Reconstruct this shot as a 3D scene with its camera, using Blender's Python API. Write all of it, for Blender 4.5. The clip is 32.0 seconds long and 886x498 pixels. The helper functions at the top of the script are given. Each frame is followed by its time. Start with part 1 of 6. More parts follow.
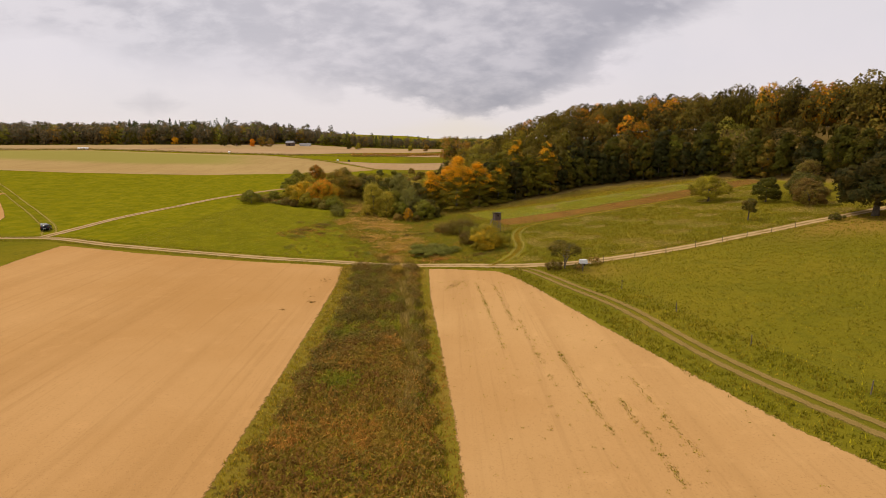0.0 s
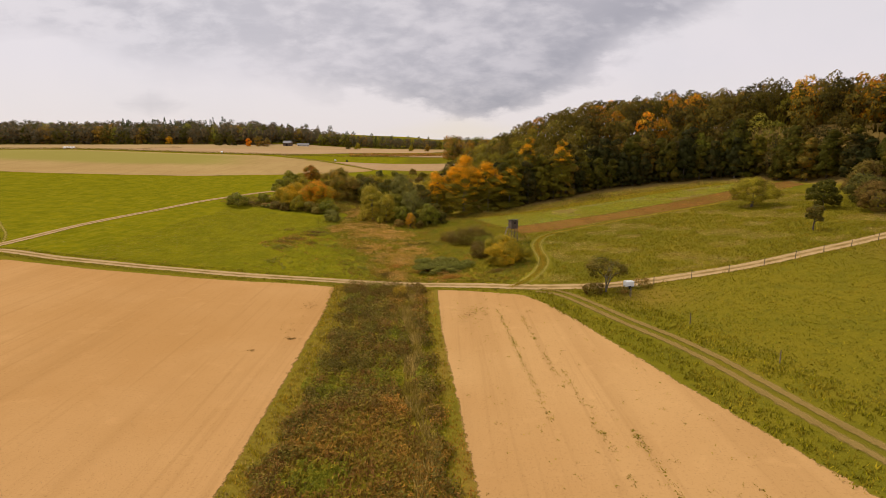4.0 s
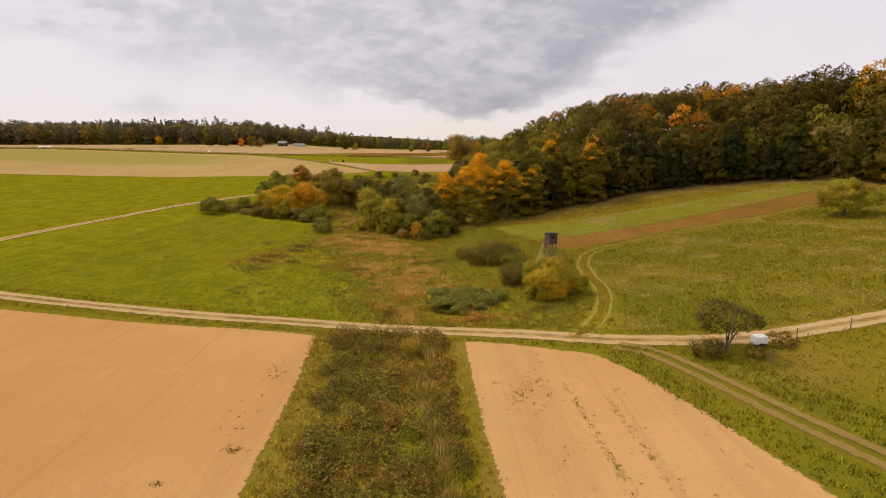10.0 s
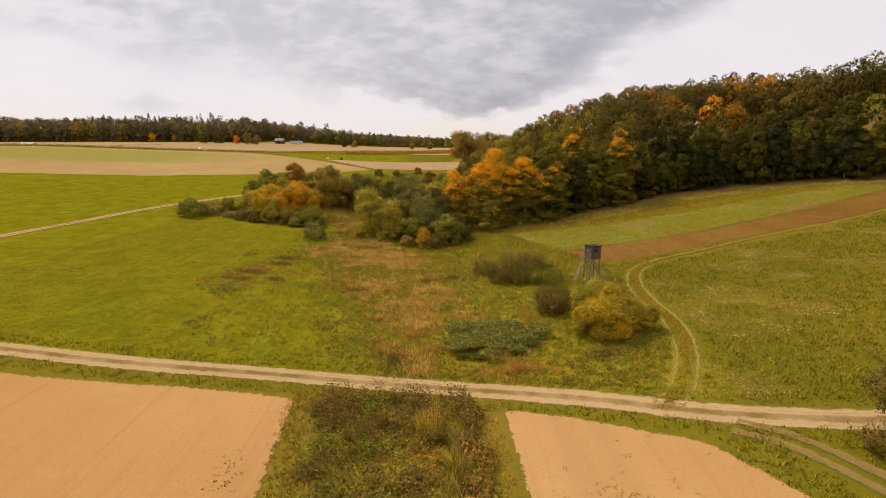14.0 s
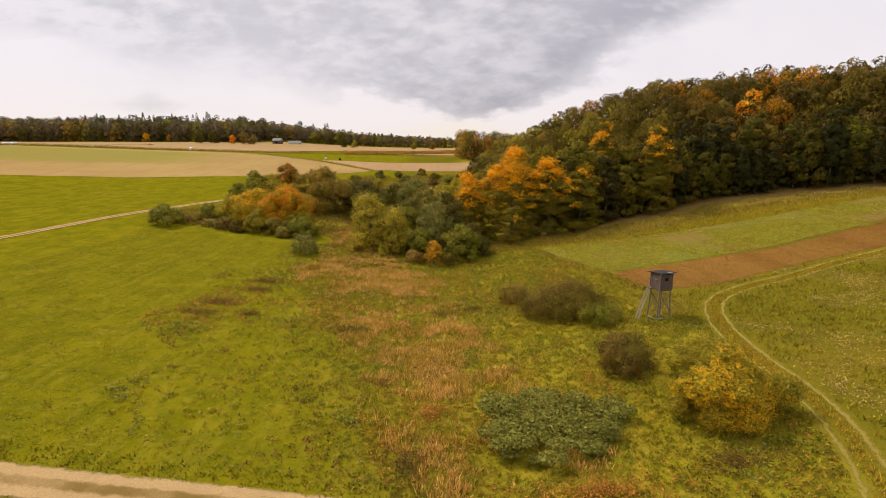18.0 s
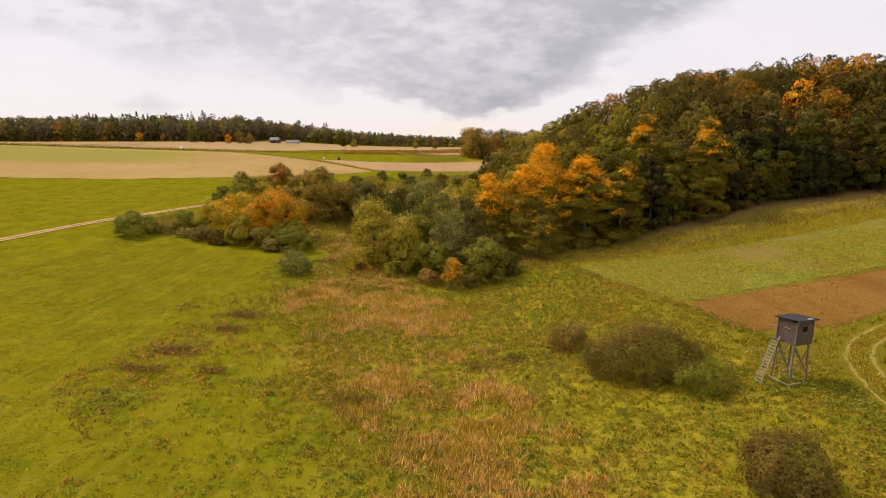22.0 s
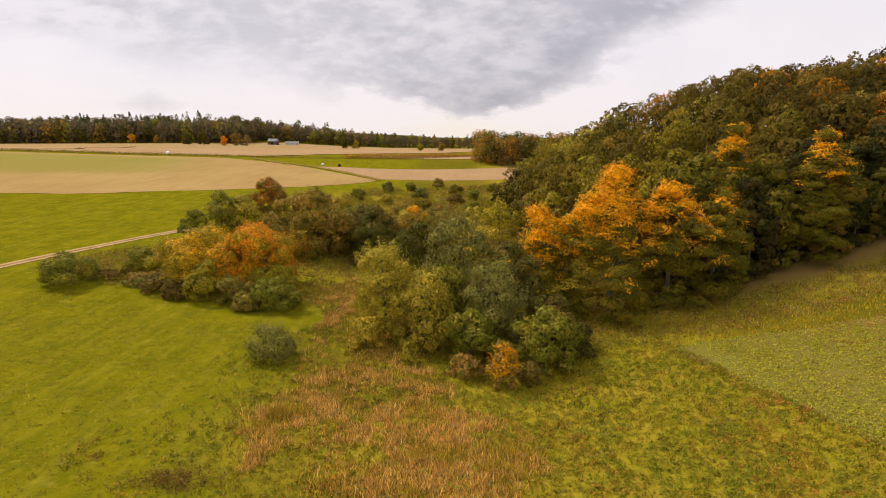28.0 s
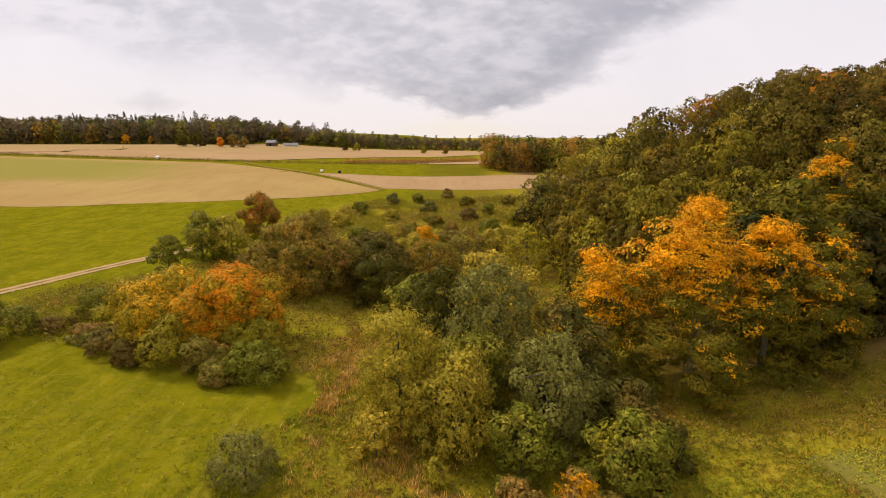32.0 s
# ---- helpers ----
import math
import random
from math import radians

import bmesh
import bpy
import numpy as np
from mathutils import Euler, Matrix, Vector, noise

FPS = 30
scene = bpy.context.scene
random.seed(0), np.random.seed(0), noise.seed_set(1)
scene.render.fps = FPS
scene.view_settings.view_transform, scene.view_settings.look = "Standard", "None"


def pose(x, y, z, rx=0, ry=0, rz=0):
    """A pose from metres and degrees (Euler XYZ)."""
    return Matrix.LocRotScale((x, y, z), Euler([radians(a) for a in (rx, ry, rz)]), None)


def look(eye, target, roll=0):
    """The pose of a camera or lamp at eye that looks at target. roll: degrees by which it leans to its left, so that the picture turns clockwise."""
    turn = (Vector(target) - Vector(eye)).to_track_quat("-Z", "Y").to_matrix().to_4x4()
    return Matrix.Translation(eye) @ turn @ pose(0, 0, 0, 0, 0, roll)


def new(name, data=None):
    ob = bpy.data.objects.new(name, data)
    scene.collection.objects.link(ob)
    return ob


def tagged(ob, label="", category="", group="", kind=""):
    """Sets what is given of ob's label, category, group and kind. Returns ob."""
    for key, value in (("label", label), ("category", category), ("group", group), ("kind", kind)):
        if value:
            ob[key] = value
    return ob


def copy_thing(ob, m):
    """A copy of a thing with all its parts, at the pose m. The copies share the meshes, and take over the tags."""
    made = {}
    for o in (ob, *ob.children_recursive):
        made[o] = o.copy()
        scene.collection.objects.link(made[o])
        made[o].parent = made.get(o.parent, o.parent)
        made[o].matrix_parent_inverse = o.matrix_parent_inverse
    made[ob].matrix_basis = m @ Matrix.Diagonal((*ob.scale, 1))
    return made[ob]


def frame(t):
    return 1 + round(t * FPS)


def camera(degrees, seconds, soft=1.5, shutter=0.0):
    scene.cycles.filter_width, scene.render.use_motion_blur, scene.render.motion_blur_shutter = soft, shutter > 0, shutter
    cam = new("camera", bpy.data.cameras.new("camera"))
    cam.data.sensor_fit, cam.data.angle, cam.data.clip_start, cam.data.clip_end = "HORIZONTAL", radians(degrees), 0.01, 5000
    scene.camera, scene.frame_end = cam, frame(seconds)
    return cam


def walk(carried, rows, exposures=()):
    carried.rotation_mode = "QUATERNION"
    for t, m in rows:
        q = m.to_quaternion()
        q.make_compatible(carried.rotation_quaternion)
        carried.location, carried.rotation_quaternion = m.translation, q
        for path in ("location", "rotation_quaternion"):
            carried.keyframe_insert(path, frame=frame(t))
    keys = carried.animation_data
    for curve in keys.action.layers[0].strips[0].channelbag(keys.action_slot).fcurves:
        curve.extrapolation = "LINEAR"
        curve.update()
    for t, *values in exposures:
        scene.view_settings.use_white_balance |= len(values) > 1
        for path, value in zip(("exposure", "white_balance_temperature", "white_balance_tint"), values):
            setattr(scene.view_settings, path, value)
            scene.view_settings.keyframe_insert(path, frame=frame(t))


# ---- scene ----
# ================= camera =================
cam = camera(80.3, 32.0, soft=0.6)
EYE = 26.6
PATH = [  # seconds, x, y, height over the first eye, yaw, pitch, roll
    (0.0, 0.00, 0.00, 0.00, 0.09, -12.00, -0.07),
    (2.0, -1.01, 9.30, -0.58, 0.10, -11.90, 0.00),
    (6.0, -3.05, 27.75, -1.89, 0.05, -11.88, 0.04),
    (9.0, -4.91, 41.25, -2.87, -0.06, -11.70, -0.02),
    (13.0, -7.56, 59.43, -4.15, -0.13, -11.89, 0.06),
    (16.0, -9.19, 73.41, -4.80, -0.14, -11.88, 0.04),
    (19.0, -11.35, 87.28, -5.50, -0.08, -11.80, 0.12),
    (21.0, -12.99, 96.23, -6.13, -0.08, -11.91, -0.02),
    (23.0, -14.47, 105.29, -5.63, -0.15, -11.81, -0.01),
    (25.0, -15.94, 114.15, -4.63, 0.10, -11.83, -0.06),
    (28.0, -18.19, 127.69, -3.18, 0.07, -12.03, -0.14),
    (30.0, -19.75, 136.65, -2.19, 0.08, -12.10, -0.11),
    (32.0, -21.50, 145.39, -0.88, 0.07, -12.06, 0.06),
]
walk(cam, [(t, pose(x, y, EYE + z, 90 + p, 0, w) @ pose(0, 0, 0, 0, 0, r)) for t, x, y, z, w, p, r in PATH],
     exposures=[(0.0, -0.22), (9.0, -0.15), (19.0, 0.0), (25.0, 0.03), (32.0, 0.0)])

# ================= light =================
SUN_ELEVATION, SUN_TURN = radians(52), radians(-58)     # turn from +y towards +x
sun_way = Vector((math.sin(SUN_TURN) * math.cos(SUN_ELEVATION), math.cos(SUN_TURN) * math.cos(SUN_ELEVATION), math.sin(SUN_ELEVATION)))
sun_data = bpy.data.lights.new("sun", "SUN")
sun_data.energy, sun_data.angle, sun_data.color = 3.3, radians(12), (1.0, 0.885, 0.72)
sun = new("sun", sun_data)
sun.matrix_world = look(sun_way * 400, (0, 0, 0))


def add(nt, kind, **given):
    """A node with its settings and inputs; a value that is a socket becomes a link."""
    node = nt.nodes.new(kind)
    for key, value in given.items():
        key = key.replace("_", " ") if key not in node.bl_rna.properties.keys() else key
        if key in node.bl_rna.properties.keys():
            if key == "operation":
                node.operation = value
            elif key == "blend_type":
                node.blend_type = value
            elif key == "data_type":
                node.data_type = value
            elif key == "interpolation_type":
                node.interpolation_type = value
            elif key == "attribute_name":
                node.attribute_name = value
            elif key == "noise_dimensions":
                node.noise_dimensions = value
            continue
        plug = node.inputs[int(key[1:])] if key[0] == "i" and key[1:].isdigit() else node.inputs[key]
        if isinstance(value, bpy.types.NodeSocket):
            nt.links.new(value, plug)
        else:
            plug.default_value = value
    return node


def math_n(nt, op, a, b=0.0, c=0.0):
    return add(nt, "ShaderNodeMath", operation=op, i0=a, i1=b, i2=c).outputs[0]


def step_n(nt, value, low, high):
    return add(nt, "ShaderNodeMapRange", interpolation_type="SMOOTHSTEP", Value=value, i1=low, i2=high).outputs[0]


def noise_n(nt, vec, scale, detail=3.0, rough=0.55, distort=0.0):
    return add(nt, "ShaderNodeTexNoise", Vector=vec, Scale=scale, Detail=detail, Roughness=rough, Distortion=distort).outputs[0]


def mix_n(nt, fac, a, b, blend="MIX"):
    node = nt.nodes.new("ShaderNodeMix")
    node.data_type, node.blend_type = "RGBA", blend
    for plug, value in ((node.inputs[0], fac), (node.inputs[6], a), (node.inputs[7], b)):
        if isinstance(value, bpy.types.NodeSocket):
            nt.links.new(value, plug)
        elif plug.type == "RGBA":
            plug.default_value = (*value[:3], 1)
        else:
            plug.default_value = value
    return node.outputs[2]


def ramp_n(nt, fac, stops):
    node = nt.nodes.new("ShaderNodeValToRGB")
    nt.links.new(fac, node.inputs[0])
    ramp = node.color_ramp
    while len(ramp.elements) < len(stops):
        ramp.elements.new(0.5)
    for el, (at, col) in zip(ramp.elements, stops):
        el.position, el.color = at, (*col, 1)
    return node.outputs[0]


# an overcast autumn sky: broken cloud, a grey mass ahead over a bright low band
world = bpy.data.worlds.new("world")
scene.world = world
world.use_nodes = True
wt = world.node_tree
wt.nodes.clear()
way = add(wt, "ShaderNodeTexCoord").outputs["Generated"]
axes = add(wt, "ShaderNodeSeparateXYZ", Vector=way).outputs
ahead_y = math_n(wt, "MAXIMUM", axes[1], 0.05)
az = math_n(wt, "DIVIDE", axes[0], ahead_y)
el = math_n(wt, "DIVIDE", axes[2], ahead_y)
flat = add(wt, "ShaderNodeCombineXYZ", X=az, Y=math_n(wt, "MULTIPLY", el, 2.2), Z=0.0).outputs[0]
billow = noise_n(wt, flat, 3.4, 7.0, 0.58, 0.25)
wisps = noise_n(wt, flat, 11.0, 6.0, 0.6, 0.2)
puff = math_n(wt, "ADD", math_n(wt, "MULTIPLY", math_n(wt, "SUBTRACT", billow, 0.5), 1.5),
              math_n(wt, "MULTIPLY", math_n(wt, "SUBTRACT", wisps, 0.5), 0.35))
# the underside of the cloud mass: its height over the horizon for each direction ahead
brim_node = wt.nodes.new("ShaderNodeFloatCurve")
wt.links.new(math_n(wt, "MULTIPLY", math_n(wt, "ADD", az, 0.9), 1 / 1.8), brim_node.inputs["Value"])
brim = brim_node.mapping.curves[0]
for turn_, up_ in ((-0.84, 0.165), (-0.62, 0.150), (-0.56, 0.116), (-0.36, 0.104), (-0.28, 0.094), (-0.24, 0.079), (-0.15, 0.074), (-0.087, 0.055), (-0.02, 0.035),
                   (0.05, 0.020), (0.09, 0.022), (0.173, 0.052), (0.303, 0.122), (0.402, 0.165), (0.516, 0.24), (0.70, 0.36)):
    brim.points.new((turn_ + 0.9) / 1.8, up_ * 2)
brim.points[0].location, brim.points[-1].location = (0, 0.33), (1, 0.9)
brim_node.mapping.update()
rise = math_n(wt, "SUBTRACT", el, math_n(wt, "MULTIPLY", brim_node.outputs[0], 0.5))
front = step_n(wt, axes[1], 0.05, 0.3)
curls = noise_n(wt, flat, 22.0, 5.0, 0.6, 0.3)
mass = math_n(wt, "ADD", rise, math_n(wt, "ADD", math_n(wt, "MULTIPLY", puff, 0.12), math_n(wt, "MULTIPLY", math_n(wt, "SUBTRACT", curls, 0.5), 0.035)))
crisp = step_n(wt, math_n(wt, "ABSOLUTE", math_n(wt, "ADD", az, 0.02)), 0.42, 0.12)
veil = step_n(wt, mass, -0.012, 0.060)
edge = step_n(wt, mass, -0.006, 0.026)
grey = math_n(wt, "ADD", math_n(wt, "MULTIPLY", veil, math_n(wt, "SUBTRACT", 1.0, crisp)), math_n(wt, "MULTIPLY", edge, crisp))
body = step_n(wt, math_n(wt, "ADD", math_n(wt, "MULTIPLY", billow, 0.50), math_n(wt, "ADD", math_n(wt, "MULTIPLY", wisps, 0.34), math_n(wt, "MULTIPLY", curls, 0.16))), 0.60, 0.40)
low_edge = step_n(wt, rise, 0.16, 0.02)                # thickest just over its underside
side = step_n(wt, az, -0.34, 0.14)
thick = math_n(wt, "ADD", math_n(wt, "MULTIPLY", body, 0.44), math_n(wt, "ADD", math_n(wt, "MULTIPLY", low_edge, math_n(wt, "MULTIPLY", side, 0.22)), math_n(wt, "MULTIPLY", side, 0.22)))
grey = math_n(wt, "MULTIPLY", math_n(wt, "MULTIPLY", grey, front), math_n(wt, "ADD", 0.12, math_n(wt, "MINIMUM", thick, 0.88)))
patch_d = math_n(wt, "ADD", math_n(wt, "MULTIPLY", math_n(wt, "ABSOLUTE", math_n(wt, "ADD", az, 0.54)), 0.35), math_n(wt, "ABSOLUTE", math_n(wt, "SUBTRACT", el, 0.062)))
patch_d = math_n(wt, "ADD", patch_d, math_n(wt, "MULTIPLY", math_n(wt, "SUBTRACT", wisps, 0.5), 0.05))
grey = math_n(wt, "MAXIMUM", grey, math_n(wt, "MULTIPLY", step_n(wt, patch_d, 0.035, 0.0), math_n(wt, "MULTIPLY", front, 0.30)))
dome = noise_n(wt, way, 2.2, 5.0, 0.55)
height = math_n(wt, "MAXIMUM", axes[2], 0.0)
bright = ramp_n(wt, height, [(0.0, (0.96, 0.87, 0.86)), (0.12, (0.95, 0.875, 0.91)), (0.45, (1.02, 0.955, 0.96)), (1.0, (1.15, 1.09, 1.07))])
bright = mix_n(wt, math_n(wt, "MULTIPLY", step_n(wt, dome, 0.42, 0.7), 0.30), bright, (0.72, 0.72, 0.78))
glow = step_n(wt, math_n(wt, "ADD", math_n(wt, "ABSOLUTE", math_n(wt, "SUBTRACT", az, 0.03)), math_n(wt, "MULTIPLY", math_n(wt, "ABSOLUTE", math_n(wt, "SUBTRACT", el, 0.012)), 5.0)), 0.22, 0.0)
bright = mix_n(wt, math_n(wt, "MULTIPLY", glow, math_n(wt, "MULTIPLY", front, 0.55)), bright, (0.98, 0.86, 0.70))
cloud = mix_n(wt, grey, bright, (0.44, 0.42, 0.475))
sky = wt.nodes.new("ShaderNodeTexSky")
sky.sky_type, sky.sun_disc, sky.sun_elevation, sky.sun_rotation = "NISHITA", False, SUN_ELEVATION, SUN_TURN
back1 = add(wt, "ShaderNodeBackground", Color=cloud, Strength=1.0)
back2 = add(wt, "ShaderNodeBackground", Color=sky.outputs[0], Strength=0.1)
both = add(wt, "ShaderNodeMixShader", Fac=0.08, i1=back1.outputs[0], i2=back2.outputs[0])
add(wt, "ShaderNodeOutputWorld", Surface=both.outputs[0])


# ================= materials =================
def shader(name):
    m = bpy.data.materials.new(name)
    m.use_nodes = True
    m.node_tree.nodes.clear()
    return m, m.node_tree


def finish(m, nt, colour, rough=0.85, bump=None, strength=0.4, distance=0.1, metal=0.0, alpha=None, gloss=0.3):
    p = add(nt, "ShaderNodeBsdfPrincipled", Roughness=rough, Metallic=metal)
    p.inputs["Specular IOR Level"].default_value = gloss
    if isinstance(colour, bpy.types.NodeSocket):
        nt.links.new(colour, p.inputs["Base Color"])
    else:
        p.inputs["Base Color"].default_value = (*colour, 1)
    if bump is not None:
        b = add(nt, "ShaderNodeBump", Strength=strength, Distance=distance, Height=bump)
        nt.links.new(b.outputs[0], p.inputs["Normal"])
    if alpha is not None:
        nt.links.new(alpha, p.inputs["Alpha"])
    add(nt, "ShaderNodeOutputMaterial", Surface=p.outputs[0])
    return m


def place(nt):
    return add(nt, "ShaderNodeNewGeometry").outputs["Position"]


def stretched(nt, vec, sx, sy, sz=1.0, turn=0.0):
    return add(nt, "ShaderNodeMapping", Vector=vec, Scale=(sx, sy, sz), Rotation=(0, 0, turn)).outputs[0]


def attr(nt, name):
    return add(nt, "ShaderNodeAttribute", attribute_name=name).outputs["Fac"]


def grass_sheet():
    """Meadow: lush on the west side, olive and brown on rough ground, bare under the wood."""
    m, nt = shader("meadow_grass")
    p = place(nt)
    big, mid, fine, hair = noise_n(nt, p, 0.035, 4), noise_n(nt, p, 0.22, 5, 0.6), noise_n(nt, p, 1.6, 5, 0.65), noise_n(nt, p, 9.0, 3, 0.7)
    streak = noise_n(nt, stretched(nt, p, 0.9, 0.12, 1, radians(-25)), 1.0, 4, 0.6)
    lush = mix_n(nt, step_n(nt, mid, 0.35, 0.7), (0.122, 0.116, 0.003), (0.186, 0.160, 0.004))
    lush = mix_n(nt, math_n(nt, "MULTIPLY", step_n(nt, streak, 0.45, 0.75), 0.5), lush, (0.255, 0.210, 0.016))
    lush = mix_n(nt, math_n(nt, "MULTIPLY", step_n(nt, fine, 0.50, 0.68), 0.42), lush, (0.29, 0.235, 0.014))
    lush = mix_n(nt, math_n(nt, "MULTIPLY", step_n(nt, noise_n(nt, p, 0.6, 5, 0.7, 0.4), 0.56, 0.68), 0.35), lush, (0.31, 0.250, 0.030))
    olive = mix_n(nt, step_n(nt, big, 0.35, 0.65), (0.128, 0.112, 0.008), (0.182, 0.136, 0.012))
    olive = mix_n(nt, math_n(nt, "MULTIPLY", step_n(nt, mid, 0.5, 0.7), 0.6), olive, (0.110, 0.098, 0.011))
    wild = mix_n(nt, step_n(nt, mid, 0.35, 0.62), (0.238, 0.205, 0.010), (0.305, 0.226, 0.018))
    wild = mix_n(nt, math_n(nt, "MULTIPLY", step_n(nt, fine, 0.5, 0.7), 0.55), wild, (0.105, 0.098, 0.014))
    clump = noise_n(nt, p, 0.85, 5, 0.7, 0.4)
    wild = mix_n(nt, math_n(nt, "MULTIPLY", step_n(nt, clump, 0.50, 0.60), 0.38), wild, (0.095, 0.100, 0.012))
    wild = mix_n(nt, math_n(nt, "MULTIPLY", step_n(nt, clump, 0.44, 0.34), 0.25), wild, (0.34, 0.255, 0.026))
    lush = mix_n(nt, math_n(nt, "MULTIPLY", step_n(nt, clump, 0.48, 0.64), 0.4), lush, (0.090, 0.105, 0.008))
    olive = mix_n(nt, math_n(nt, "MULTIPLY", step_n(nt, clump, 0.52, 0.64), 0.5), olive, (0.085, 0.080, 0.009))
    col = mix_n(nt, attr(nt, "lush"), olive, lush)
    col = mix_n(nt, attr(nt, "wild"), col, wild)
    col = mix_n(nt, math_n(nt, "MULTIPLY", attr(nt, "dry"), math_n(nt, "ADD", 0.5, mid)), col, mix_n(nt, fine, (0.19, 0.105, 0.022), (0.30, 0.175, 0.035)))
    col = mix_n(nt, attr(nt, "litter"), col, mix_n(nt, fine, (0.13, 0.080, 0.026), (0.26, 0.160, 0.056)))
    col = mix_n(nt, math_n(nt, "MULTIPLY", step_n(nt, fine, 0.52, 0.72), 0.35), col, (0.080, 0.082, 0.008), "MIX")
    col = mix_n(nt, math_n(nt, "MULTIPLY", step_n(nt, hair, 0.5, 0.75), 0.36), col, (0.33, 0.270, 0.040))
    h = math_n(nt, "ADD", math_n(nt, "MULTIPLY", fine, 0.7), math_n(nt, "MULTIPLY", hair, 0.4))
    return finish(m, nt, col, 0.9, h, 0.7, 0.22, gloss=0.0)


def soil(name, pale, dark, turn, green=0.0, lined=0.26, ragged=1.5):
    """Harrowed dry soil with faint drill lines and damp patches; its rim thins out into the grass."""
    m, nt = shader(name)
    p = place(nt)
    big, mid, fine = noise_n(nt, p, 0.03, 4), noise_n(nt, p, 0.45, 5, 0.6), noise_n(nt, p, 5.0, 6, 0.7)
    lines = noise_n(nt, stretched(nt, p, 1.5, 0.035, 1, turn), 1.0, 4, 0.6)
    broad = noise_n(nt, stretched(nt, p, 0.28, 0.012, 1, turn), 1.0, 3, 0.5)
    col = mix_n(nt, step_n(nt, big, 0.3, 0.7), pale, dark)
    col = mix_n(nt, math_n(nt, "MULTIPLY", step_n(nt, lines, 0.5, 0.72), lined), col, [c * 0.72 for c in dark])
    col = mix_n(nt, math_n(nt, "MULTIPLY", step_n(nt, broad, 0.48, 0.7), lined * 1.3), col, [c * 0.84 for c in dark])
    col = mix_n(nt, math_n(nt, "MULTIPLY", step_n(nt, mid, 0.55, 0.75), 0.25), col, [min(1, c * 1.18) for c in pale])
    col = mix_n(nt, math_n(nt, "MULTIPLY", step_n(nt, fine, 0.53, 0.70), 0.42), col, [c * 0.55 for c in dark])
    if green:
        sown = math_n(nt, "ADD", attr(nt, "shoots"), math_n(nt, "MULTIPLY", math_n(nt, "SUBTRACT", math_n(nt, "ADD", math_n(nt, "MULTIPLY", broad, 0.4), noise_n(nt, p, 0.012, 2)), 0.7), 0.7))
        col = mix_n(nt, math_n(nt, "MULTIPLY", step_n(nt, sown, 0.15, 0.85), green), col, (0.235, 0.205, 0.045))
    rim = math_n(nt, "ADD", attr(nt, "rim"), math_n(nt, "MULTIPLY", math_n(nt, "SUBTRACT", noise_n(nt, p, 1.7, 6, 0.75), 0.5), ragged))
    alpha = step_n(nt, rim, 0.25, 0.5)
    h = math_n(nt, "ADD", math_n(nt, "MULTIPLY", fine, 0.5), math_n(nt, "ADD", math_n(nt, "MULTIPLY", mid, 0.3), math_n(nt, "MULTIPLY", lines, 0.2)))
    return finish(m, nt, col, 0.95, h, 0.75, 0.12, alpha=alpha, gloss=0.0)


def track_skin(name, stone, grass, middle, verge, wear=1.0):
    """A track across its own width: two wheel ruts, a grassy crown, ragged edges. 'across' runs from -1 to 1."""
    m, nt = shader(name)
    p = place(nt)
    u = math_n(nt, "ABSOLUTE", attr(nt, "across"))
    wob = math_n(nt, "MULTIPLY", math_n(nt, "SUBTRACT", noise_n(nt, p, 1.1, 5, 0.7), 0.5), 0.55)
    fine, mid = noise_n(nt, p, 7.0, 5, 0.7), noise_n(nt, p, 0.35, 4)
    uu = math_n(nt, "ADD", u, wob)
    crown = step_n(nt, uu, middle + 0.12, middle - 0.10)
    col = mix_n(nt, step_n(nt, fine, 0.35, 0.7), stone, [c * 0.74 for c in stone])
    col = mix_n(nt, math_n(nt, "MULTIPLY", step_n(nt, mid, 0.45, 0.7), 0.4), col, [c * 0.7 for c in stone])
    grassy = mix_n(nt, fine, grass, [c * 0.6 for c in grass])
    col = mix_n(nt, math_n(nt, "MULTIPLY", crown, math_n(nt, "ADD", 0.45, math_n(nt, "MULTIPLY", step_n(nt, mid, 0.35, 0.65), 0.5))), col, grassy)
    alpha = math_n(nt, "MULTIPLY", step_n(nt, uu, verge + 0.10, verge - 0.12), wear)
    if wear < 1.0:
        alpha = math_n(nt, "MULTIPLY", alpha, math_n(nt, "SUBTRACT", 1.0, math_n(nt, "MULTIPLY", crown, 0.9)))
    return finish(m, nt, col, 0.95, fine, 0.5, 0.06, alpha=alpha, gloss=0.0)


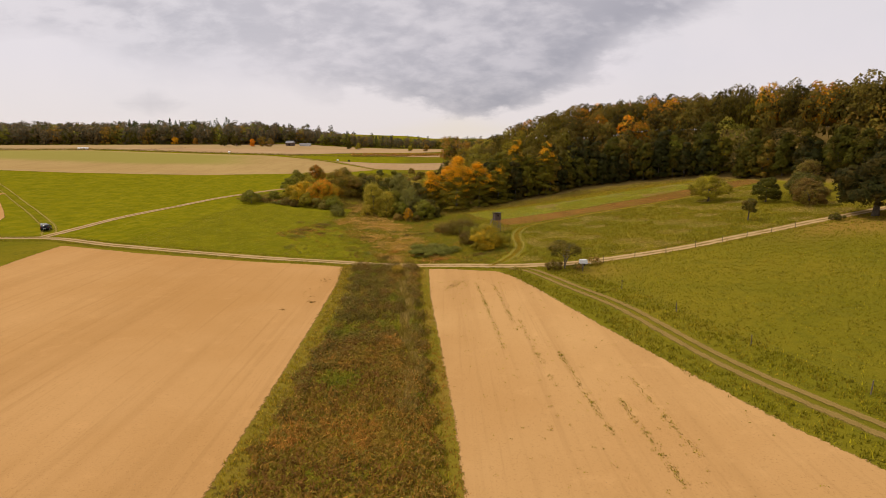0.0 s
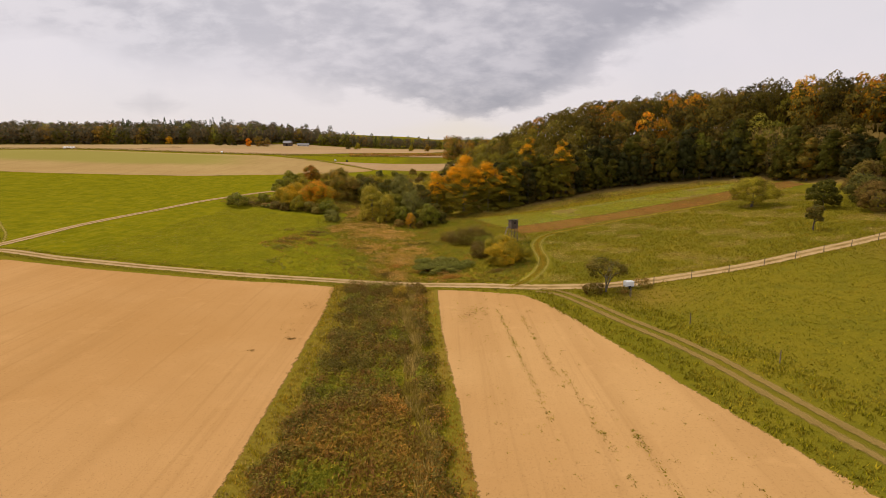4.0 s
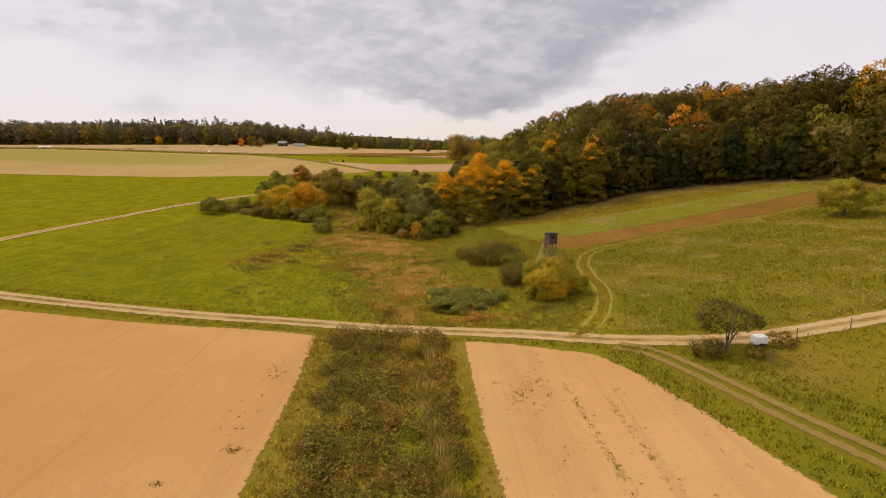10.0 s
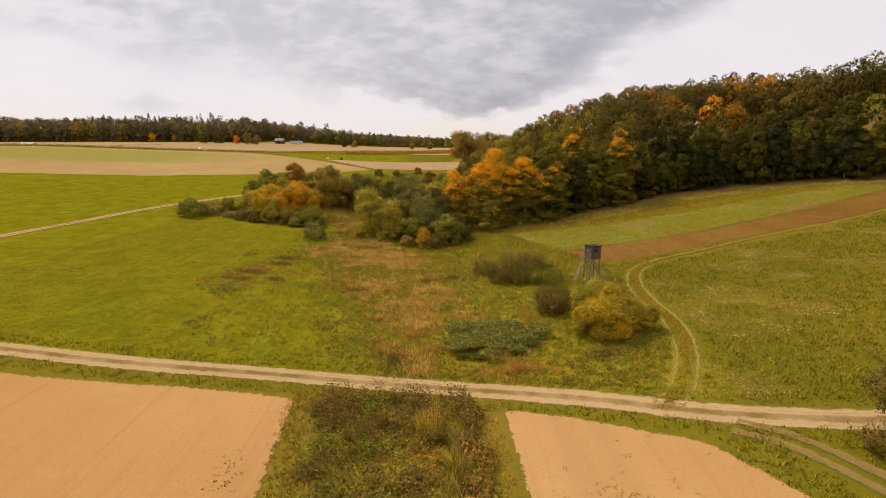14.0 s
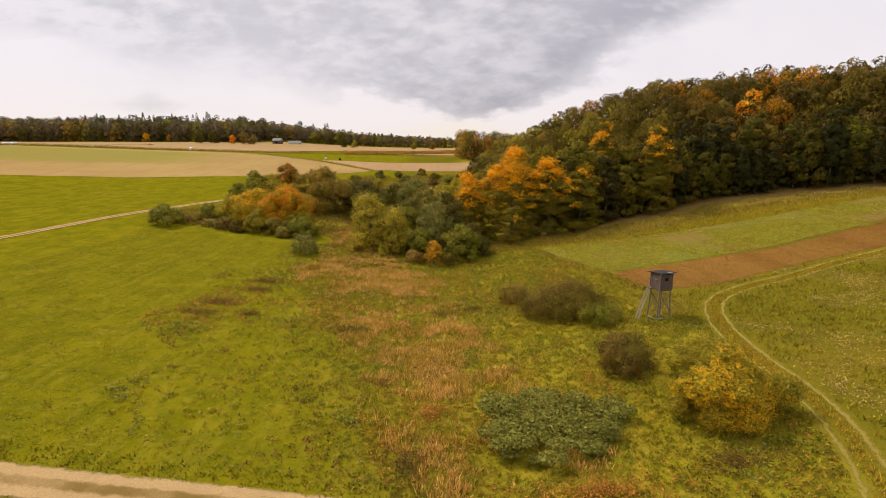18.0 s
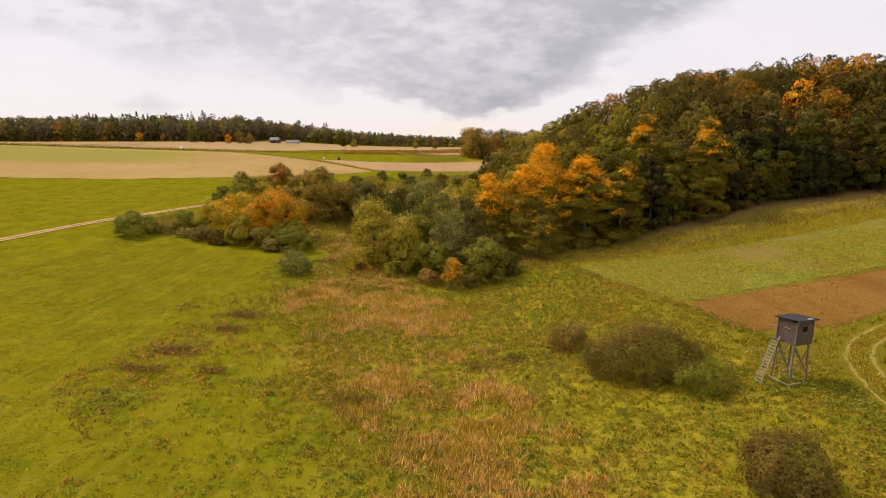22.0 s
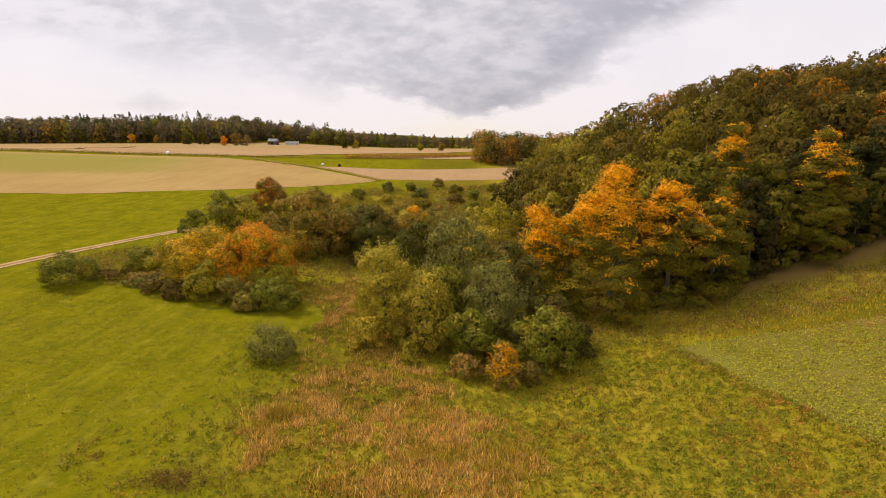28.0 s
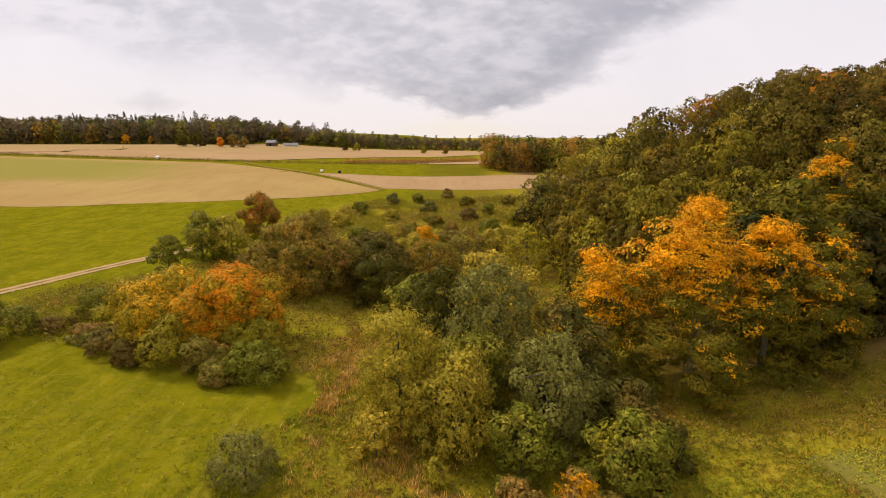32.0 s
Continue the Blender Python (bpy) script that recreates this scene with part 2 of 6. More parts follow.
def leaves(name, a, b, c=None, share=0.25, glow=0.26, boost=1.5, lift=0.06, grain=0.9):
    """Foliage: two tones leaf by leaf, a third in patches and from tree to tree; thin leaves let light through."""
    a, b, c = ([v * s for v, s in zip(col, (boost * 1.13, boost, boost * 0.55))] if col is not None else None for col in (a, b, c))
    m, nt = shader(name)
    geo = add(nt, "ShaderNodeNewGeometry")
    isle = geo.outputs["Random Per Island"]
    tree = add(nt, "ShaderNodeObjectInfo").outputs["Random"]
    patch = noise_n(nt, geo.outputs["Position"], 0.32, 4, 0.6)
    own = attr(nt, "own")
    col = mix_n(nt, isle, a, b)
    if c is not None:
        t = math_n(nt, "ADD", math_n(nt, "ADD", patch, math_n(nt, "MULTIPLY", isle, 0.22)), math_n(nt, "ADD", math_n(nt, "MULTIPLY", tree, 0.16), math_n(nt, "MULTIPLY", math_n(nt, "FRACT", math_n(nt, "MULTIPLY", own, 9.7)), 0.14)))
        col = mix_n(nt, step_n(nt, t, 0.92 - share, 1.04 - share), col, c)
    tone = math_n(nt, "ADD", 1 - grain / 2, math_n(nt, "MULTIPLY", math_n(nt, "FRACT", math_n(nt, "MULTIPLY", isle, 7.31)), grain))
    tone = math_n(nt, "MULTIPLY", tone, math_n(nt, "ADD", 1.0, math_n(nt, "MULTIPLY", own, 0.75)))
    col = mix_n(nt, 1.0, col, add(nt, "ShaderNodeCombineColor", i0=tone, i1=tone, i2=tone).outputs[0], "MULTIPLY")
    d = add(nt, "ShaderNodeBsdfPrincipled", Roughness=0.55)
    d.inputs["Specular IOR Level"].default_value = 0.05
    nt.links.new(col, d.inputs["Base Color"])
    bent = add(nt, "ShaderNodeVectorMath", operation="ADD", i0=add(nt, "ShaderNodeVectorMath", operation="SCALE", i0=geo.outputs["Normal"], Scale=1 - lift).outputs[0], i1=(0, 0, lift)).outputs[0]
    dome = nt.nodes.new("ShaderNodeVectorTransform")       # leaves take the light as the mass they belong to
    dome.vector_type, dome.convert_from, dome.convert_to = "VECTOR", "OBJECT", "WORLD"
    nt.links.new(add(nt, "ShaderNodeAttribute", attribute_name="round").outputs["Vector"], dome.inputs[0])
    bent = add(nt, "ShaderNodeVectorMath", operation="ADD", i0=bent, i1=dome.outputs[0]).outputs[0]
    nt.links.new(add(nt, "ShaderNodeVectorMath", operation="NORMALIZE", i0=bent).outputs[0], d.inputs["Normal"])
    tr = add(nt, "ShaderNodeBsdfTranslucent", Color=col)
    mx = add(nt, "ShaderNodeMixShader", Fac=glow, i1=d.outputs[0], i2=tr.outputs[0])
    add(nt, "ShaderNodeOutputMaterial", Surface=mx.outputs[0])
    return m


def wood(name, a, b, grain=6.0, rough=0.85):
    m, nt = shader(name)
    p = add(nt, "ShaderNodeTexCoord").outputs["Object"]
    n1 = noise_n(nt, stretched(nt, p, grain, grain, grain * 0.12), 1.0, 5, 0.65)
    n2 = noise_n(nt, p, 1.3, 3)
    piece = add(nt, "ShaderNodeObjectInfo").outputs["Random"]
    col = mix_n(nt, step_n(nt, n1, 0.3, 0.7), a, b)
    col = mix_n(nt, math_n(nt, "MULTIPLY", step_n(nt, n2, 0.45, 0.7), 0.4), col, [c * 0.55 for c in a])
    col = mix_n(nt, math_n(nt, "MULTIPLY", piece, 0.35), col, [c * 0.6 for c in b])
    return finish(m, nt, col, rough, n1, 0.5, 0.01)


def plain(name, colour, rough=0.5, metal=0.0, stain=0.2, scale=2.0):
    m, nt = shader(name)
    p = add(nt, "ShaderNodeTexCoord").outputs["Object"]
    n = noise_n(nt, p, scale, 5, 0.65)
    col = mix_n(nt, math_n(nt, "MULTIPLY", step_n(nt, n, 0.45, 0.75), stain), colour, [c * 0.45 for c in colour])
    return finish(m, nt, col, rough, n, 0.12, 0.01, metal)


GRASS = grass_sheet()
SOIL_A = soil("harrowed_soil", (0.462, 0.261, 0.102), (0.398, 0.212, 0.073), radians(-20))
SOIL_B = soil("drilled_soil", (0.468, 0.275, 0.110), (0.404, 0.223, 0.082), radians(16))
SOIL_FAR = soil("sprouting_soil", (0.37, 0.250, 0.100), (0.33, 0.215, 0.085), radians(70), 0.85)
SOIL_FAR_B = soil("bare_far_soil", (0.38, 0.250, 0.132), (0.34, 0.215, 0.108), radians(60), 0.2)
STUBBLE = soil("rusty_stubble", (0.235, 0.118, 0.030), (0.170, 0.082, 0.020), radians(-75), 0.0, 0.4, 5.0)
CROP_BED = soil("catch_crop_bed", (0.175, 0.180, 0.028), (0.200, 0.130, 0.034), radians(-75), 0.0, 0.4, 4.0)
TRACK = track_skin("gravel_track", (0.455, 0.305, 0.145), (0.22, 0.140, 0.038), 0.24, 0.84)
LANE = track_skin("worn_dirt_lane", (0.30, 0.195, 0.060), (0.20, 0.150, 0.022), 0.24, 0.86, 0.75)
RUTS = track_skin("grass_ruts", (0.33, 0.250, 0.052), (0.17, 0.15, 0.012), 0.42, 0.68, 0.8)
BARK = wood("bark", (0.075, 0.055, 0.038), (0.14, 0.11, 0.08), 9.0)
GREY_BARK = wood("grey_bark", (0.11, 0.09, 0.065), (0.20, 0.165, 0.125), 7.0)
BOARD = wood("weathered_board", (0.085, 0.056, 0.042), (0.15, 0.105, 0.080), 9.0)
POLE = wood("weathered_pole", (0.13, 0.10, 0.075), (0.23, 0.185, 0.14), 8.0)
PALE_WOOD = wood("pale_wood", (0.27, 0.21, 0.15), (0.38, 0.31, 0.23), 8.0)
FELT = plain("roofing_felt", (0.030, 0.028, 0.030), 0.85, 0.0, 0.5)
WHITE = plain("white_plastic", (0.86, 0.85, 0.83), 0.4, 0.0, 0.15)
GALV = plain("galvanised_steel", (0.45, 0.45, 0.46), 0.45, 0.9, 0.3)
BLACK = plain("black_paint", (0.012, 0.012, 0.014), 0.25, 0.0, 0.2)
RUBBER = plain("rubber", (0.018, 0.018, 0.018), 0.8)
DARK_GLASS = plain("dark_glass", (0.010, 0.011, 0.013), 0.05, 0.0, 0.0)
DARK = plain("dark_inside", (0.012, 0.010, 0.009), 0.9)
RED_LENS = plain("red_lens", (0.30, 0.01, 0.01), 0.2)
WALL = plain("render_wall", (0.62, 0.60, 0.56), 0.85, 0.0, 0.3, 0.4)
ROOF = plain("grey_roof", (0.20, 0.19, 0.19), 0.8, 0.0, 0.4, 0.6)

L_OAK = leaves("leaf_oak", (0.056, 0.060, 0.010), (0.088, 0.088, 0.013), (0.110, 0.088, 0.015), 0.22, 0.22, boost=1.0, grain=0.5)
L_BEECH = leaves("leaf_beech", (0.066, 0.072, 0.011), (0.120, 0.110, 0.016), (0.150, 0.118, 0.015), 0.25, 0.25, boost=1.4, grain=0.5)
L_GREEN = leaves("leaf_green", (0.064, 0.074, 0.012), (0.104, 0.108, 0.017), (0.130, 0.118, 0.025), 0.22, boost=2.15)
L_YELLOW = leaves("leaf_yellow_green", (0.125, 0.120, 0.014), (0.190, 0.160, 0.018), (0.110, 0.098, 0.014), 0.25, boost=2.3)
L_RUST = leaves("leaf_rust", (0.135, 0.078, 0.018), (0.215, 0.115, 0.020), (0.105, 0.085, 0.020), 0.25, boost=2)
L_ORANGE = leaves("leaf_orange", (0.38, 0.140, 0.010), (0.52, 0.205, 0.012), (0.30, 0.19, 0.018), 0.18, 0.3, boost=1.7)
L_GOLD = leaves("leaf_gold", (0.46, 0.228, 0.008), (0.62, 0.335, 0.012), (0.38, 0.22, 0.014), 0.2, 0.3, boost=1.4)
L_RED = leaves("leaf_red", (0.20, 0.065, 0.014), (0.33, 0.115, 0.014), (0.17, 0.10, 0.016), 0.22, 0.28)
L_MAPLE = leaves("leaf_maple", (0.245, 0.158, 0.012), (0.350, 0.215, 0.015), (0.155, 0.128, 0.014), 0.28, 0.2, boost=2.1)
L_SEDGE = leaves("leaf_sedge", (0.070, 0.082, 0.009), (0.105, 0.108, 0.012), (0.130, 0.100, 0.014), 0.2, boost=2.1, lift=0.42)
L_WILLOW = leaves("leaf_willow", (0.105, 0.096, 0.016), (0.165, 0.142, 0.024), (0.190, 0.150, 0.026), 0.24, boost=2.6)
L_SILVER = leaves("leaf_silver_willow", (0.066, 0.068, 0.024), (0.112, 0.110, 0.042), (0.080, 0.084, 0.028), 0.2, boost=2.3)
L_DARK = leaves("leaf_dark", (0.038, 0.040, 0.013), (0.070, 0.066, 0.019), (0.095, 0.070, 0.022), 0.22, boost=1.9)
L_BROOM = leaves("leaf_broom", (0.072, 0.050, 0.020), (0.118, 0.078, 0.030), (0.085, 0.072, 0.018), 0.25, boost=1.85)
L_BRAMBLE = leaves("leaf_bramble", (0.056, 0.064, 0.020), (0.100, 0.104, 0.032), (0.110, 0.090, 0.036), 0.2, boost=2.5)
L_CONIFER = leaves("leaf_conifer", (0.020, 0.027, 0.012), (0.042, 0.048, 0.020), boost=1.9)
L_NETTLE = leaves("leaf_nettle", (0.070, 0.068, 0.018), (0.115, 0.098, 0.026), (0.130, 0.080, 0.030), 0.28, boost=2.4)
L_DOCK = leaves("leaf_rusty_weed", (0.17, 0.088, 0.024), (0.245, 0.130, 0.035), (0.135, 0.095, 0.022), 0.25, boost=1.8, lift=0.42)
L_STRAW = leaves("leaf_straw", (0.235, 0.180, 0.075), (0.32, 0.250, 0.125), (0.175, 0.140, 0.035), 0.25, boost=1.35, lift=0.42)
L_REED = leaves("leaf_reed", (0.270, 0.168, 0.060), (0.38, 0.255, 0.115), (0.22, 0.165, 0.026), 0.30, boost=1.75, lift=0.5)
L_GRASS = leaves("leaf_tall_grass", (0.118, 0.112, 0.009), (0.160, 0.144, 0.012), (0.180, 0.138, 0.016), 0.2, boost=1.5, lift=0.5)
L_FRESH = leaves("leaf_fresh_grass", (0.116, 0.115, 0.006), (0.165, 0.152, 0.009), (0.18, 0.15, 0.014), 0.2, boost=1.5, lift=0.6)
L_CROP = leaves("leaf_catch_crop", (0.138, 0.156, 0.018), (0.195, 0.202, 0.026), (0.205, 0.185, 0.026), 0.24, boost=1.8, lift=0.5, grain=0.6)
# distance haze put into the leaf colour: greyer, bluer and paler than near leaves
L_HAZEWOOD = leaves("leaf_hazed_far_wood", (0.044, 0.044, 0.044), (0.066, 0.060, 0.052), (0.092, 0.064, 0.040), 0.24, boost=2.0, grain=0.4)
L_RANK = leaves("leaf_rank_grass", (0.185, 0.158, 0.012), (0.265, 0.205, 0.020), (0.27, 0.19, 0.030), 0.25, boost=1.45, lift=0.55)
# shade of the wood's foot and flank put into the leaf colour: a darker green
L_SHADE = leaves("leaf_painted_shade", (0.024, 0.030, 0.010), (0.046, 0.050, 0.015), (0.070, 0.055, 0.016), 0.2, 0.2, boost=0.95, grain=0.4)
L_HILLRUST = leaves("leaf_hill_rust", (0.118, 0.070, 0.014), (0.185, 0.102, 0.016), (0.085, 0.070, 0.016), 0.28, 0.2, boost=1.85, grain=0.5)
L_RUSSET = leaves("leaf_russet", (0.140, 0.092, 0.018), (0.200, 0.128, 0.020), (0.100, 0.088, 0.018), 0.32, boost=1.9)
L_STRIP = leaves("leaf_strip_weed", (0.058, 0.054, 0.016), (0.100, 0.080, 0.024), (0.120, 0.066, 0.026), 0.30, boost=1.8)
L_RUSTGRASS = leaves("leaf_rusty_grass", (0.105, 0.062, 0.016), (0.165, 0.095, 0.022), (0.105, 0.092, 0.014), 0.3, boost=2.0, lift=0.5)


# ================= the lie of the land =================
def smooth(x):
    x = np.clip(x, 0.0, 1.0)
    return x * x * (3 - 2 * x)


def swell(x, k=6.0):
    return k * np.logaddexp(0.0, x / k)


def wood_edge(x):
    """The foot of the wooded hill: its y for each x."""
    return np.interp(x, [-12, 5, 20, 38, 55, 77, 95, 110, 122, 136, 170], [199, 200, 201, 206, 213, 215, 214, 200, 160, 110, 10])


def hill(x, y):
    rise = 17.2 * smooth((y - wood_edge(x) + 12.8) / 102.0) * smooth((x + 66) / 172.0)
    back = 1 - 0.85 * smooth((y - 285 - 0.6 * np.clip(x - 60, 0, 200)) / 150.0)
    return rise * back + 3.2 * np.exp(-((x - 48) / 34) ** 2 - ((y - 262) / 38) ** 2)


def land(x, y):
    """The height of the ground."""
    x, y = np.asarray(x, float), np.asarray(y, float)
    d = x + 8
    shape = 0.04 * swell(-np.maximum(d, -260) - 4) - 0.015 * np.clip(y - 100, 0, 90)
    shape = shape - 1.0 * np.exp(-((x + 9) / 14) ** 2 - ((y - 165) / 35) ** 2)
    west = np.interp(y, [190, 215, 240, 297, 414, 560, 740, 900, 1300], [0, 0.5, 1.3, 3.0, 10.2, 14.0, 15.5, 17.5, 21])
    a = shape * (1 - 0.75 * smooth((y - 330) / 250)) + 0.11 * swell(np.minimum(d, 135) - 4) * (1 - smooth((y - 260) / 140)) + west
    a = a + 15.0 * smooth((y - 715) / 150) * smooth((-x - 60) / 300) - 5.0 * smooth((y - 460) / 240) * smooth((x + 300) / 240)
    b = shape + 0.11 * swell(np.minimum(d, 135) - 4) + hill(x, y)
    w = smooth((x - 2 - 0.04 * (y - 200)) / 55) * smooth((y - 185) / 30) * (1 - smooth((y - 380) / 120))
    w = np.where(x > 105, np.maximum(w, smooth((x - 105) / 20) * (1 - smooth((y - 380) / 120))), w)
    z = a * (1 - w) + b * w
    return z + 0.06 * np.sin(x * 0.23 + 1.3) * np.sin(y * 0.19 + 0.4)


def h_at(x, y):
    return float(land(x, y))


# ================= mesh helpers =================
def raw_mesh(name, verts, faces, mats, slots=None, soft=False):
    """A mesh from arrays: all faces of one size."""
    verts, faces = np.ascontiguousarray(verts, np.float32), np.ascontiguousarray(faces, np.int32)
    me = bpy.data.meshes.new(name)
    n, k = faces.shape
    me.vertices.add(len(verts))
    me.vertices.foreach_set("co", verts.ravel())
    me.loops.add(n * k)
    me.loops.foreach_set("vertex_index", faces.ravel())
    me.polygons.add(n)
    me.polygons.foreach_set("loop_start", np.arange(0, n * k, k, dtype=np.int32))
    if slots is not None:
        me.polygons.foreach_set("material_index", np.ascontiguousarray(slots, np.int32))
    me.polygons.foreach_set("use_smooth", np.full(n, soft))
    for m in mats:
        me.materials.append(m)
    me.update(calc_edges=True)
    return me


def set_attr(me, name, values):
    me.attributes.new(name, "FLOAT", "POINT").data.foreach_set("value", np.ascontiguousarray(values, np.float32))


def set_round(me, normals, weight=0.95):
    """The way each leaf's mass faces, one for every triangle."""
    v = np.repeat(np.asarray(normals) * weight, 3, axis=0)
    me.attributes.new("round", "FLOAT_VECTOR", "POINT").data.foreach_set("vector", np.ascontiguousarray(v, np.float32).ravel())
    return me


def part(name, bm, material, parent, label="", soft=False):
    """Links a bmesh (or a ready mesh) as one mesh object under a thing or a part."""
    if isinstance(bm, bmesh.types.BMesh):
        me = bpy.data.meshes.new(name)
        bm.to_mesh(me)
        bm.free()
        me.materials.append(material)
        if soft:
            me.polygons.foreach_set("use_smooth", np.full(len(me.polygons), True))
    else:
        me = bm
    ob = new(name, me)
    ob.parent = parent
    if label:
        ob["label"] = label
    return ob


def box(sx, sy, sz, m=None, bevel=0.0):
    bm = bmesh.new()
    bmesh.ops.create_cube(bm, size=1.0, matrix=(m or Matrix()) @ Matrix.Diagonal((sx, sy, sz, 1)))
    if bevel:
        bmesh.ops.bevel(bm, geom=bm.edges[:], offset=bevel, segments=2, affect="EDGES")
    return bm


def rod(a, b, r0, r1=None, sides=8):
    a, b = Vector(a), Vector(b)
    bm = bmesh.new()
    turn = (b - a).to_track_quat("Z", "Y").to_matrix().to_4x4()
    bmesh.ops.create_cone(bm, cap_ends=True, segments=sides, radius1=r0, radius2=r0 if r1 is None else r1, depth=(b - a).length,
                          matrix=Matrix.Translation((a + b) / 2) @ turn)
    return bm


def merge(*parts):
    bm = bmesh.new()
    for p in parts:
        me = bpy.data.meshes.new("tmp")
        p.to_mesh(me)
        p.free()
        bm.from_mesh(me)
        bpy.data.meshes.remove(me)
    return bm


def thing(name, at, turn=0.0, label="", category="", group=""):
    ob = new(name)
    ob.empty_display_size = 0.3
    ob.matrix_basis = pose(*at, 0, 0, turn)
    return tagged(ob, label, category, group)


def grid(xs, ys):
    gx, gy = np.meshgrid(xs, ys)
    n, m = len(xs), len(ys)
    i = np.arange(n * m).reshape(m, n)
    faces = np.stack([i[:-1, :-1], i[:-1, 1:], i[1:, 1:], i[1:, :-1]], -1).reshape(-1, 4)
    return gx.ravel(), gy.ravel(), faces


def spline(points, gap=1.0):
    """A smooth line through the points, evenly stepped."""
    p = np.asarray(points, float)
    q = np.vstack([2 * p[0] - p[1], p, 2 * p[-1] - p[-2]])
    out = []
    for a, b, c, d in zip(q, q[1:], q[2:], q[3:]):
        n = max(2, int(np.hypot(*(c - b)) / gap))
        t = np.linspace(0, 1, n, endpoint=False)[:, None]
        out.append(0.5 * (2 * b + (c - a) * t + (2 * a - 5 * b + 4 * c - d) * t**2 + (3 * b - a - 3 * c + d) * t**3))
    return np.vstack([*out, p[-1:]])


def ribbon(name, points, width, material, lift, label, category, rut=0.05, gap=1.0):
    """A track laid on the land, with two shallow ruts."""
    line = spline(points, gap)
    tang = np.gradient(line, axis=0)
    side = np.stack([tang[:, 1], -tang[:, 0]], -1) / np.hypot(*tang.T)[:, None]
    across = np.linspace(-1, 1, 13)
    v = line[:, None, :] + side[:, None, :] * (across * width / 2)[None, :, None]
    x, y = v[..., 0].ravel(), v[..., 1].ravel()
    u = np.tile(across, len(line))
    z = land(x, y) + lift - rut * np.exp(-((np.abs(u) - 0.5) / 0.18) ** 2) - lift * 0.9 * smooth((np.abs(u) - 0.85) / 0.15)
    i = np.arange(len(x)).reshape(len(line), 13)
    faces = np.stack([i[:-1, :-1], i[:-1, 1:], i[1:, 1:], i[1:, :-1]], -1).reshape(-1, 4)
    me = raw_mesh(name, np.stack([x, y, z], -1), faces, [material], soft=True)
    set_attr(me, "across", u)
    return tagged(new(name, me), label, category, kind="structure")


def plot(name, left, right, low, top, material, lift, label, category, nx=60, ny=80):
    """A field between two side lines x(y), from y = low(x) up to y = top(x)."""
    u, v = np.meshgrid(np.linspace(0, 1, nx), np.linspace(0, 1, ny))
    y = np.full_like(u, 0.0)
    x = np.zeros_like(u)
    for _ in range(4):
        y = low(x) + (top(x) - low(x)) * v
        x = left(y) + (right(y) - left(y)) * u
    rim = np.minimum(np.minimum(u, 1 - u) * (right(y) - left(y)), np.minimum(v, 1 - v) * (top(x) - low(x))).clip(0, 6)
    i = np.arange(u.size).reshape(u.shape)
    faces = np.stack([i[:-1, :-1], i[:-1, 1:], i[1:, 1:], i[1:, :-1]], -1).reshape(-1, 4)
    me = raw_mesh(name, np.stack([x.ravel(), y.ravel(), (land(x, y) + lift).ravel()], -1), faces, [material], soft=True)
    set_attr(me, "rim", rim.ravel())
    set_attr(me, "shoots", (smooth((v - 0.22) / 0.35) * (1 - 0.8 * smooth((x + 190) / 90)) * smooth((1.1 - v) / 0.3)).ravel())
    return tagged(new(name, me), label, category, kind="structure")


def curve_of(*pairs):
    a, b = zip(*pairs)
    return lambda s: np.interp(s, a, b)


# ================= ground, fields, tracks =================
def axis_lines(dense, step, outer):
    a, b = dense
    mid = np.arange(a, b + step, step)
    return np.unique(np.concatenate([outer[outer < a], mid, outer[outer > mid[-1]]]))


gx_lines = axis_lines((-130, 150), 2.0, np.r_[-4500, -3000, -2000, -1400, -1000, np.arange(-800, 420, 12.0), 600, 900, 1400, 2200, 3200, 4500])
gy_lines = axis_lines((16, 262), 2.0, np.r_[-4500, -3000, -1800, -1000, -600, -400, np.arange(-250, 17, 12.0), np.arange(262, 460, 5.0), np.arange(460, 1000, 15.0), 1100, 1300, 1600, 2000, 2600, 3400, 4600])
gx, gy, gfaces = grid(gx_lines, gy_lines)
ground_me = raw_mesh("ground", np.stack([gx, gy, land(gx, gy)], -1), gfaces, [GRASS], soft=True)
track_y = np.interp(gx, [-120, -95, -60, -40, -20, -8, 4, 14, 25, 50, 64, 88, 120], [128, 125, 115, 112, 110, 108, 104, 100, 97, 101, 106, 114, 122])
valley_west = np.interp(gy, [108, 125, 134, 142, 154, 161, 167, 176, 190], [-13, -15, -18, -23, -26, -31, -34, -32, -30])
strip_l, strip_r = np.interp(gy, [-60, 0, 35, 53, 68, 90, 106], [-13, -15, -16.0, -16.4, -16.4, -17.6, -19.6]), np.interp(gy, [-60, 0, 34, 50, 75, 106], [4, 1.9, 0.3, -1.0, -3.2, -5.6])
verge_l = smooth((gx - strip_l + 3.2) / 1.0) * smooth((strip_l + 2.2 - gx) / 1.0) * (gy < 107)
set_attr(ground_me, "lush", smooth((valley_west + 3 - gx) / 8) * smooth((gy - track_y + 2) / 3) + smooth((track_y - gy) / 3) * 0.15 + verge_l * 0.35)
wild = smooth((gx - valley_west + 6 + 3 * np.sin(gy * 0.31) + 2 * np.sin(gy * 0.13 + gx * 0.4)) / 13) * smooth((19 - gx) / 8) * smooth((gy - track_y - 1) / 4) * smooth((215 - gy) / 12)
strip = smooth((gx - strip_l - 1) / 2) * smooth((strip_r - gx) / 2) * smooth((106 - gy) / 3)
edge_band = smooth((gy - wood_edge(gx) + 13) / 5) * smooth((gx + 5) / 10) * 0.7
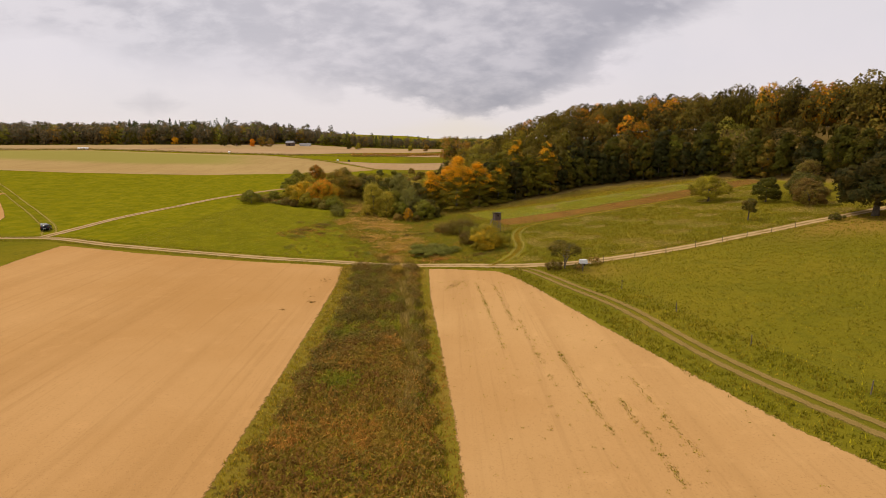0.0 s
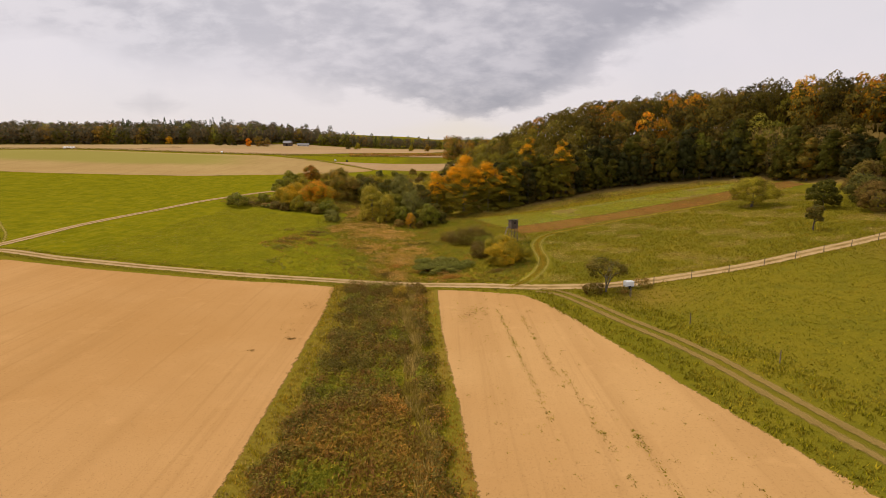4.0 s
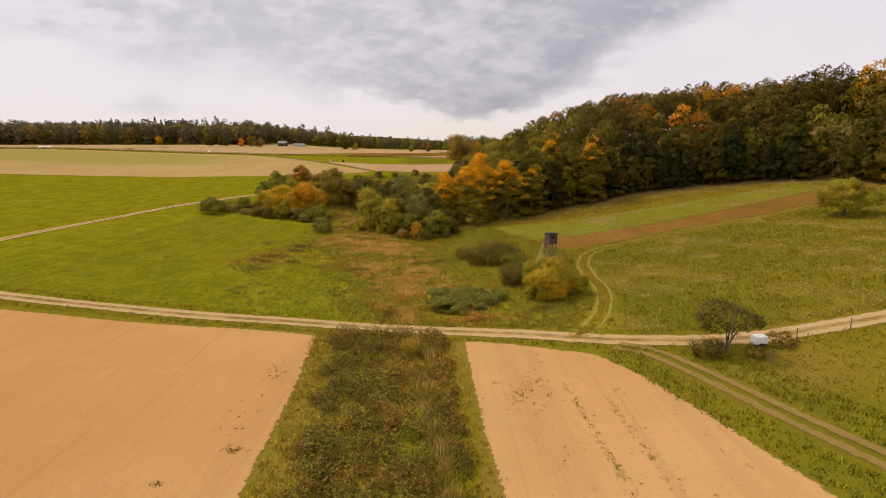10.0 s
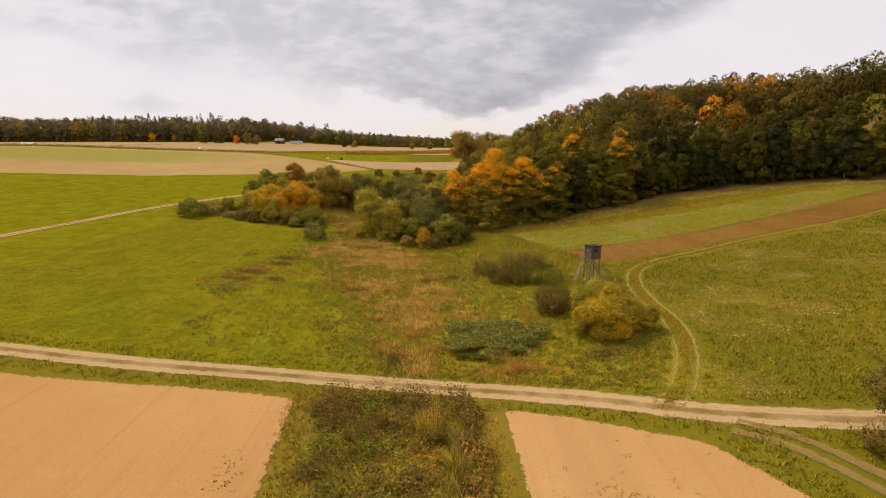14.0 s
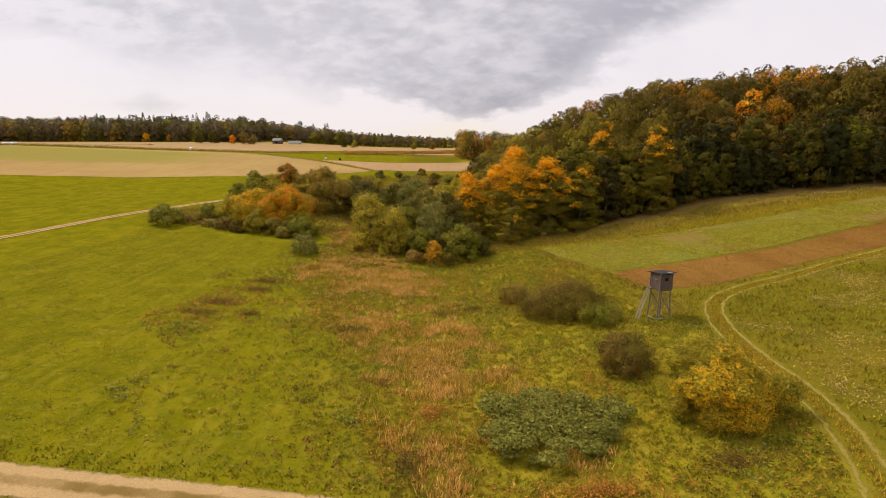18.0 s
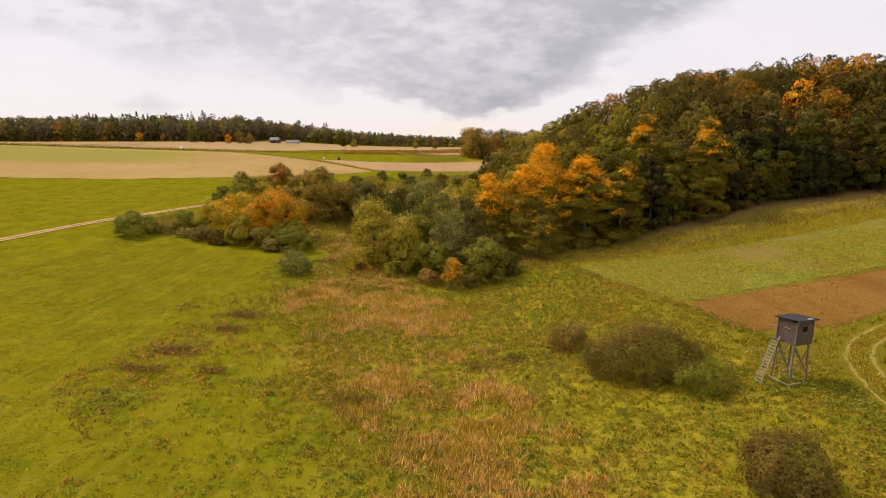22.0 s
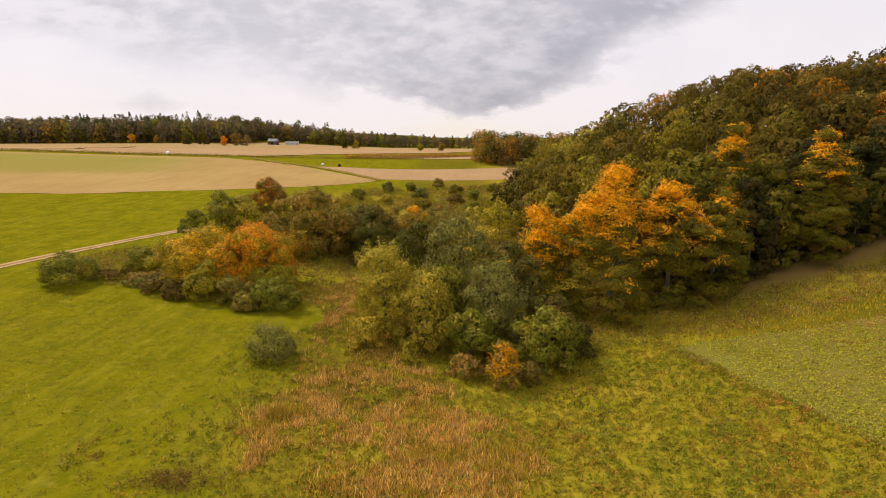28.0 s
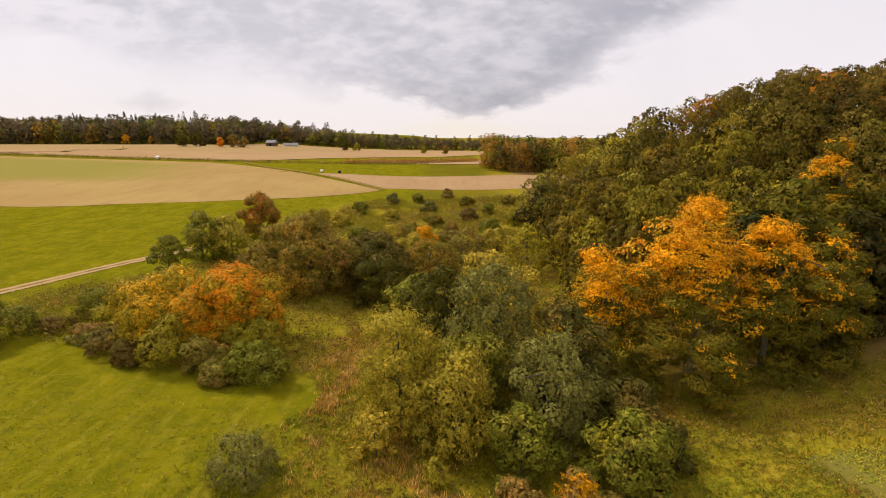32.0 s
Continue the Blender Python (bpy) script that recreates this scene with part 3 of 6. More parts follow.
scrub = smooth((gx + 62) / 10) * smooth((6 - gx) / 6) * smooth((gy - 196) / 8) * smooth((325 - gy) / 20)
set_attr(ground_me, "wild", np.clip(wild + strip + edge_band + scrub * 0.9, 0, 1))
set_attr(ground_me, "dry", np.clip(smooth((gx - 52) / 40) * np.exp(-((gy - track_y + 7) / 7.0) ** 2) + 0.9 * np.exp(-((gx - 92) / 13) ** 2 - ((gy - 104) / 9) ** 2) + 0.40 * verge_l + 0.65 * (gy < 104) * np.exp(-((gx - strip_r - 1.2) / 0.9) ** 2) + 0.5 * np.exp(-((gx - 27) / 6) ** 2 - ((gy - 90) / 5) ** 2), 0, 0.9))
set_attr(ground_me, "litter", 0.9 * smooth((gy - wood_edge(gx) + 6) / 4) * smooth((gx - 0.04 * (gy - 200)) / 8) * (gy < 480))
tagged(new("ground", ground_me), "olive green meadow and rough grass valley floor", "ground", kind="structure")

plot("tilled_field", curve_of((-200, -80), (60, -82), (97, -84), (118, -87)), curve_of((-60, -15), (0, -16.6), (35, -17.6), (60, -18.1), (75, -18.6), (92, -19.2), (106, -20.4)),
     lambda x: -60 + 0 * x, curve_of((-90, 117.5), (-67, 112), (-47, 108.6), (-30, 107.2), (-22, 106.0), (-17, 105)), SOIL_A, 0.05,
     "harrowed bare tan soil field beside the track", "field", 90, 160)
plot("tilled_field", curve_of((-60, 4), (0, 2.6), (34, 1.2), (48, 0.4), (65, -1.0), (84, -2.6), (103, -3.4)), curve_of((-60, 62), (0, 44), (33, 31), (39, 28.4), (52, 24.5), (62, 21.5), (75, 18.0), (84, 15.6), (91, 13.3), (97, 10.5), (103, 7)),
     lambda x: -60 + 0 * x, curve_of((-5, 104.4), (2, 101.8), (8, 98.4), (12, 96.0), (20, 92)), SOIL_B, 0.05,
     "drilled bare tan soil field with sprouting weed lines", "field", 70, 160)
plot("tilled_field", curve_of((90, -260), (230, -260)), curve_of((90, -121), (128, -119), (140, -121), (152, -128), (165, -139), (200, -170)),
     lambda x: 128 + 0 * x, lambda x: 205 + 0 * x, SOIL_A, 0.1, "bare brown field corner beyond the parked car", "field", 30, 30)
plot("tilled_field", curve_of((270, -620), (420, -620)), curve_of((300, -92), (320, -62), (345, -44), (380, -82), (412, -122)),
     curve_of((-620, 272), (-200, 279), (-138, 290), (-88, 308), (-50, 334), (-40, 342)), curve_of((-620, 404), (-200, 408), (-122, 412), (-60, 372)), SOIL_FAR, 0.07,
     "broad far field with young green shoots", "field", 60, 60)
plot("tilled_field", curve_of((335, -40), (350, -46), (383, -80), (392, -84)), curve_of((335, 60), (400, 60)),
     curve_of((-60, 346), (-8, 352), (60, 360)), curve_of((-90, 386), (-40, 384), (10, 398), (60, 405)), SOIL_FAR_B, 0.08, "far beige harrowed field below the copse", "field", 30, 24)
plot("tilled_field", curve_of((400, -640), (760, -640)), curve_of((420, -120), (470, -95), (520, -20), (600, 30), (720, 20)),
     curve_of((-640, 418), (-200, 422), (-120, 428), (-60, 480), (40, 500)), curve_of((-640, 690), (-330, 705), (-200, 760), (20, 740)), SOIL_FAR_B, 0.22,
     "far pale brown field below the woods", "field", 60, 50)
plot("tilled_field", curve_of((430, -70), (480, -66)), curve_of((430, 40), (480, 60)),
     curve_of((-80, 440), (40, 452)), curve_of((-80, 462), (40, 486)), SOIL_FAR_B, 0.22, "far narrow pale field strip", "field", 24, 10)
plot("stubble_strip", lambda y: 15.5 + 0 * y, lambda y: 112 + 0 * y,
     curve_of((15, 152), (18.5, 150.2), (25, 149.5), (40, 155), (66, 163), (90, 173), (112, 184)), curve_of((15, 161.5), (25, 163), (43, 166.5), (65, 175), (85, 185), (100, 192), (112, 195)), STUBBLE, 0.035,
     "rust brown stubble strip on the slope", "field", 80, 24)
plot("crop_strip", lambda y: np.interp(y, [160, 184], [14.5, 7.0]), lambda y: 106 + 0 * y,
     curve_of((6, 163), (14.5, 161.5), (25, 163.2), (43, 166.8), (65, 175.4), (85, 185.4), (106, 194)), curve_of((6, 184.2), (20, 185), (40, 188), (58, 193), (75, 198), (92, 202), (106, 203)), CROP_BED, 0.035,
     "bright green catch crop strip on the slope", "field", 90, 30)

TRACK_LINE = [(-150, 108), (-122, 117), (-104, 122.5), (-92, 123.5), (-76, 118.8), (-60, 115.3), (-40, 111.9), (-20, 109.7), (-8, 107.8), (4, 104.2), (14, 100), (25, 97.2), (38, 98.4), (51, 101.3), (64, 105.8), (76, 110), (88, 113.6), (104, 118), (140, 124)]
ribbon("gravel_track", TRACK_LINE, 3.4, TRACK, 0.05, "pale gravel farm track with two worn wheel ruts", "track")
ribbon("side_track", [(-97, 124.5), (-97.5, 132), (-98.2, 142), (-99, 158), (-98.8, 172), (-97, 190), (-94, 208), (-90, 220), (-85, 231), (-80, 241), (-72, 256)], 3.0, TRACK, 0.10, "pale gravel side track through the meadow", "track")
ribbon("grass_lane", [(13, 98.5), (16.3, 94.8), (21, 82.2), (25.2, 70.2), (29.6, 50), (34.2, 37.1), (40, 24), (52, 0), (66, -30)], 2.7, LANE, 0.08, "worn dirt lane with grassy middle", "track")
ribbon("wheel_ruts", [(9.5, 101.8), (12.7, 105.8), (15.7, 112), (17.6, 119), (18.2, 129), (19.6, 137), (22.5, 143.5), (28, 147.6), (36, 150.4), (46, 154.6), (57, 158.5), (66, 161.2), (84, 169), (104, 180)], 3.2, RUTS, 0.06, "pale wheel ruts curving through the grass", "track")
ribbon("wheel_ruts", [(-98, 128), (-106, 139), (-117, 151), (-140, 175), (-181, 216), (-230, 262)], 5.0, RUTS, 0.07, "grassy wheel track behind the parked car", "track")
ribbon("field_path", [(-122, 414), (-104, 397), (-82, 383), (-62, 365), (-44, 344)], 3.0, LANE, 0.5, "grassy path between the far fields", "track", 0.05, 4.0)
ribbon("field_path", [(-265, 430), (-255, 470), (-275, 510), (-262, 540), (-300, 610)], 6.0, TRACK, 0.8, "pale winding path on the far slope", "track", 0.05, 6.0)


# ================= foliage =================
def sphere_dirs(rng, n, low=-0.6):
    d = rng.normal(size=(int(n * 2.2) + 8, 3))
    d /= np.linalg.norm(d, axis=1)[:, None]
    return d[d[:, 2] > low][:n]


def cards(rng, pos, normal, size, aspect=0.75, jitter=0.55, up=0.0, along=None):
    """Leaf sprays: small folded lozenges that face along the normal, more or less."""
    n = len(pos)
    nn = normal + rng.normal(size=(n, 3)) * jitter
    nn /= np.linalg.norm(nn, axis=1)[:, None] + 1e-9
    t = rng.normal(size=(n, 3)) + np.array([0, 0, up]) if along is None else along + rng.normal(size=(n, 3)) * 0.45
    t -= nn * (t * nn).sum(1)[:, None]
    t /= np.linalg.norm(t, axis=1)[:, None] + 1e-9
    b = np.cross(nn, t)
    s = (size * rng.uniform(0.55, 1.4, n))[:, None]
    k = rng.uniform(-0.1, 0.35, (n, 1))
    v = np.stack([pos - t * s * 0.55, pos + t * s * 0.5 + b * s * aspect * 0.45 + nn * s * 0.05, pos + t * s * k - b * s * aspect * 0.55 - nn * s * 0.1], 1)
    return v.reshape(-1, 3)


def leaf_faces(n):
    return np.arange(n * 3).reshape(n, 3)


def crown_lumps(rng, h, r, base, n=12, knob=(0.26, 0.46), squash=0.9, skirt=None):
    """A crown's masses: an uneven body and knobs over it; with a skirt it is leafy down to its base."""
    skirt = base < 0.2 * h if skirt is None else skirt
    mid = base + (h - base) * (0.45 if skirt else 0.5)
    out = [(0, 0, mid, r * 0.70, r * 0.70, (h - base) * 0.46)]
    ph = rng.uniform(0, 6.28, 2)
    for k in range(n + (n // 2 if skirt else 0)):
        a, e = rng.uniform(0, 2 * math.pi), rng.uniform(-0.8, 1.0)
        if k >= n:
            e = -1.0
        c = (math.sqrt(max(0.0, 1 - e * e)) if e > 0 else 1 - 0.12 * abs(e) if skirt else math.sqrt(1 - 0.7 * e * e)) * rng.uniform(0.58, 0.82)
        c *= 1 + 0.16 * math.sin(2 * a + ph[0]) + 0.12 * math.sin(3 * a + ph[1])
        s = min(r * rng.uniform(*knob), (h - base) * 0.34) * (0.75 if k >= n else 1.0)
        out.append((math.cos(a) * c * r, math.sin(a) * c * r, max(base + s * 0.6, mid + e * (h - base) * 0.42), s, s, s * squash))
    out.append((rng.normal() * r * 0.12, rng.normal() * r * 0.12, h - r * 0.3, r * 0.4, r * 0.4, r * 0.3))
    return np.array(out)


def crown_cards(rng, lumps, n, size, aspect=0.75, jitter=0.5, up=0.0, inner=0.15, low=-0.55, packed=0.40):
    area = lumps[:, 3] * lumps[:, 5]
    pick = rng.choice(len(lumps), n, p=area / area.sum())
    d = sphere_dirs(rng, n, low)
    while len(d) < n:
        d = np.vstack([d, sphere_dirs(rng, n - len(d), low)])
    L = lumps[pick]
    reach = 1.0 - np.abs(rng.normal(size=n)) * 0.13 + rng.normal(size=n) * 0.05
    deep = rng.random(n) < inner
    reach[deep] *= rng.uniform(0.45, 0.85, deep.sum())
    fill = rng.random(n) < packed
    reach[fill] = rng.uniform(0.72, 0.86, fill.sum())
    size = np.where(fill, size * 1.9, size)
    pos = L[:, :3] + d * L[:, 3:] * reach[:, None]
    nd = d / L[:, 3:]
    nd /= np.linalg.norm(nd, axis=1)[:, None]
    return cards(rng, pos, nd + np.array([0, 0, 0.25]), size, aspect, jitter, up)


def spray_crown(rng, h, r, base, n, size, rise=0.5, per=26, skirt=True, length=None, flat=0.6, sx=1.0, sy=1.0, fill=0.24, rough=1.0, aspect=0.6, knobs=14, knob=(0.26, 0.46), squash=0.9, slim=0.4, whole=0.5):
    """A crown of leafy twigs: each spray runs to a tip on an uneven dome, its leaves thinning out towards the tip.
    Gives the leaf corners, and for every leaf its spray's way round (0 to 2 pi) and height (0 to 1)."""
    m = max(14, int(n * (1 - fill) / per))
    length = 0.17 * r + 0.22 if length is None else length
    lumps = crown_lumps(rng, h, r, base, knobs, knob, squash, skirt)
    lumps[:, [0, 3]] *= sx
    lumps[:, [1, 4]] *= sy
    weight = lumps[:, 3] * lumps[:, 5]

    def shell(count, shrink):
        got_p, got_n, have = [], [], 0
        while have < count:
            c = count * 2 + 20
            w = rng.choice(len(lumps), c, p=weight / weight.sum())
            d = rng.normal(size=(c, 3))
            d /= np.linalg.norm(d, axis=1)[:, None]
            p = lumps[w, :3] + d * lumps[w, 3:]
            ok = (d[:, 2] > -0.5) & (p[:, 2] > base * 0.5)
            for q in lumps:
                ok &= (((p - q[:3]) / (q[3:] * 0.93)) ** 2).sum(1) > 0.96
            p = lumps[w, :3] + d * lumps[w, 3:] * shrink(c)[:, None]
            nn = d / lumps[w, 3:]
            nn = nn / np.linalg.norm(nn, axis=1)[:, None]
            got_p.append(p[ok]), got_n.append(nn[ok])
            have += ok.sum()
        return np.vstack(got_p)[:count], np.vstack(got_n)[:count]

    tip, nrm = shell(m, lambda c: np.where(rng.random(c) < 0.25, rng.uniform(0.72, 0.92, c), rng.uniform(0.94, 1.0 + 0.10 * rough, c)))
    a, v = np.arctan2(tip[:, 1], tip[:, 0]), np.clip((tip[:, 2] - base) / (h - base), 0, 1)
    axis = nrm + np.array([0, 0, rise]) + rng.normal(size=(m, 3)) * 0.22
    axis /= np.linalg.norm(axis, axis=1)[:, None]
    long_ = length * rng.uniform(0.6, 1.45, m)
    tip = tip + axis * (long_ * (0.5 if slim < 0.3 else 0.12))[:, None]
    k = np.repeat(np.arange(m), per)
    s = rng.random(m * per) ** 0.65
    off = rng.normal(size=(m * per, 3)) * (slim * long_[k] * (1.05 - s) ** 0.7)[:, None] * np.array([1, 1, flat])
    pos = tip[k] - axis[k] * (long_[k] * (1 - s))[:, None] + off
    pos[:, 2] = np.maximum(pos[:, 2], base * 0.4 + 0.05)
    one = cards(rng, pos, nrm[k] * 0.8 + off / (slim * long_[k])[:, None] * 0.35 + np.array([0, 0, 0.35]), size, aspect, 0.32, along=-axis[k])
    q = max(0, n - m * per)
    at, nr = shell(q, lambda c: rng.uniform(0.66, 0.84, c))
    a2, v2 = np.arctan2(at[:, 1], at[:, 0]), at[:, 2] / h
    two = cards(rng, at, nr, size * 1.8, 0.85, 0.3)
    out = np.vstack([nrm[k], nr])
    dome = (np.vstack([pos, at]) - np.array([0, 0, base + 0.3 * (h - base)])) / np.array([r * sx, r * sy, 0.7 * (h - base)])
    out = out * (1.15 - whole) + dome / (np.linalg.norm(dome, axis=1)[:, None] + 1e-6) * whole
    return np.vstack([one, two]), np.r_[a[k], a2], np.r_[v[k], v2], m * per, out / np.linalg.norm(out, axis=1)[:, None]


def tube_rings(line, radii, sides=7):
    """A bent tapering stem: points along it and a radius at each."""
    line = np.asarray(line, float)
    a = np.linspace(0, 2 * np.pi, sides, endpoint=False)
    v = []
    for k, (p, r) in enumerate(zip(line, radii)):
        t = line[min(k + 1, len(line) - 1)] - line[max(k - 1, 0)]
        t /= np.linalg.norm(t)
        s = np.cross(t, [0.3, 0.9, 0.1])
        s /= np.linalg.norm(s)
        q = np.cross(t, s)
        v.append(p + r * (np.cos(a)[:, None] * s + np.sin(a)[:, None] * q))
    m = len(line)
    i = np.arange(m * sides).reshape(m, sides)
    f = np.stack([i[:-1], np.roll(i[:-1], -1, 1), np.roll(i[1:], -1, 1), i[1:]], -1).reshape(-1, 4)
    return np.vstack(v), f


def stems(rng, h, r, lumps, trunk=0.3, limbs=7, forks=1):
    """Trunk and limbs that reach into the crown."""
    vs, fs, n, limbs_out = [], [], 0, []
    for k in range(forks):
        lean = rng.normal(size=2) * (0.05 if forks == 1 else 0.16) * h
        line = [(lean[0] * s * s, lean[1] * s * s, -0.3 + s * h * 0.82) for s in np.linspace(0, 1, 7)]
        rad = trunk / math.sqrt(forks) * np.array([1.35, 1.0, 0.85, 0.7, 0.5, 0.32, 0.12])
        v, f = tube_rings(line, rad)
        vs.append(v), fs.append(f + n)
        n += len(v)
        for j in range(limbs // forks):
            s = rng.uniform(0.25, 0.75)
            a = np.array([lean[0] * s * s, lean[1] * s * s, s * h * 0.82])
            goal = lumps[rng.integers(1, len(lumps)), :3]
            goal = np.array([goal[0], goal[1], max(goal[2], a[2] + 0.1 * h)])
            mid = (a + goal) / 2 + np.array([0, 0, 0.06 * h]) + rng.normal(size=3) * 0.03 * h
            v, f = tube_rings([a, (a + mid) / 2, mid, (mid + goal) / 2, goal], trunk * 0.42 * np.array([1, 0.85, 0.65, 0.45, 0.15]), 5)
            limbs_out.append((v, f))
    return np.vstack(vs), np.vstack(fs), limbs_out


def add_stems(root, made, bark, name="trunk"):
    v, f, limbs_out = made
    trunk_ob = part(name, raw_mesh(name, v, f, [bark], soft=True), None, root)
    for v, f in limbs_out:
        part("limb", raw_mesh("limb", v, f, [bark], soft=True), None, trunk_ob)


LEAFY = 5.6


def tree(name, x, y, h, r, leaf, label, category="tree", base=None, seed=1, cards_n=1400, size=0.55, trunk=0.3, knobs=14, aspect=0.75,
         up=0.0, forks=1, bark=BARK, group="", second=None, jitter=0.5, low=-0.55, sx=1.0, sy=1.0, turn=0.0, inner=0.15, skirt=None, squash=0.9, knob=(0.26, 0.46), rough=1.0, facing=False):
    """One tree or shrub: stem and crown, and a second crown part where part of the leaves has turned."""
    rng = np.random.default_rng(seed)
    base = h * 0.2 if base is None else base
    cards_n, size, jitter = int(cards_n * LEAFY), size * 0.52, jitter * 0.8
    aspect = max(aspect, 0.3)
    lumps = crown_lumps(rng, h, r, base, knobs, knob, squash, skirt)
    lumps[:, [0, 3]] *= sx
    lumps[:, [1, 4]] *= sy
    root = thing(name, (x, y, h_at(x, y)), turn, label, category, group)
    add_stems(root, stems(rng, h, r, lumps, trunk, 6 if h > 4 else 4, forks), bark, "trunk" if h > 5 else "stems")
    n2 = int(second[1] * LEAFY) if second else 0
    vs, a, v, m, nd = spray_crown(rng, h, r, base, cards_n + n2, size, 0.35 + 0.9 * up, 26, base < 0.2 * h if skirt is None else bool(skirt), 0.30 * r + 0.35 if up > 0.9 else None, 0.6, sx, sy, fill=0.10 if rough > 1.9 else 0.24, rough=rough, aspect=max(0.42, aspect * 0.8), knobs=knobs, knob=knob, squash=squash, slim=0.2 if up > 0.9 else 0.4)
    turned = np.zeros(len(a), bool)
    if second:
        score = 0.5 * np.sin(2 * a + seed) + 0.35 * np.sin(3 * a - 5 * v + seed * 2) + 1.3 * np.clip(v - second[2], -0.5, 0.35) + (0.7 * np.cos(a + 1.7) if facing else 0)
        score[m:] = -9
        turned[np.argsort(-(score + 0.2 * np.sin(a * 917)))[:n2]] = True
    tri = vs.reshape(-1, 3, 3)
    part("crown", set_round(raw_mesh("crown", tri[~turned].reshape(-1, 3), leaf_faces((~turned).sum()), [leaf]), nd[~turned]), None, root)
    if second:
        part("turned_foliage", set_round(raw_mesh("turned_foliage", tri[turned].reshape(-1, 3), leaf_faces(turned.sum()), [second[0]]), nd[turned]), None, root, second[3])
    return root


def stuff(name, verts, faces, mat, label, category):
    return tagged(new(name, raw_mesh(name, verts, faces, [mat])), label, category, kind="stuff")


def blades(rng, x, y, h, n, spread=0.18, width=0.07, lean=0.35):
    """Tufts of grass: n narrow blades from each point."""
    k = len(x)
    z = land(x, y)
    bx, by = np.repeat(x, n) + rng.normal(size=k * n) * spread, np.repeat(y, n) + rng.normal(size=k * n) * spread
    bz, hh = np.repeat(z, n) - 0.03, np.repeat(h, n) * rng.uniform(0.6, 1.15, k * n)
    a = rng.uniform(0, 2 * np.pi, k * n)
    w = width * rng.uniform(0.6, 1.4, k * n)
    off = rng.normal(size=(2, k * n)) * lean * hh
    p = np.stack([bx, by, bz], -1)
    s = np.stack([np.cos(a) * w, np.sin(a) * w, 0 * a], -1)
    tip = p + np.stack([off[0], off[1], hh], -1)
    v = np.stack([p - s, p + s, tip], 1).reshape(-1, 3)
    return v, np.arange(k * n * 3).reshape(-1, 3)


def herbs(rng, x, y, h, n, spread=0.25, size=0.22, aspect=0.6, jitter=0.8):
    """Leafy weeds: n leaf sprays over each point."""
    n = int(n * 1.7)
    size *= 0.85
    k = len(x)
    z = land(x, y)
    q = rng.random(k * n) ** 0.7
    s = np.repeat(spread * h / max(h.mean(), 1e-6), n)
    pos = np.stack([np.repeat(x, n) + rng.normal(size=k * n) * s, np.repeat(y, n) + rng.normal(size=k * n) * s, np.repeat(z, n) + np.repeat(h, n) * q], -1)
    nrm = np.tile([0, 0, 1.0], (k * n, 1)) + np.stack([pos[:, 0] - np.repeat(x, n), pos[:, 1] - np.repeat(y, n), 0 * q], -1) * 2
    return cards(rng, pos, nrm, size, aspect, jitter), leaf_faces(k * n)


def clumps(rng, x, y, r, h, n, size=0.45, up=1.2, aspect=0.5, jitter=0.5):
    """Tussocks: a small dome of n leaf tips over each point."""
    k = len(x)
    d = sphere_dirs(rng, k * n, 0.0)
    while len(d) < k * n:
        d = np.vstack([d, sphere_dirs(rng, k * n - len(d), 0.0)])
    rr, hh = np.repeat(r, n), np.repeat(h, n)
    pos = np.stack([np.repeat(x, n) + d[:, 0] * rr, np.repeat(y, n) + d[:, 1] * rr, np.repeat(land(x, y), n) + d[:, 2] * hh * rng.uniform(0.6, 1.1, k * n)], -1)
    return cards(rng, pos, d + np.array([0, 0, 0.5]), rr * size + 0.05, aspect, jitter, up), leaf_faces(k * n)


def vnoise(x, y, scale, seed, octaves=3):
    """Smooth random patches from 0 to 1."""
    out, amp, tot = 0.0, 1.0, 0.0
    for o in range(octaves):
        table = np.random.default_rng(seed + o).random((64, 64))
        u, v = x / scale * 2**o + 500, y / scale * 2**o + 500
        i, j = np.floor(u).astype(int), np.floor(v).astype(int)
        fu, fv = smooth(u - i), smooth(v - j)
        i, j, i1, j1 = i % 64, j % 64, (i + 1) % 64, (j + 1) % 64
        out = out + amp * ((table[i, j] * (1 - fu) + table[i1, j] * fu) * (1 - fv) + (table[i, j1] * (1 - fu) + table[i1, j1] * fu) * fv)
        tot, amp = tot + amp, amp * 0.5
    return out / tot


def scatter(rng, n, x0, x1, y0, y1, keep):
    x, y = rng.uniform(x0, x1, n), rng.uniform(y0, y1, n)
    k = keep(x, y)
    return x[k], y[k]


def blot(x, y, scale, shift=0.0):
    """A cheap patchiness from 0 to 1."""
    return 0.5 + 0.25 * (np.sin(x * scale + shift) * np.cos(y * scale * 0.8 + shift * 2) + np.sin(x * scale * 2.3 + y * scale * 1.7 + shift * 3) * 0.6 + np.cos(y * scale * 3.1 - x * scale * 1.1 + shift) * 0.4)


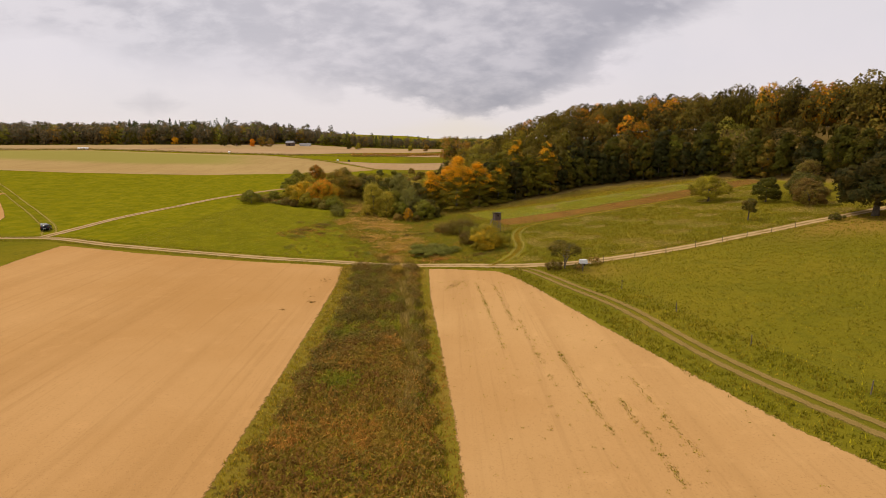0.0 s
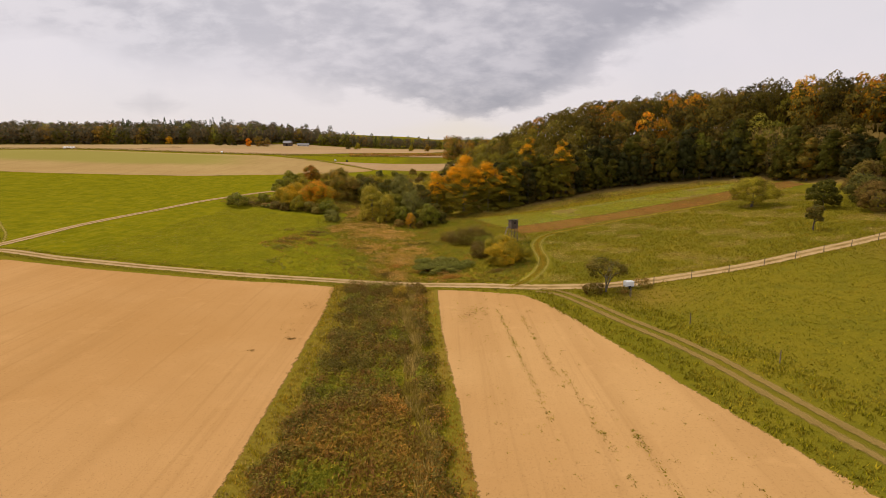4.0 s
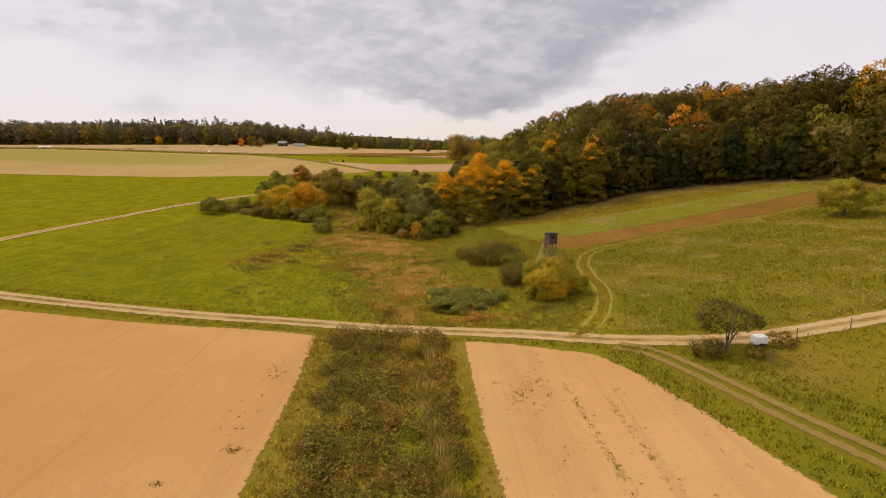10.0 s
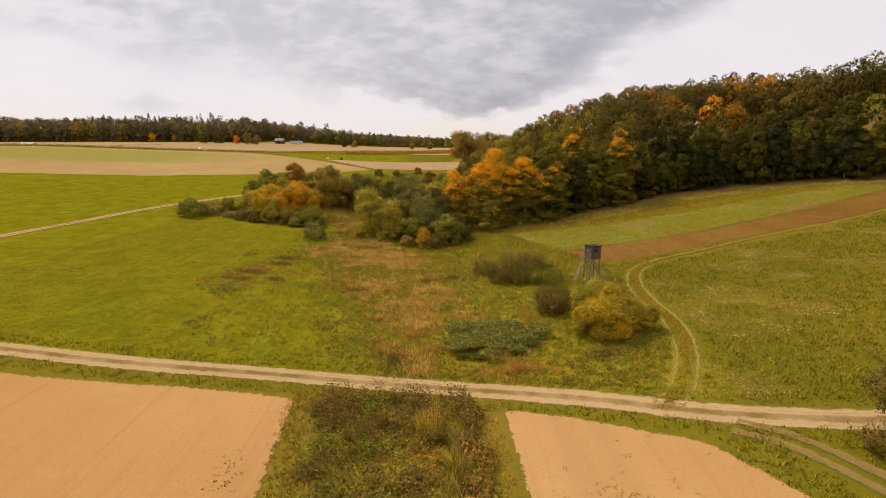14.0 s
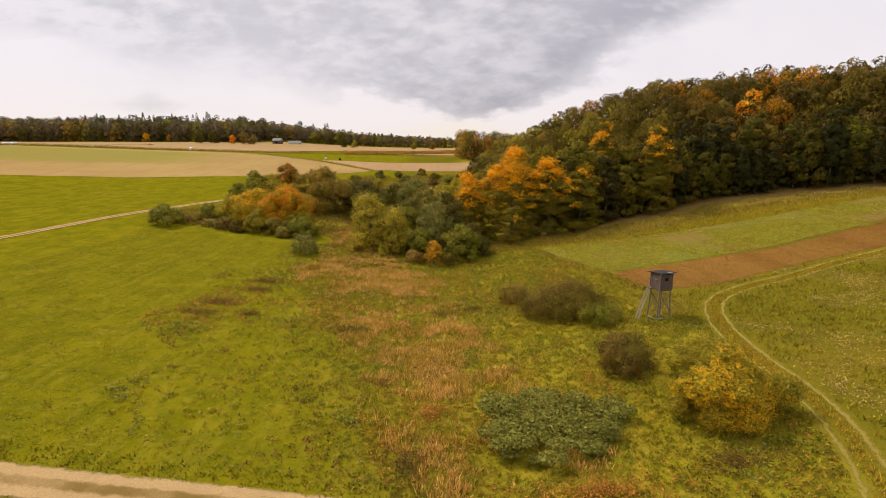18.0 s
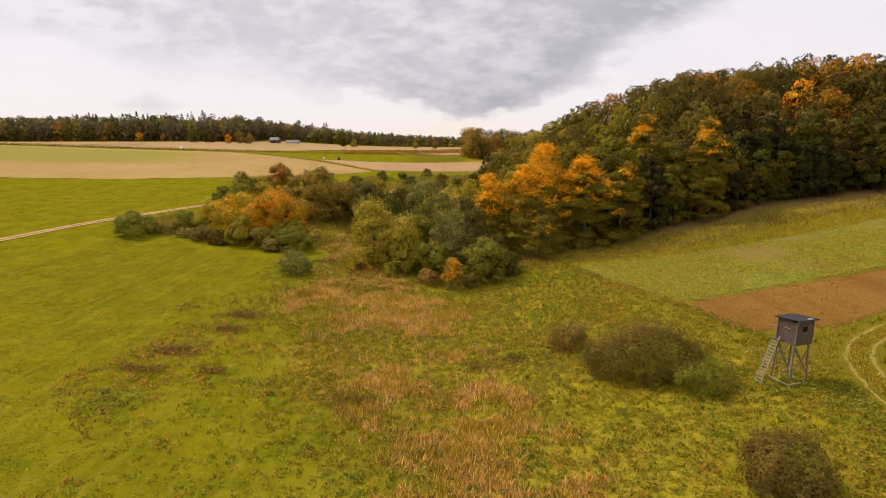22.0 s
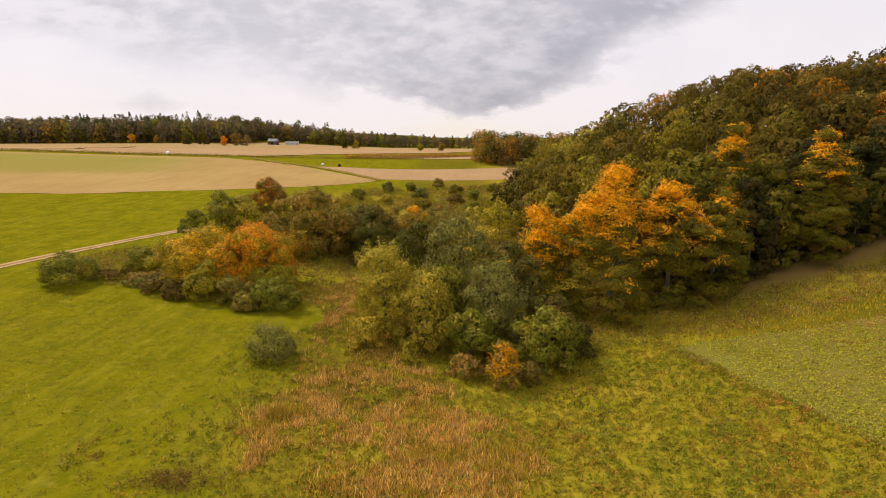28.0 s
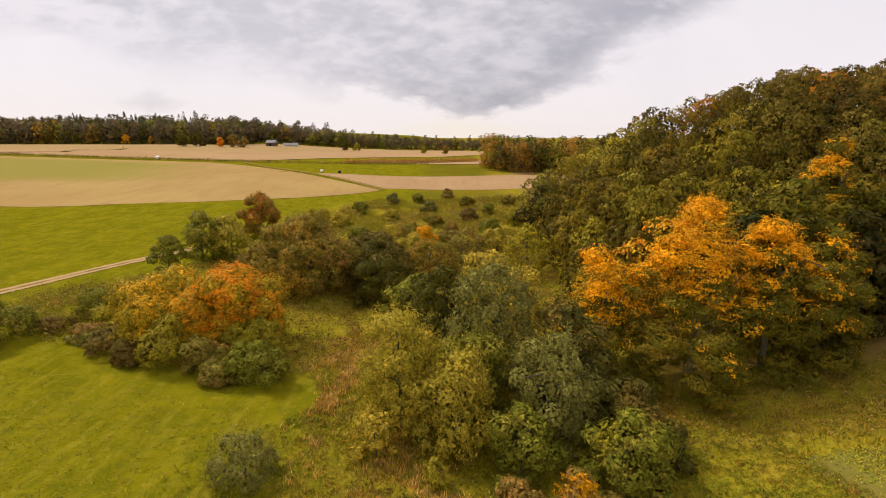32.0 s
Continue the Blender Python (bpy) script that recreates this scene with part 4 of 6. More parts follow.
# ================= the wooded hill =================
rng = np.random.default_rng(5)
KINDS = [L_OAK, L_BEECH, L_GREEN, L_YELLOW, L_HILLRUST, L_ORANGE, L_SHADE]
moulds = []
for k in range(9):
    r_k = np.random.default_rng(100 + k)
    made = spray_crown(r_k, 12.0, 5.3, 0.8, 2500 if k < 5 else 1150, 0.33 if k < 5 else 0.50, 0.25, 15 if k < 5 else 11, True, 0.75, 0.8, fill=0.24, aspect=0.85, knobs=20, knob=(0.26, 0.40), rough=0.35, whole=0.75)
    moulds.append((made[0], made[4]))
spots = []
for gx_ in np.arange(-6, 250, 7.5):
    for gy_ in np.arange(20, 420, 7.5):
        x, y = gx_ + rng.uniform(-2.6, 2.6), gy_ + rng.uniform(-2.6, 2.6)
        inside = y > wood_edge(x) + 6 and x > -7 + 0.10 * (y - 200) and y < (302 if x < 50 else 284) + 0.42 * max(x, 0) and x < 215
        if inside and x < 72 + 0.95 * (y + 20):
            spots.append((x, y))
wv, wn, ws, wt_own = [], [], [], []
for x, y in spots:
    m, turn_n = moulds[rng.integers(0, 5) if y < 295 and x < 130 and y > 170 else rng.integers(5, 9)]
    a, s = rng.uniform(0, 6.28), rng.uniform(0.76, 1.10)
    near_rim = x < 10 + 0.10 * (y - 200)
    top = (6.5 + 6.5 * float(smooth((x + 8 - 0.10 * (y - 200)) / 18)) if near_rim else 14.0 - 1.8 * (1 - float(smooth((x - 12) / 35)))) + 5.6 * float(smooth((y - wood_edge(x) - 8) / 40)) - 3.6 * float(smooth((x - 85) / 60)) + rng.normal() * 1.1
    c, sn = math.cos(a), math.sin(a)
    v = m * np.array([s, s, 1.16 * s * rng.uniform(0.9, 1.1)])
    drop = top - v[:, 2].max()
    v[:, 2] = np.where(v[:, 2] > 4, v[:, 2] + drop, v[:, 2] * (1 + drop / 4))
    v = np.stack([v[:, 0] * c - v[:, 1] * sn + x, v[:, 0] * sn + v[:, 1] * c + y, v[:, 2] + h_at(x, y)], -1)
    wv.append(v)
    wn.append(np.stack([turn_n[:, 0] * c - turn_n[:, 1] * sn, turn_n[:, 0] * sn + turn_n[:, 1] * c, turn_n[:, 2]], -1))
    # the eastern flank's shade is put into colour: darker tone, more dark-leaved crowns
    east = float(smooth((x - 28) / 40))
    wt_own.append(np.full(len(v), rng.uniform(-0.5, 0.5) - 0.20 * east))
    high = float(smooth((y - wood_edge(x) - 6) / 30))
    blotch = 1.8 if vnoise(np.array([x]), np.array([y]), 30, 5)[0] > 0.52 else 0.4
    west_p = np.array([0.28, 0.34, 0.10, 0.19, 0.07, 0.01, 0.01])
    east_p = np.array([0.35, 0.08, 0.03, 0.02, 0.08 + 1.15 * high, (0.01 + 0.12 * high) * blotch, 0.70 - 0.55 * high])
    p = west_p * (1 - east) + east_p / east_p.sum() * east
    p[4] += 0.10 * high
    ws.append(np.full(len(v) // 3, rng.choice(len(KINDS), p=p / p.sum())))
wv, ws = np.vstack(wv), np.concatenate(ws)
wood_me = raw_mesh("woodland", wv, leaf_faces(len(wv) // 3), KINDS, ws)
set_attr(wood_me, "own", np.concatenate(wt_own))
set_round(wood_me, np.vstack(wn), 1.3)
tagged(new("woodland", wood_me), "dense autumn broadleaf woodland covering the hillside", "woodland", kind="stuff")

# the wood's edge: trees of their own, leafy to the ground
edge_makers = []
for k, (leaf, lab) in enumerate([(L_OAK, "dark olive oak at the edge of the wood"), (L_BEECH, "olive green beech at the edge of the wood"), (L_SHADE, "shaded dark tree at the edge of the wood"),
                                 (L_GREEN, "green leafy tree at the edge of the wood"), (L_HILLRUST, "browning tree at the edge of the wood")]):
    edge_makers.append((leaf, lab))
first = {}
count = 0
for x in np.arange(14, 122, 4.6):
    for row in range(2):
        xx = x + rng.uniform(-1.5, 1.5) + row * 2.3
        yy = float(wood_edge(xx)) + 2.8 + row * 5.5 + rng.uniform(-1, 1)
        # from x = 40 on, half of them take the leaf with painted shade
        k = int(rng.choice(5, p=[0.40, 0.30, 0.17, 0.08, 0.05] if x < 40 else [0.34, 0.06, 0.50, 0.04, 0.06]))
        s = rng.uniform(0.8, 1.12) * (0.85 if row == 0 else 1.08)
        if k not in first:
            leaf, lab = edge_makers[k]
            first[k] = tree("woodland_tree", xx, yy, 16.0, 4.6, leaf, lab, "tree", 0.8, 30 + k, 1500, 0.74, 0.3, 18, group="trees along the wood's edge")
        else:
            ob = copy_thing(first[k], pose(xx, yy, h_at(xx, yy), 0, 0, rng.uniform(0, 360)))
            ob.scale = (s, s, s * rng.uniform(0.92, 1.1))
        count += 1
# the wood's flank towards the open slope on the east
for y in np.arange(80, 200, 6.5):
    xx = float(np.interp(-y, [-200, -160, -110, -60], [112, 124, 138, 152])) + rng.uniform(-2, 2)
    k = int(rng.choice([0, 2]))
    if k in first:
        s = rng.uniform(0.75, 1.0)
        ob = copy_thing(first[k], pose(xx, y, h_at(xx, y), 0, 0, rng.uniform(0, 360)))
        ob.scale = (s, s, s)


def golden_beech(x, y, h, r, seed, n_gold, label):
    """A beech whose upper and outer sprays have turned: flat shelves of golden leaves over green."""
    rg = np.random.default_rng(seed)
    root = thing("golden_beech", (x, y, h_at(x, y)), 0, label, "tree", "golden beeches at the wood's corner")
    add_stems(root, stems(rg, h, r, crown_lumps(rg, h, r, 0.8, 16), 0.34, 9), GREY_BARK)
    n = int(2500 * r * h / 6)
    vs, a, v, m, nd = spray_crown(rg, h, r, 0.5, n, 0.20, 0.0, 34, True, 1.7, 0.20, rough=1.5, knobs=34, knob=(0.22, 0.36), squash=0.6, fill=0.28)
    tri = vs.reshape(-1, 3, 3)
    mid = tri.mean(1)
    taper = 1.28 - 0.40 * np.clip(mid[:, 2] / h, 0, 1) ** 1.4
    tri[:, :, :2] += (mid[:, :2] * (taper - 1)[:, None])[:, None, :]
    # whole boughs turn at once: the top is all gold, lower down only the outer shelves
    mx, my, mz = mid.T
    score = 2.3 * np.clip(v - 0.5, -0.30, 0.42) + 0.42 * np.sin(1.15 * mx + seed) * np.sin(1.5 * mz + 2 * seed) + 0.30 * np.sin(0.9 * my + 0.8 * mx + 3 * seed) * np.cos(2.3 * mz + seed)
    score += 0.45 * (np.hypot(mx, my) / r - 0.7)
    score[m:] -= 0.25
    gold = np.zeros(len(a), bool)
    gold[np.argsort(-(score + 0.25 * np.sin(a * 917)))[:int(n_gold * n)]] = True
    for name, k, leaf, lab in (("crown", ~gold, L_BEECH, ""), ("golden_foliage", gold, L_GOLD, "bright golden orange sprays of leaves")):
        part(name, set_round(raw_mesh(name, tri[k].reshape(-1, 3), leaf_faces(k.sum()), [leaf]), nd[k], 0.7), None, root, lab)
    return root


golden_beech(4.8, 197.6, 20.3, 6.4, 61, 0.42, "tall beech with bright golden orange sprays")
golden_beech(-4.4, 199.5, 15.4, 4.6, 62, 0.36, "smaller beech turning golden at its tips")
golden_beech(13.2, 199.0, 17.2, 6.0, 63, 0.30, "broad beech half turned to gold")
golden_beech(21.0, 202.0, 14.6, 5.0, 64, 0.10, "green beech with a few golden sprays")
golden_beech(29.0, 214.5, 22.5, 4.6, 65, 0.12, "beech with a golden top inside the wood")
golden_beech(40.5, 209.0, 20.5, 4.8, 66, 0.12, "beech with an orange top inside the wood")

# ================= the thicket below the hill =================
tree("willow", -25.5, 190.5, 11.5, 4.6, L_WILLOW, "yellowish green willow with upright twigs", "willow", 0.6, 71, 3510, 0.40, 0.22, 30, 0.5, 1.3, 3, GREY_BARK, second=(L_YELLOW, 900, 0.2, "yellowing shoots"), facing=True, knob=(0.2, 0.36), rough=1.8)
tree("willow", -20.6, 187.0, 9.5, 3.8, L_WILLOW, "olive willow bush with upright twigs", "willow", 0.5, 72, 2700, 0.38, 0.2, 28, 0.5, 1.3, 3, GREY_BARK, knob=(0.2, 0.36), rough=1.8)
tree("willow", -16.8, 198.0, 14.5, 5.2, L_SILVER, "tall grey-green willow with silvery leaves", "willow", 1.0, 73, 3510, 0.42, 0.26, 30, 0.5, 1.2, 2, GREY_BARK, knob=(0.2, 0.36), rough=1.8)
tree("willow", -12.2, 187.6, 11.0, 4.0, L_SILVER, "grey-green willow at the thicket's front", "willow", 0.5, 74, 3240, 0.37, 0.2, 28, 0.5, 1.2, 3, GREY_BARK, knob=(0.2, 0.36), rough=1.8)
tree("alder", -15.2, 183.5, 6.0, 3.2, L_GREEN, "dark green alder bush in the thicket", "shrub", 0.3, 75, 1600, 0.36, 0.14, 14)
tree("hazel", -7.2, 181.8, 7.4, 3.6, L_GREEN, "green hazel with some yellow shoots", "shrub", 0.3, 76, 1900, 0.40, 0.15, 15, second=(L_YELLOW, 220, 0.3, "yellow shoots"), forks=3)
tree("maple_sapling", -12.2, 177.6, 5.0, 1.9, L_NETTLE, "small bush with a yellow crown", "shrub", 0.2, 77, 900, 0.26, 0.09, 10, 0.7, 0.8, second=(L_GOLD, 560, 0.1, "yellow top leaves"), facing=True, forks=2, rough=2.6, knob=(0.2, 0.34))
tree("alder", -9.8, 193.0, 12.0, 4.4, L_DARK, "dark alder between willows and beeches", "tree", 0.8, 78, 1900, 0.5, 0.24, 15)
tree("alder", -21.5, 203.5, 12.5, 4.6, L_OAK, "dull olive tree behind the willows", "tree", 0.8, 79, 1700, 0.55, 0.24, 15)
tree("sallow", -27.2, 185.4, 4.2, 2.2, L_WILLOW, "small yellow-green sallow by the reeds", "shrub", 0.2, 80, 900, 0.34, 0.1, 12, 0.3, 1.5, 3)
tree("sallow", -22.2, 181.6, 2.6, 1.1, L_YELLOW, "yellow sapling before the thicket", "shrub", 0.2, 81, 320, 0.26, 0.05, 8, 0.4, 1.2, 2)
tree("sallow", -36.6, 181.2, 3.8, 2.4, L_SILVER, "rounded olive bush on the meadow's rim", "shrub", 0.2, 82, 1800, 0.24, 0.1, 14, 0.5, 1.2, 3, rough=1.8)
tree("elder", -9.2, 178.6, 2.4, 1.7, L_BROOM, "brownish bush at the thicket's foot", "shrub", 0.1, 83, 620, 0.28, 0.07, 10)
tree("elder", -16.0, 179.6, 2.2, 1.9, L_NETTLE, "low brownish shrub at the thicket's foot", "shrub", 0.1, 84, 620, 0.28, 0.07, 10)
tree("elder", -2.8, 184.8, 3.6, 2.3, L_DARK, "dark low shrub at the thicket's foot", "shrub", 0.1, 85, 900, 0.32, 0.07, 10)

tree("field_maple", -56.0, 207.8, 8.8, 6.0, L_MAPLE, "yellow-green field maple in the hedge", "tree", 0.4, 91, 2700, 0.42, 0.2, 18, forks=3, second=(L_YELLOW, 900, -0.4, "green lower leaves"), rough=1.5)
tree("field_maple", -47.6, 208.0, 10.3, 6.2, L_MAPLE, "field maple turned orange at the top", "tree", 0.4, 92, 2300, 0.46, 0.2, 18, forks=3, second=(L_ORANGE, 3600, 0.1, "deep orange upper leaves"), rough=1.5, facing=True)
tree("field_maple", -53.2, 202.0, 5.0, 3.6, L_YELLOW, "yellowish bush at the hedge's foot", "shrub", 0.2, 93, 1100, 0.36, 0.12, 13, forks=3)
tree("hawthorn", -48.0, 199.6, 4.0, 2.6, L_NETTLE, "olive brown hawthorn at the hedge's foot", "shrub", 0.2, 94, 900, 0.34, 0.12, 12, forks=3)
tree("hawthorn", -41.2, 197.8, 4.6, 3.3, L_GREEN, "green rounded bush at the hedge's end", "shrub", 0.2, 95, 1300, 0.36, 0.12, 14, forks=3)
for k, (x, y, h, r, leaf, lab) in enumerate([(-60.8, 208.5, 5.0, 3.8, L_YELLOW, "yellow-green bush in the hedge"), (-43.8, 203.6, 4.8, 3.4, L_YELLOW, "yellow-green bush at the hedge's side"), (-51.0, 206.0, 6.8, 4.4, L_MAPLE, "golden field maple in the hedge"),
                                               (-57.0, 200.8, 2.6, 2.6, L_BROOM, "grey-brown thorn bush on the hedge's rim"), (-45.6, 197.2, 2.4, 2.2, L_NETTLE, "dull bush on the hedge's rim"), (-5.4, 188.6, 6.5, 3.4, L_DARK, "dark bush below the beeches"), (-18.6, 192.4, 9.0, 4.0, L_GREEN, "dark green bush among the willows"), (-31.5, 224.0, 7.0, 4.6, L_OAK, "dull olive bush behind the willows")]):
    tree("hedge_bush", x, y, h, r, leaf, lab, "shrub", 0.15, 240 + k, int(900 + 60 * h * r), 0.38, 0.12, 15, forks=3, group="bushes of the hedge and thicket")
tree("blackthorn", -60.5, 203.5, 2.8, 3.0, L_BROOM, "low grey-brown blackthorn on the hedge's rim", "shrub", 0.1, 96, 900, 0.34, 0.08, 12, forks=3, sx=1.3)
tree("hornbeam", -43.2, 228.0, 12.6, 8.0, L_RUSSET, "broad russet and olive tree behind the hedge", "tree", 0.5, 97, 3200, 0.62, 0.34, 20, second=(L_NETTLE, 1700, -0.3, "olive lower leaves"))
tree("hornbeam", -33.0, 232.0, 10.0, 6.0, L_DARK, "dark green tree beside the broad one", "tree", 0.5, 98, 2100, 0.6, 0.28, 16)
tree("wild_cherry", -64.5, 267.0, 9.8, 4.8, L_RUST, "round cherry tree with rusty red leaves", "tree", 1.0, 99, 1700, 0.55, 0.22, 14, second=(L_RED, 700, 0.2, "red upper leaves"))
tree("ash", -68.0, 244.0, 9.6, 4.6, L_GREEN, "dark green ash behind the hedge", "tree", 0.8, 101, 1700, 0.52, 0.22, 14)
tree("ash", -63.5, 247.0, 8.8, 4.4, L_WILLOW, "olive ash behind the hedge", "tree", 0.8, 102, 1500, 0.52, 0.22, 14)
tree("yew", -69.5, 234.5, 7.2, 2.9, L_GREEN, "narrow dark tree beside the side track", "tree", 0.4, 103, 1200, 0.42, 0.18, 12)
tree("hawthorn", -75.4, 205.2, 4.6, 4.0, L_GREEN, "dark green round hawthorn alone on the meadow", "shrub", 0.4, 104, 1900, 0.36, 0.2, 16, forks=3, sx=1.1)
tree("hawthorn", -69.2, 214.5, 3.8, 2.8, L_GREEN, "small green hawthorn near the hedge", "shrub", 0.3, 105, 1000, 0.36, 0.14, 12, forks=3)
for k, (x, y, s) in enumerate([(-72.5, 209.5, 1.5), (-66.5, 208.5, 1.4), (-63.6, 206.0, 1.6), (-79.0, 211.0, 1.2), (-70.0, 219.0, 1.5)]):
    tree("bramble", x, y, s, s * 1.8, [L_BROOM, L_NETTLE, L_BRAMBLE][k % 3], "low brown bramble thicket in the meadow grass", "shrub", 0.05, 110 + k, 700, 0.30, 0.05, 10, forks=3, sx=1.3, group="brambles by the hedge")

# scrub and old fruit trees on the slope behind
ORCHARD = [(-46, 300, 5.0, 3.0, L_GREEN), (-38, 316, 5.0, 3.2, L_SILVER), (-30, 322, 4.5, 3.0, L_GREEN), (-20, 330, 5.0, 3.2, L_NETTLE), (-14, 316, 4.6, 3.0, L_RUSSET), (-26, 304, 5.2, 3.4, L_SILVER),
           (-36, 290, 5.0, 3.2, L_WILLOW), (-48, 280, 5.5, 3.4, L_WILLOW), (-24, 286, 4.6, 3.2, L_RUSSET), (-14, 294, 5.0, 3.4, L_BROOM), (-30, 270, 5.0, 3.6, L_RUSSET), (-20, 268, 6.0, 3.6, L_NETTLE), (-10, 276, 6.0, 3.8, L_GREEN),
           (-40, 262, 6.0, 3.8, L_GREEN), (-54, 258, 7.0, 4.0, L_WILLOW), (-28, 252, 7.0, 4.2, L_WILLOW), (-18, 246, 8.0, 4.4, L_NETTLE), (-10, 256, 8.0, 4.6, L_WILLOW), (-24, 236, 8.0, 4.4, L_RUSSET), (-14, 226, 9.0, 4.8, L_WILLOW),
           (-26, 216, 7.5, 4.2, L_GREEN), (-6, 240, 10, 4.8, L_YELLOW), (-2, 288, 7.0, 4.0, L_YELLOW), (-8, 304, 5.0, 3.0, L_GREEN), (0, 318, 5.0, 3.2, L_RUSSET), (-55, 290, 4.0, 2.6, L_WILLOW), (-12, 210, 10.5, 4.6, L_WILLOW)]
for k, (x, y, h, r, leaf) in enumerate(ORCHARD):
    h, r = (h * 0.75, r * 0.75) if y > 250 else (h, r)
    tint = {L_GREEN: "green", L_SILVER: "grey-green", L_DARK: "dark green", L_RUSSET: "reddish brown", L_WILLOW: "olive", L_BROOM: "brown", L_NETTLE: "olive brown", L_OAK: "dull olive", L_YELLOW: "yellowish"}[leaf]
    tree("fruit_tree" if h < 6 else "scrub_tree", x, y, h, r, leaf, tint + (" old fruit tree in rough grass" if h < 6 else " scrub tree below the wood"), "tree", h * 0.15, 130 + k, 900, 0.5, 0.16, 12, group="scrub on the slope")
tree("spindle", -25.5, 262.0, 5.0, 2.6, L_GOLD, "bright yellow bush among the scrub", "shrub", 0.4, 160, 700, 0.42, 0.1, 10)

# ================= bushes in the valley =================
tree("broom_bush", 4.4, 144.8, 3.3, 4.6, L_BROOM, "broad dark brown broom bush", "shrub", 0.1, 171, 6000, 0.26, 0.08, 15, 0.5, 1.4, 4, sx=1.3, sy=0.95, squash=1.2, knob=(0.22, 0.44), rough=3.4)
tree("broom_bush", 7.6, 140.2, 2.0, 2.2, L_GREEN, "low green end of the broom thicket", "shrub", 0.1, 172, 2200, 0.22, 0.06, 24, 0.3, 2.4, 3, sx=1.2, squash=1.1, knob=(0.16, 0.3), rough=2.0)
tree("broom_bush", -0.6, 152.0, 2.4, 1.9, L_NETTLE, "small dark green bush beside the broom", "shrub", 0.1, 173, 1800, 0.22, 0.06, 22, 0.35, 2.0, 3, squash=1.1, knob=(0.18, 0.34), rough=3.4)
tree("broom_bush", 6.0, 127.6, 2.9, 2.7, L_BROOM, "dark brown broom bush near the maple", "shrub", 0.1, 174, 3400, 0.24, 0.07, 28, 0.3, 2.4, 4, squash=1.2, knob=(0.14, 0.30), rough=3.6)
tree("field_maple", 10.2, 118.6, 5.8, 4.6, L_YELLOW, "round bush with golden yellow leaves in front", "shrub", 0.2, 175, 8000, 0.21, 0.14, 24, forks=4, second=(L_MAPLE, 2800, 0.0, "golden yellow leaves"), facing=True, rough=1.6, knob=(0.16, 0.3))
rng = np.random.default_rng(17)
rose = crown_lumps(rng, 2.3, 5.2, 0.0, 34, (0.14, 0.28), 0.6)
rose[:, [0, 3]] *= 1.5
root = thing("dog_rose_thicket", (-2.2, 118.2, h_at(-2.2, 118.2)), 5, "low blue-green bramble and rose thicket", "shrub")
add_stems(root, stems(rng, 1.6, 4.0, rose, 0.06, 12, 4), BARK, "canes")
part("leaves", raw_mesh("leaves", crown_cards(rng, rose, 30000, 0.13, 0.8, 0.6, 0, 0.2, -0.1), leaf_faces(30000), [L_BRAMBLE]), None, root)

# ================= trees and shrubs by the tracks =================
tree("apple_tree", 22.3, 94.2, 4.9, 3.1, L_DARK, "old leaning apple tree with sparse dark leaves", "tree", 1.9, 181, 1900, 0.24, 0.19, 16, 0.6, 0, 3, GREY_BARK, sx=1.25, skirt=0, rough=2.0)
tree("elder", 20.3, 93.9, 1.7, 1.7, L_BROOM, "brown leafless scrub at the apple tree's foot", "shrub", 0.05, 182, 700, 0.20, 0.04, 10, 0.3, 1.0, 4)
tree("elder", 24.4, 92.9, 0.9, 1.3, L_NETTLE, "low weedy scrub beside the apple tree", "shrub", 0.05, 183, 420, 0.18, 0.03, 8, forks=3)
tree("elder", 28.0, 94.6, 1.5, 1.3, L_NETTLE, "thin weedy bush beside the water tank", "shrub", 0.05, 184, 420, 0.18, 0.03, 8, 0.4, 1.0, 3)
tree("walnut_tree", 77.4, 153.4, 6.8, 5.6, L_YELLOW, "broad low walnut tree alone on the slope", "tree", 1.3, 185, 3200, 0.34, 0.32, 30, skirt=0, knob=(0.28, 0.44), sx=1.05, second=(L_NETTLE, 900, -0.3, "dull lower leaves"))
tree("pear_tree", 69.8, 119.4, 5.0, 1.9, L_DARK, "small narrow dark fruit tree on the slope", "tree", 1.2, 186, 900, 0.30, 0.16, 12, skirt=0)
# both limes use the leaf colour that has shade painted in
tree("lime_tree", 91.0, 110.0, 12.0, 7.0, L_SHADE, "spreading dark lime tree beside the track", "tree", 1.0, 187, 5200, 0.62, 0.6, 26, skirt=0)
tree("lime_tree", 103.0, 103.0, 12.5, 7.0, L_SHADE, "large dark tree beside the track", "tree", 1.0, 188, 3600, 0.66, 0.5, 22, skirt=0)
tree("thorn_bush", 91.0, 130.5, 6.4, 4.8, L_BROOM, "tall brown-green thorn bush on the slope", "shrub", 0.3, 189, 1700, 0.46, 0.2, 16, forks=3)
tree("thorn_bush", 97.5, 141.5, 7.0, 5.0, L_DARK, "tall dark thorn bush on the slope", "shrub", 0.3, 190, 1700, 0.46, 0.2, 16, forks=3)
tree("thorn_bush", 86.6, 141.0, 6.8, 3.6, L_OAK, "olive thorn tree on the slope", "tree", 0.8, 191, 1500, 0.46, 0.2, 14)
tree("thorn_bush", 104.5, 151.5, 8.5, 5.0, L_BROOM, "brown thorn thicket below the wood", "shrub", 0.3, 192, 1700, 0.5, 0.2, 16, forks=3)
tree("thorn_bush", 112.5, 133.0, 9.0, 5.4, L_DARK, "dark thicket below the wood", "shrub", 0.3, 193, 1700, 0.5, 0.2, 16, forks=3)
tree("thorn_bush", 82.5, 109.4, 1.5, 1.5, L_DARK, "low dark bush at the track's edge", "shrub", 0.1, 194, 420, 0.24, 0.05, 8, forks=3)


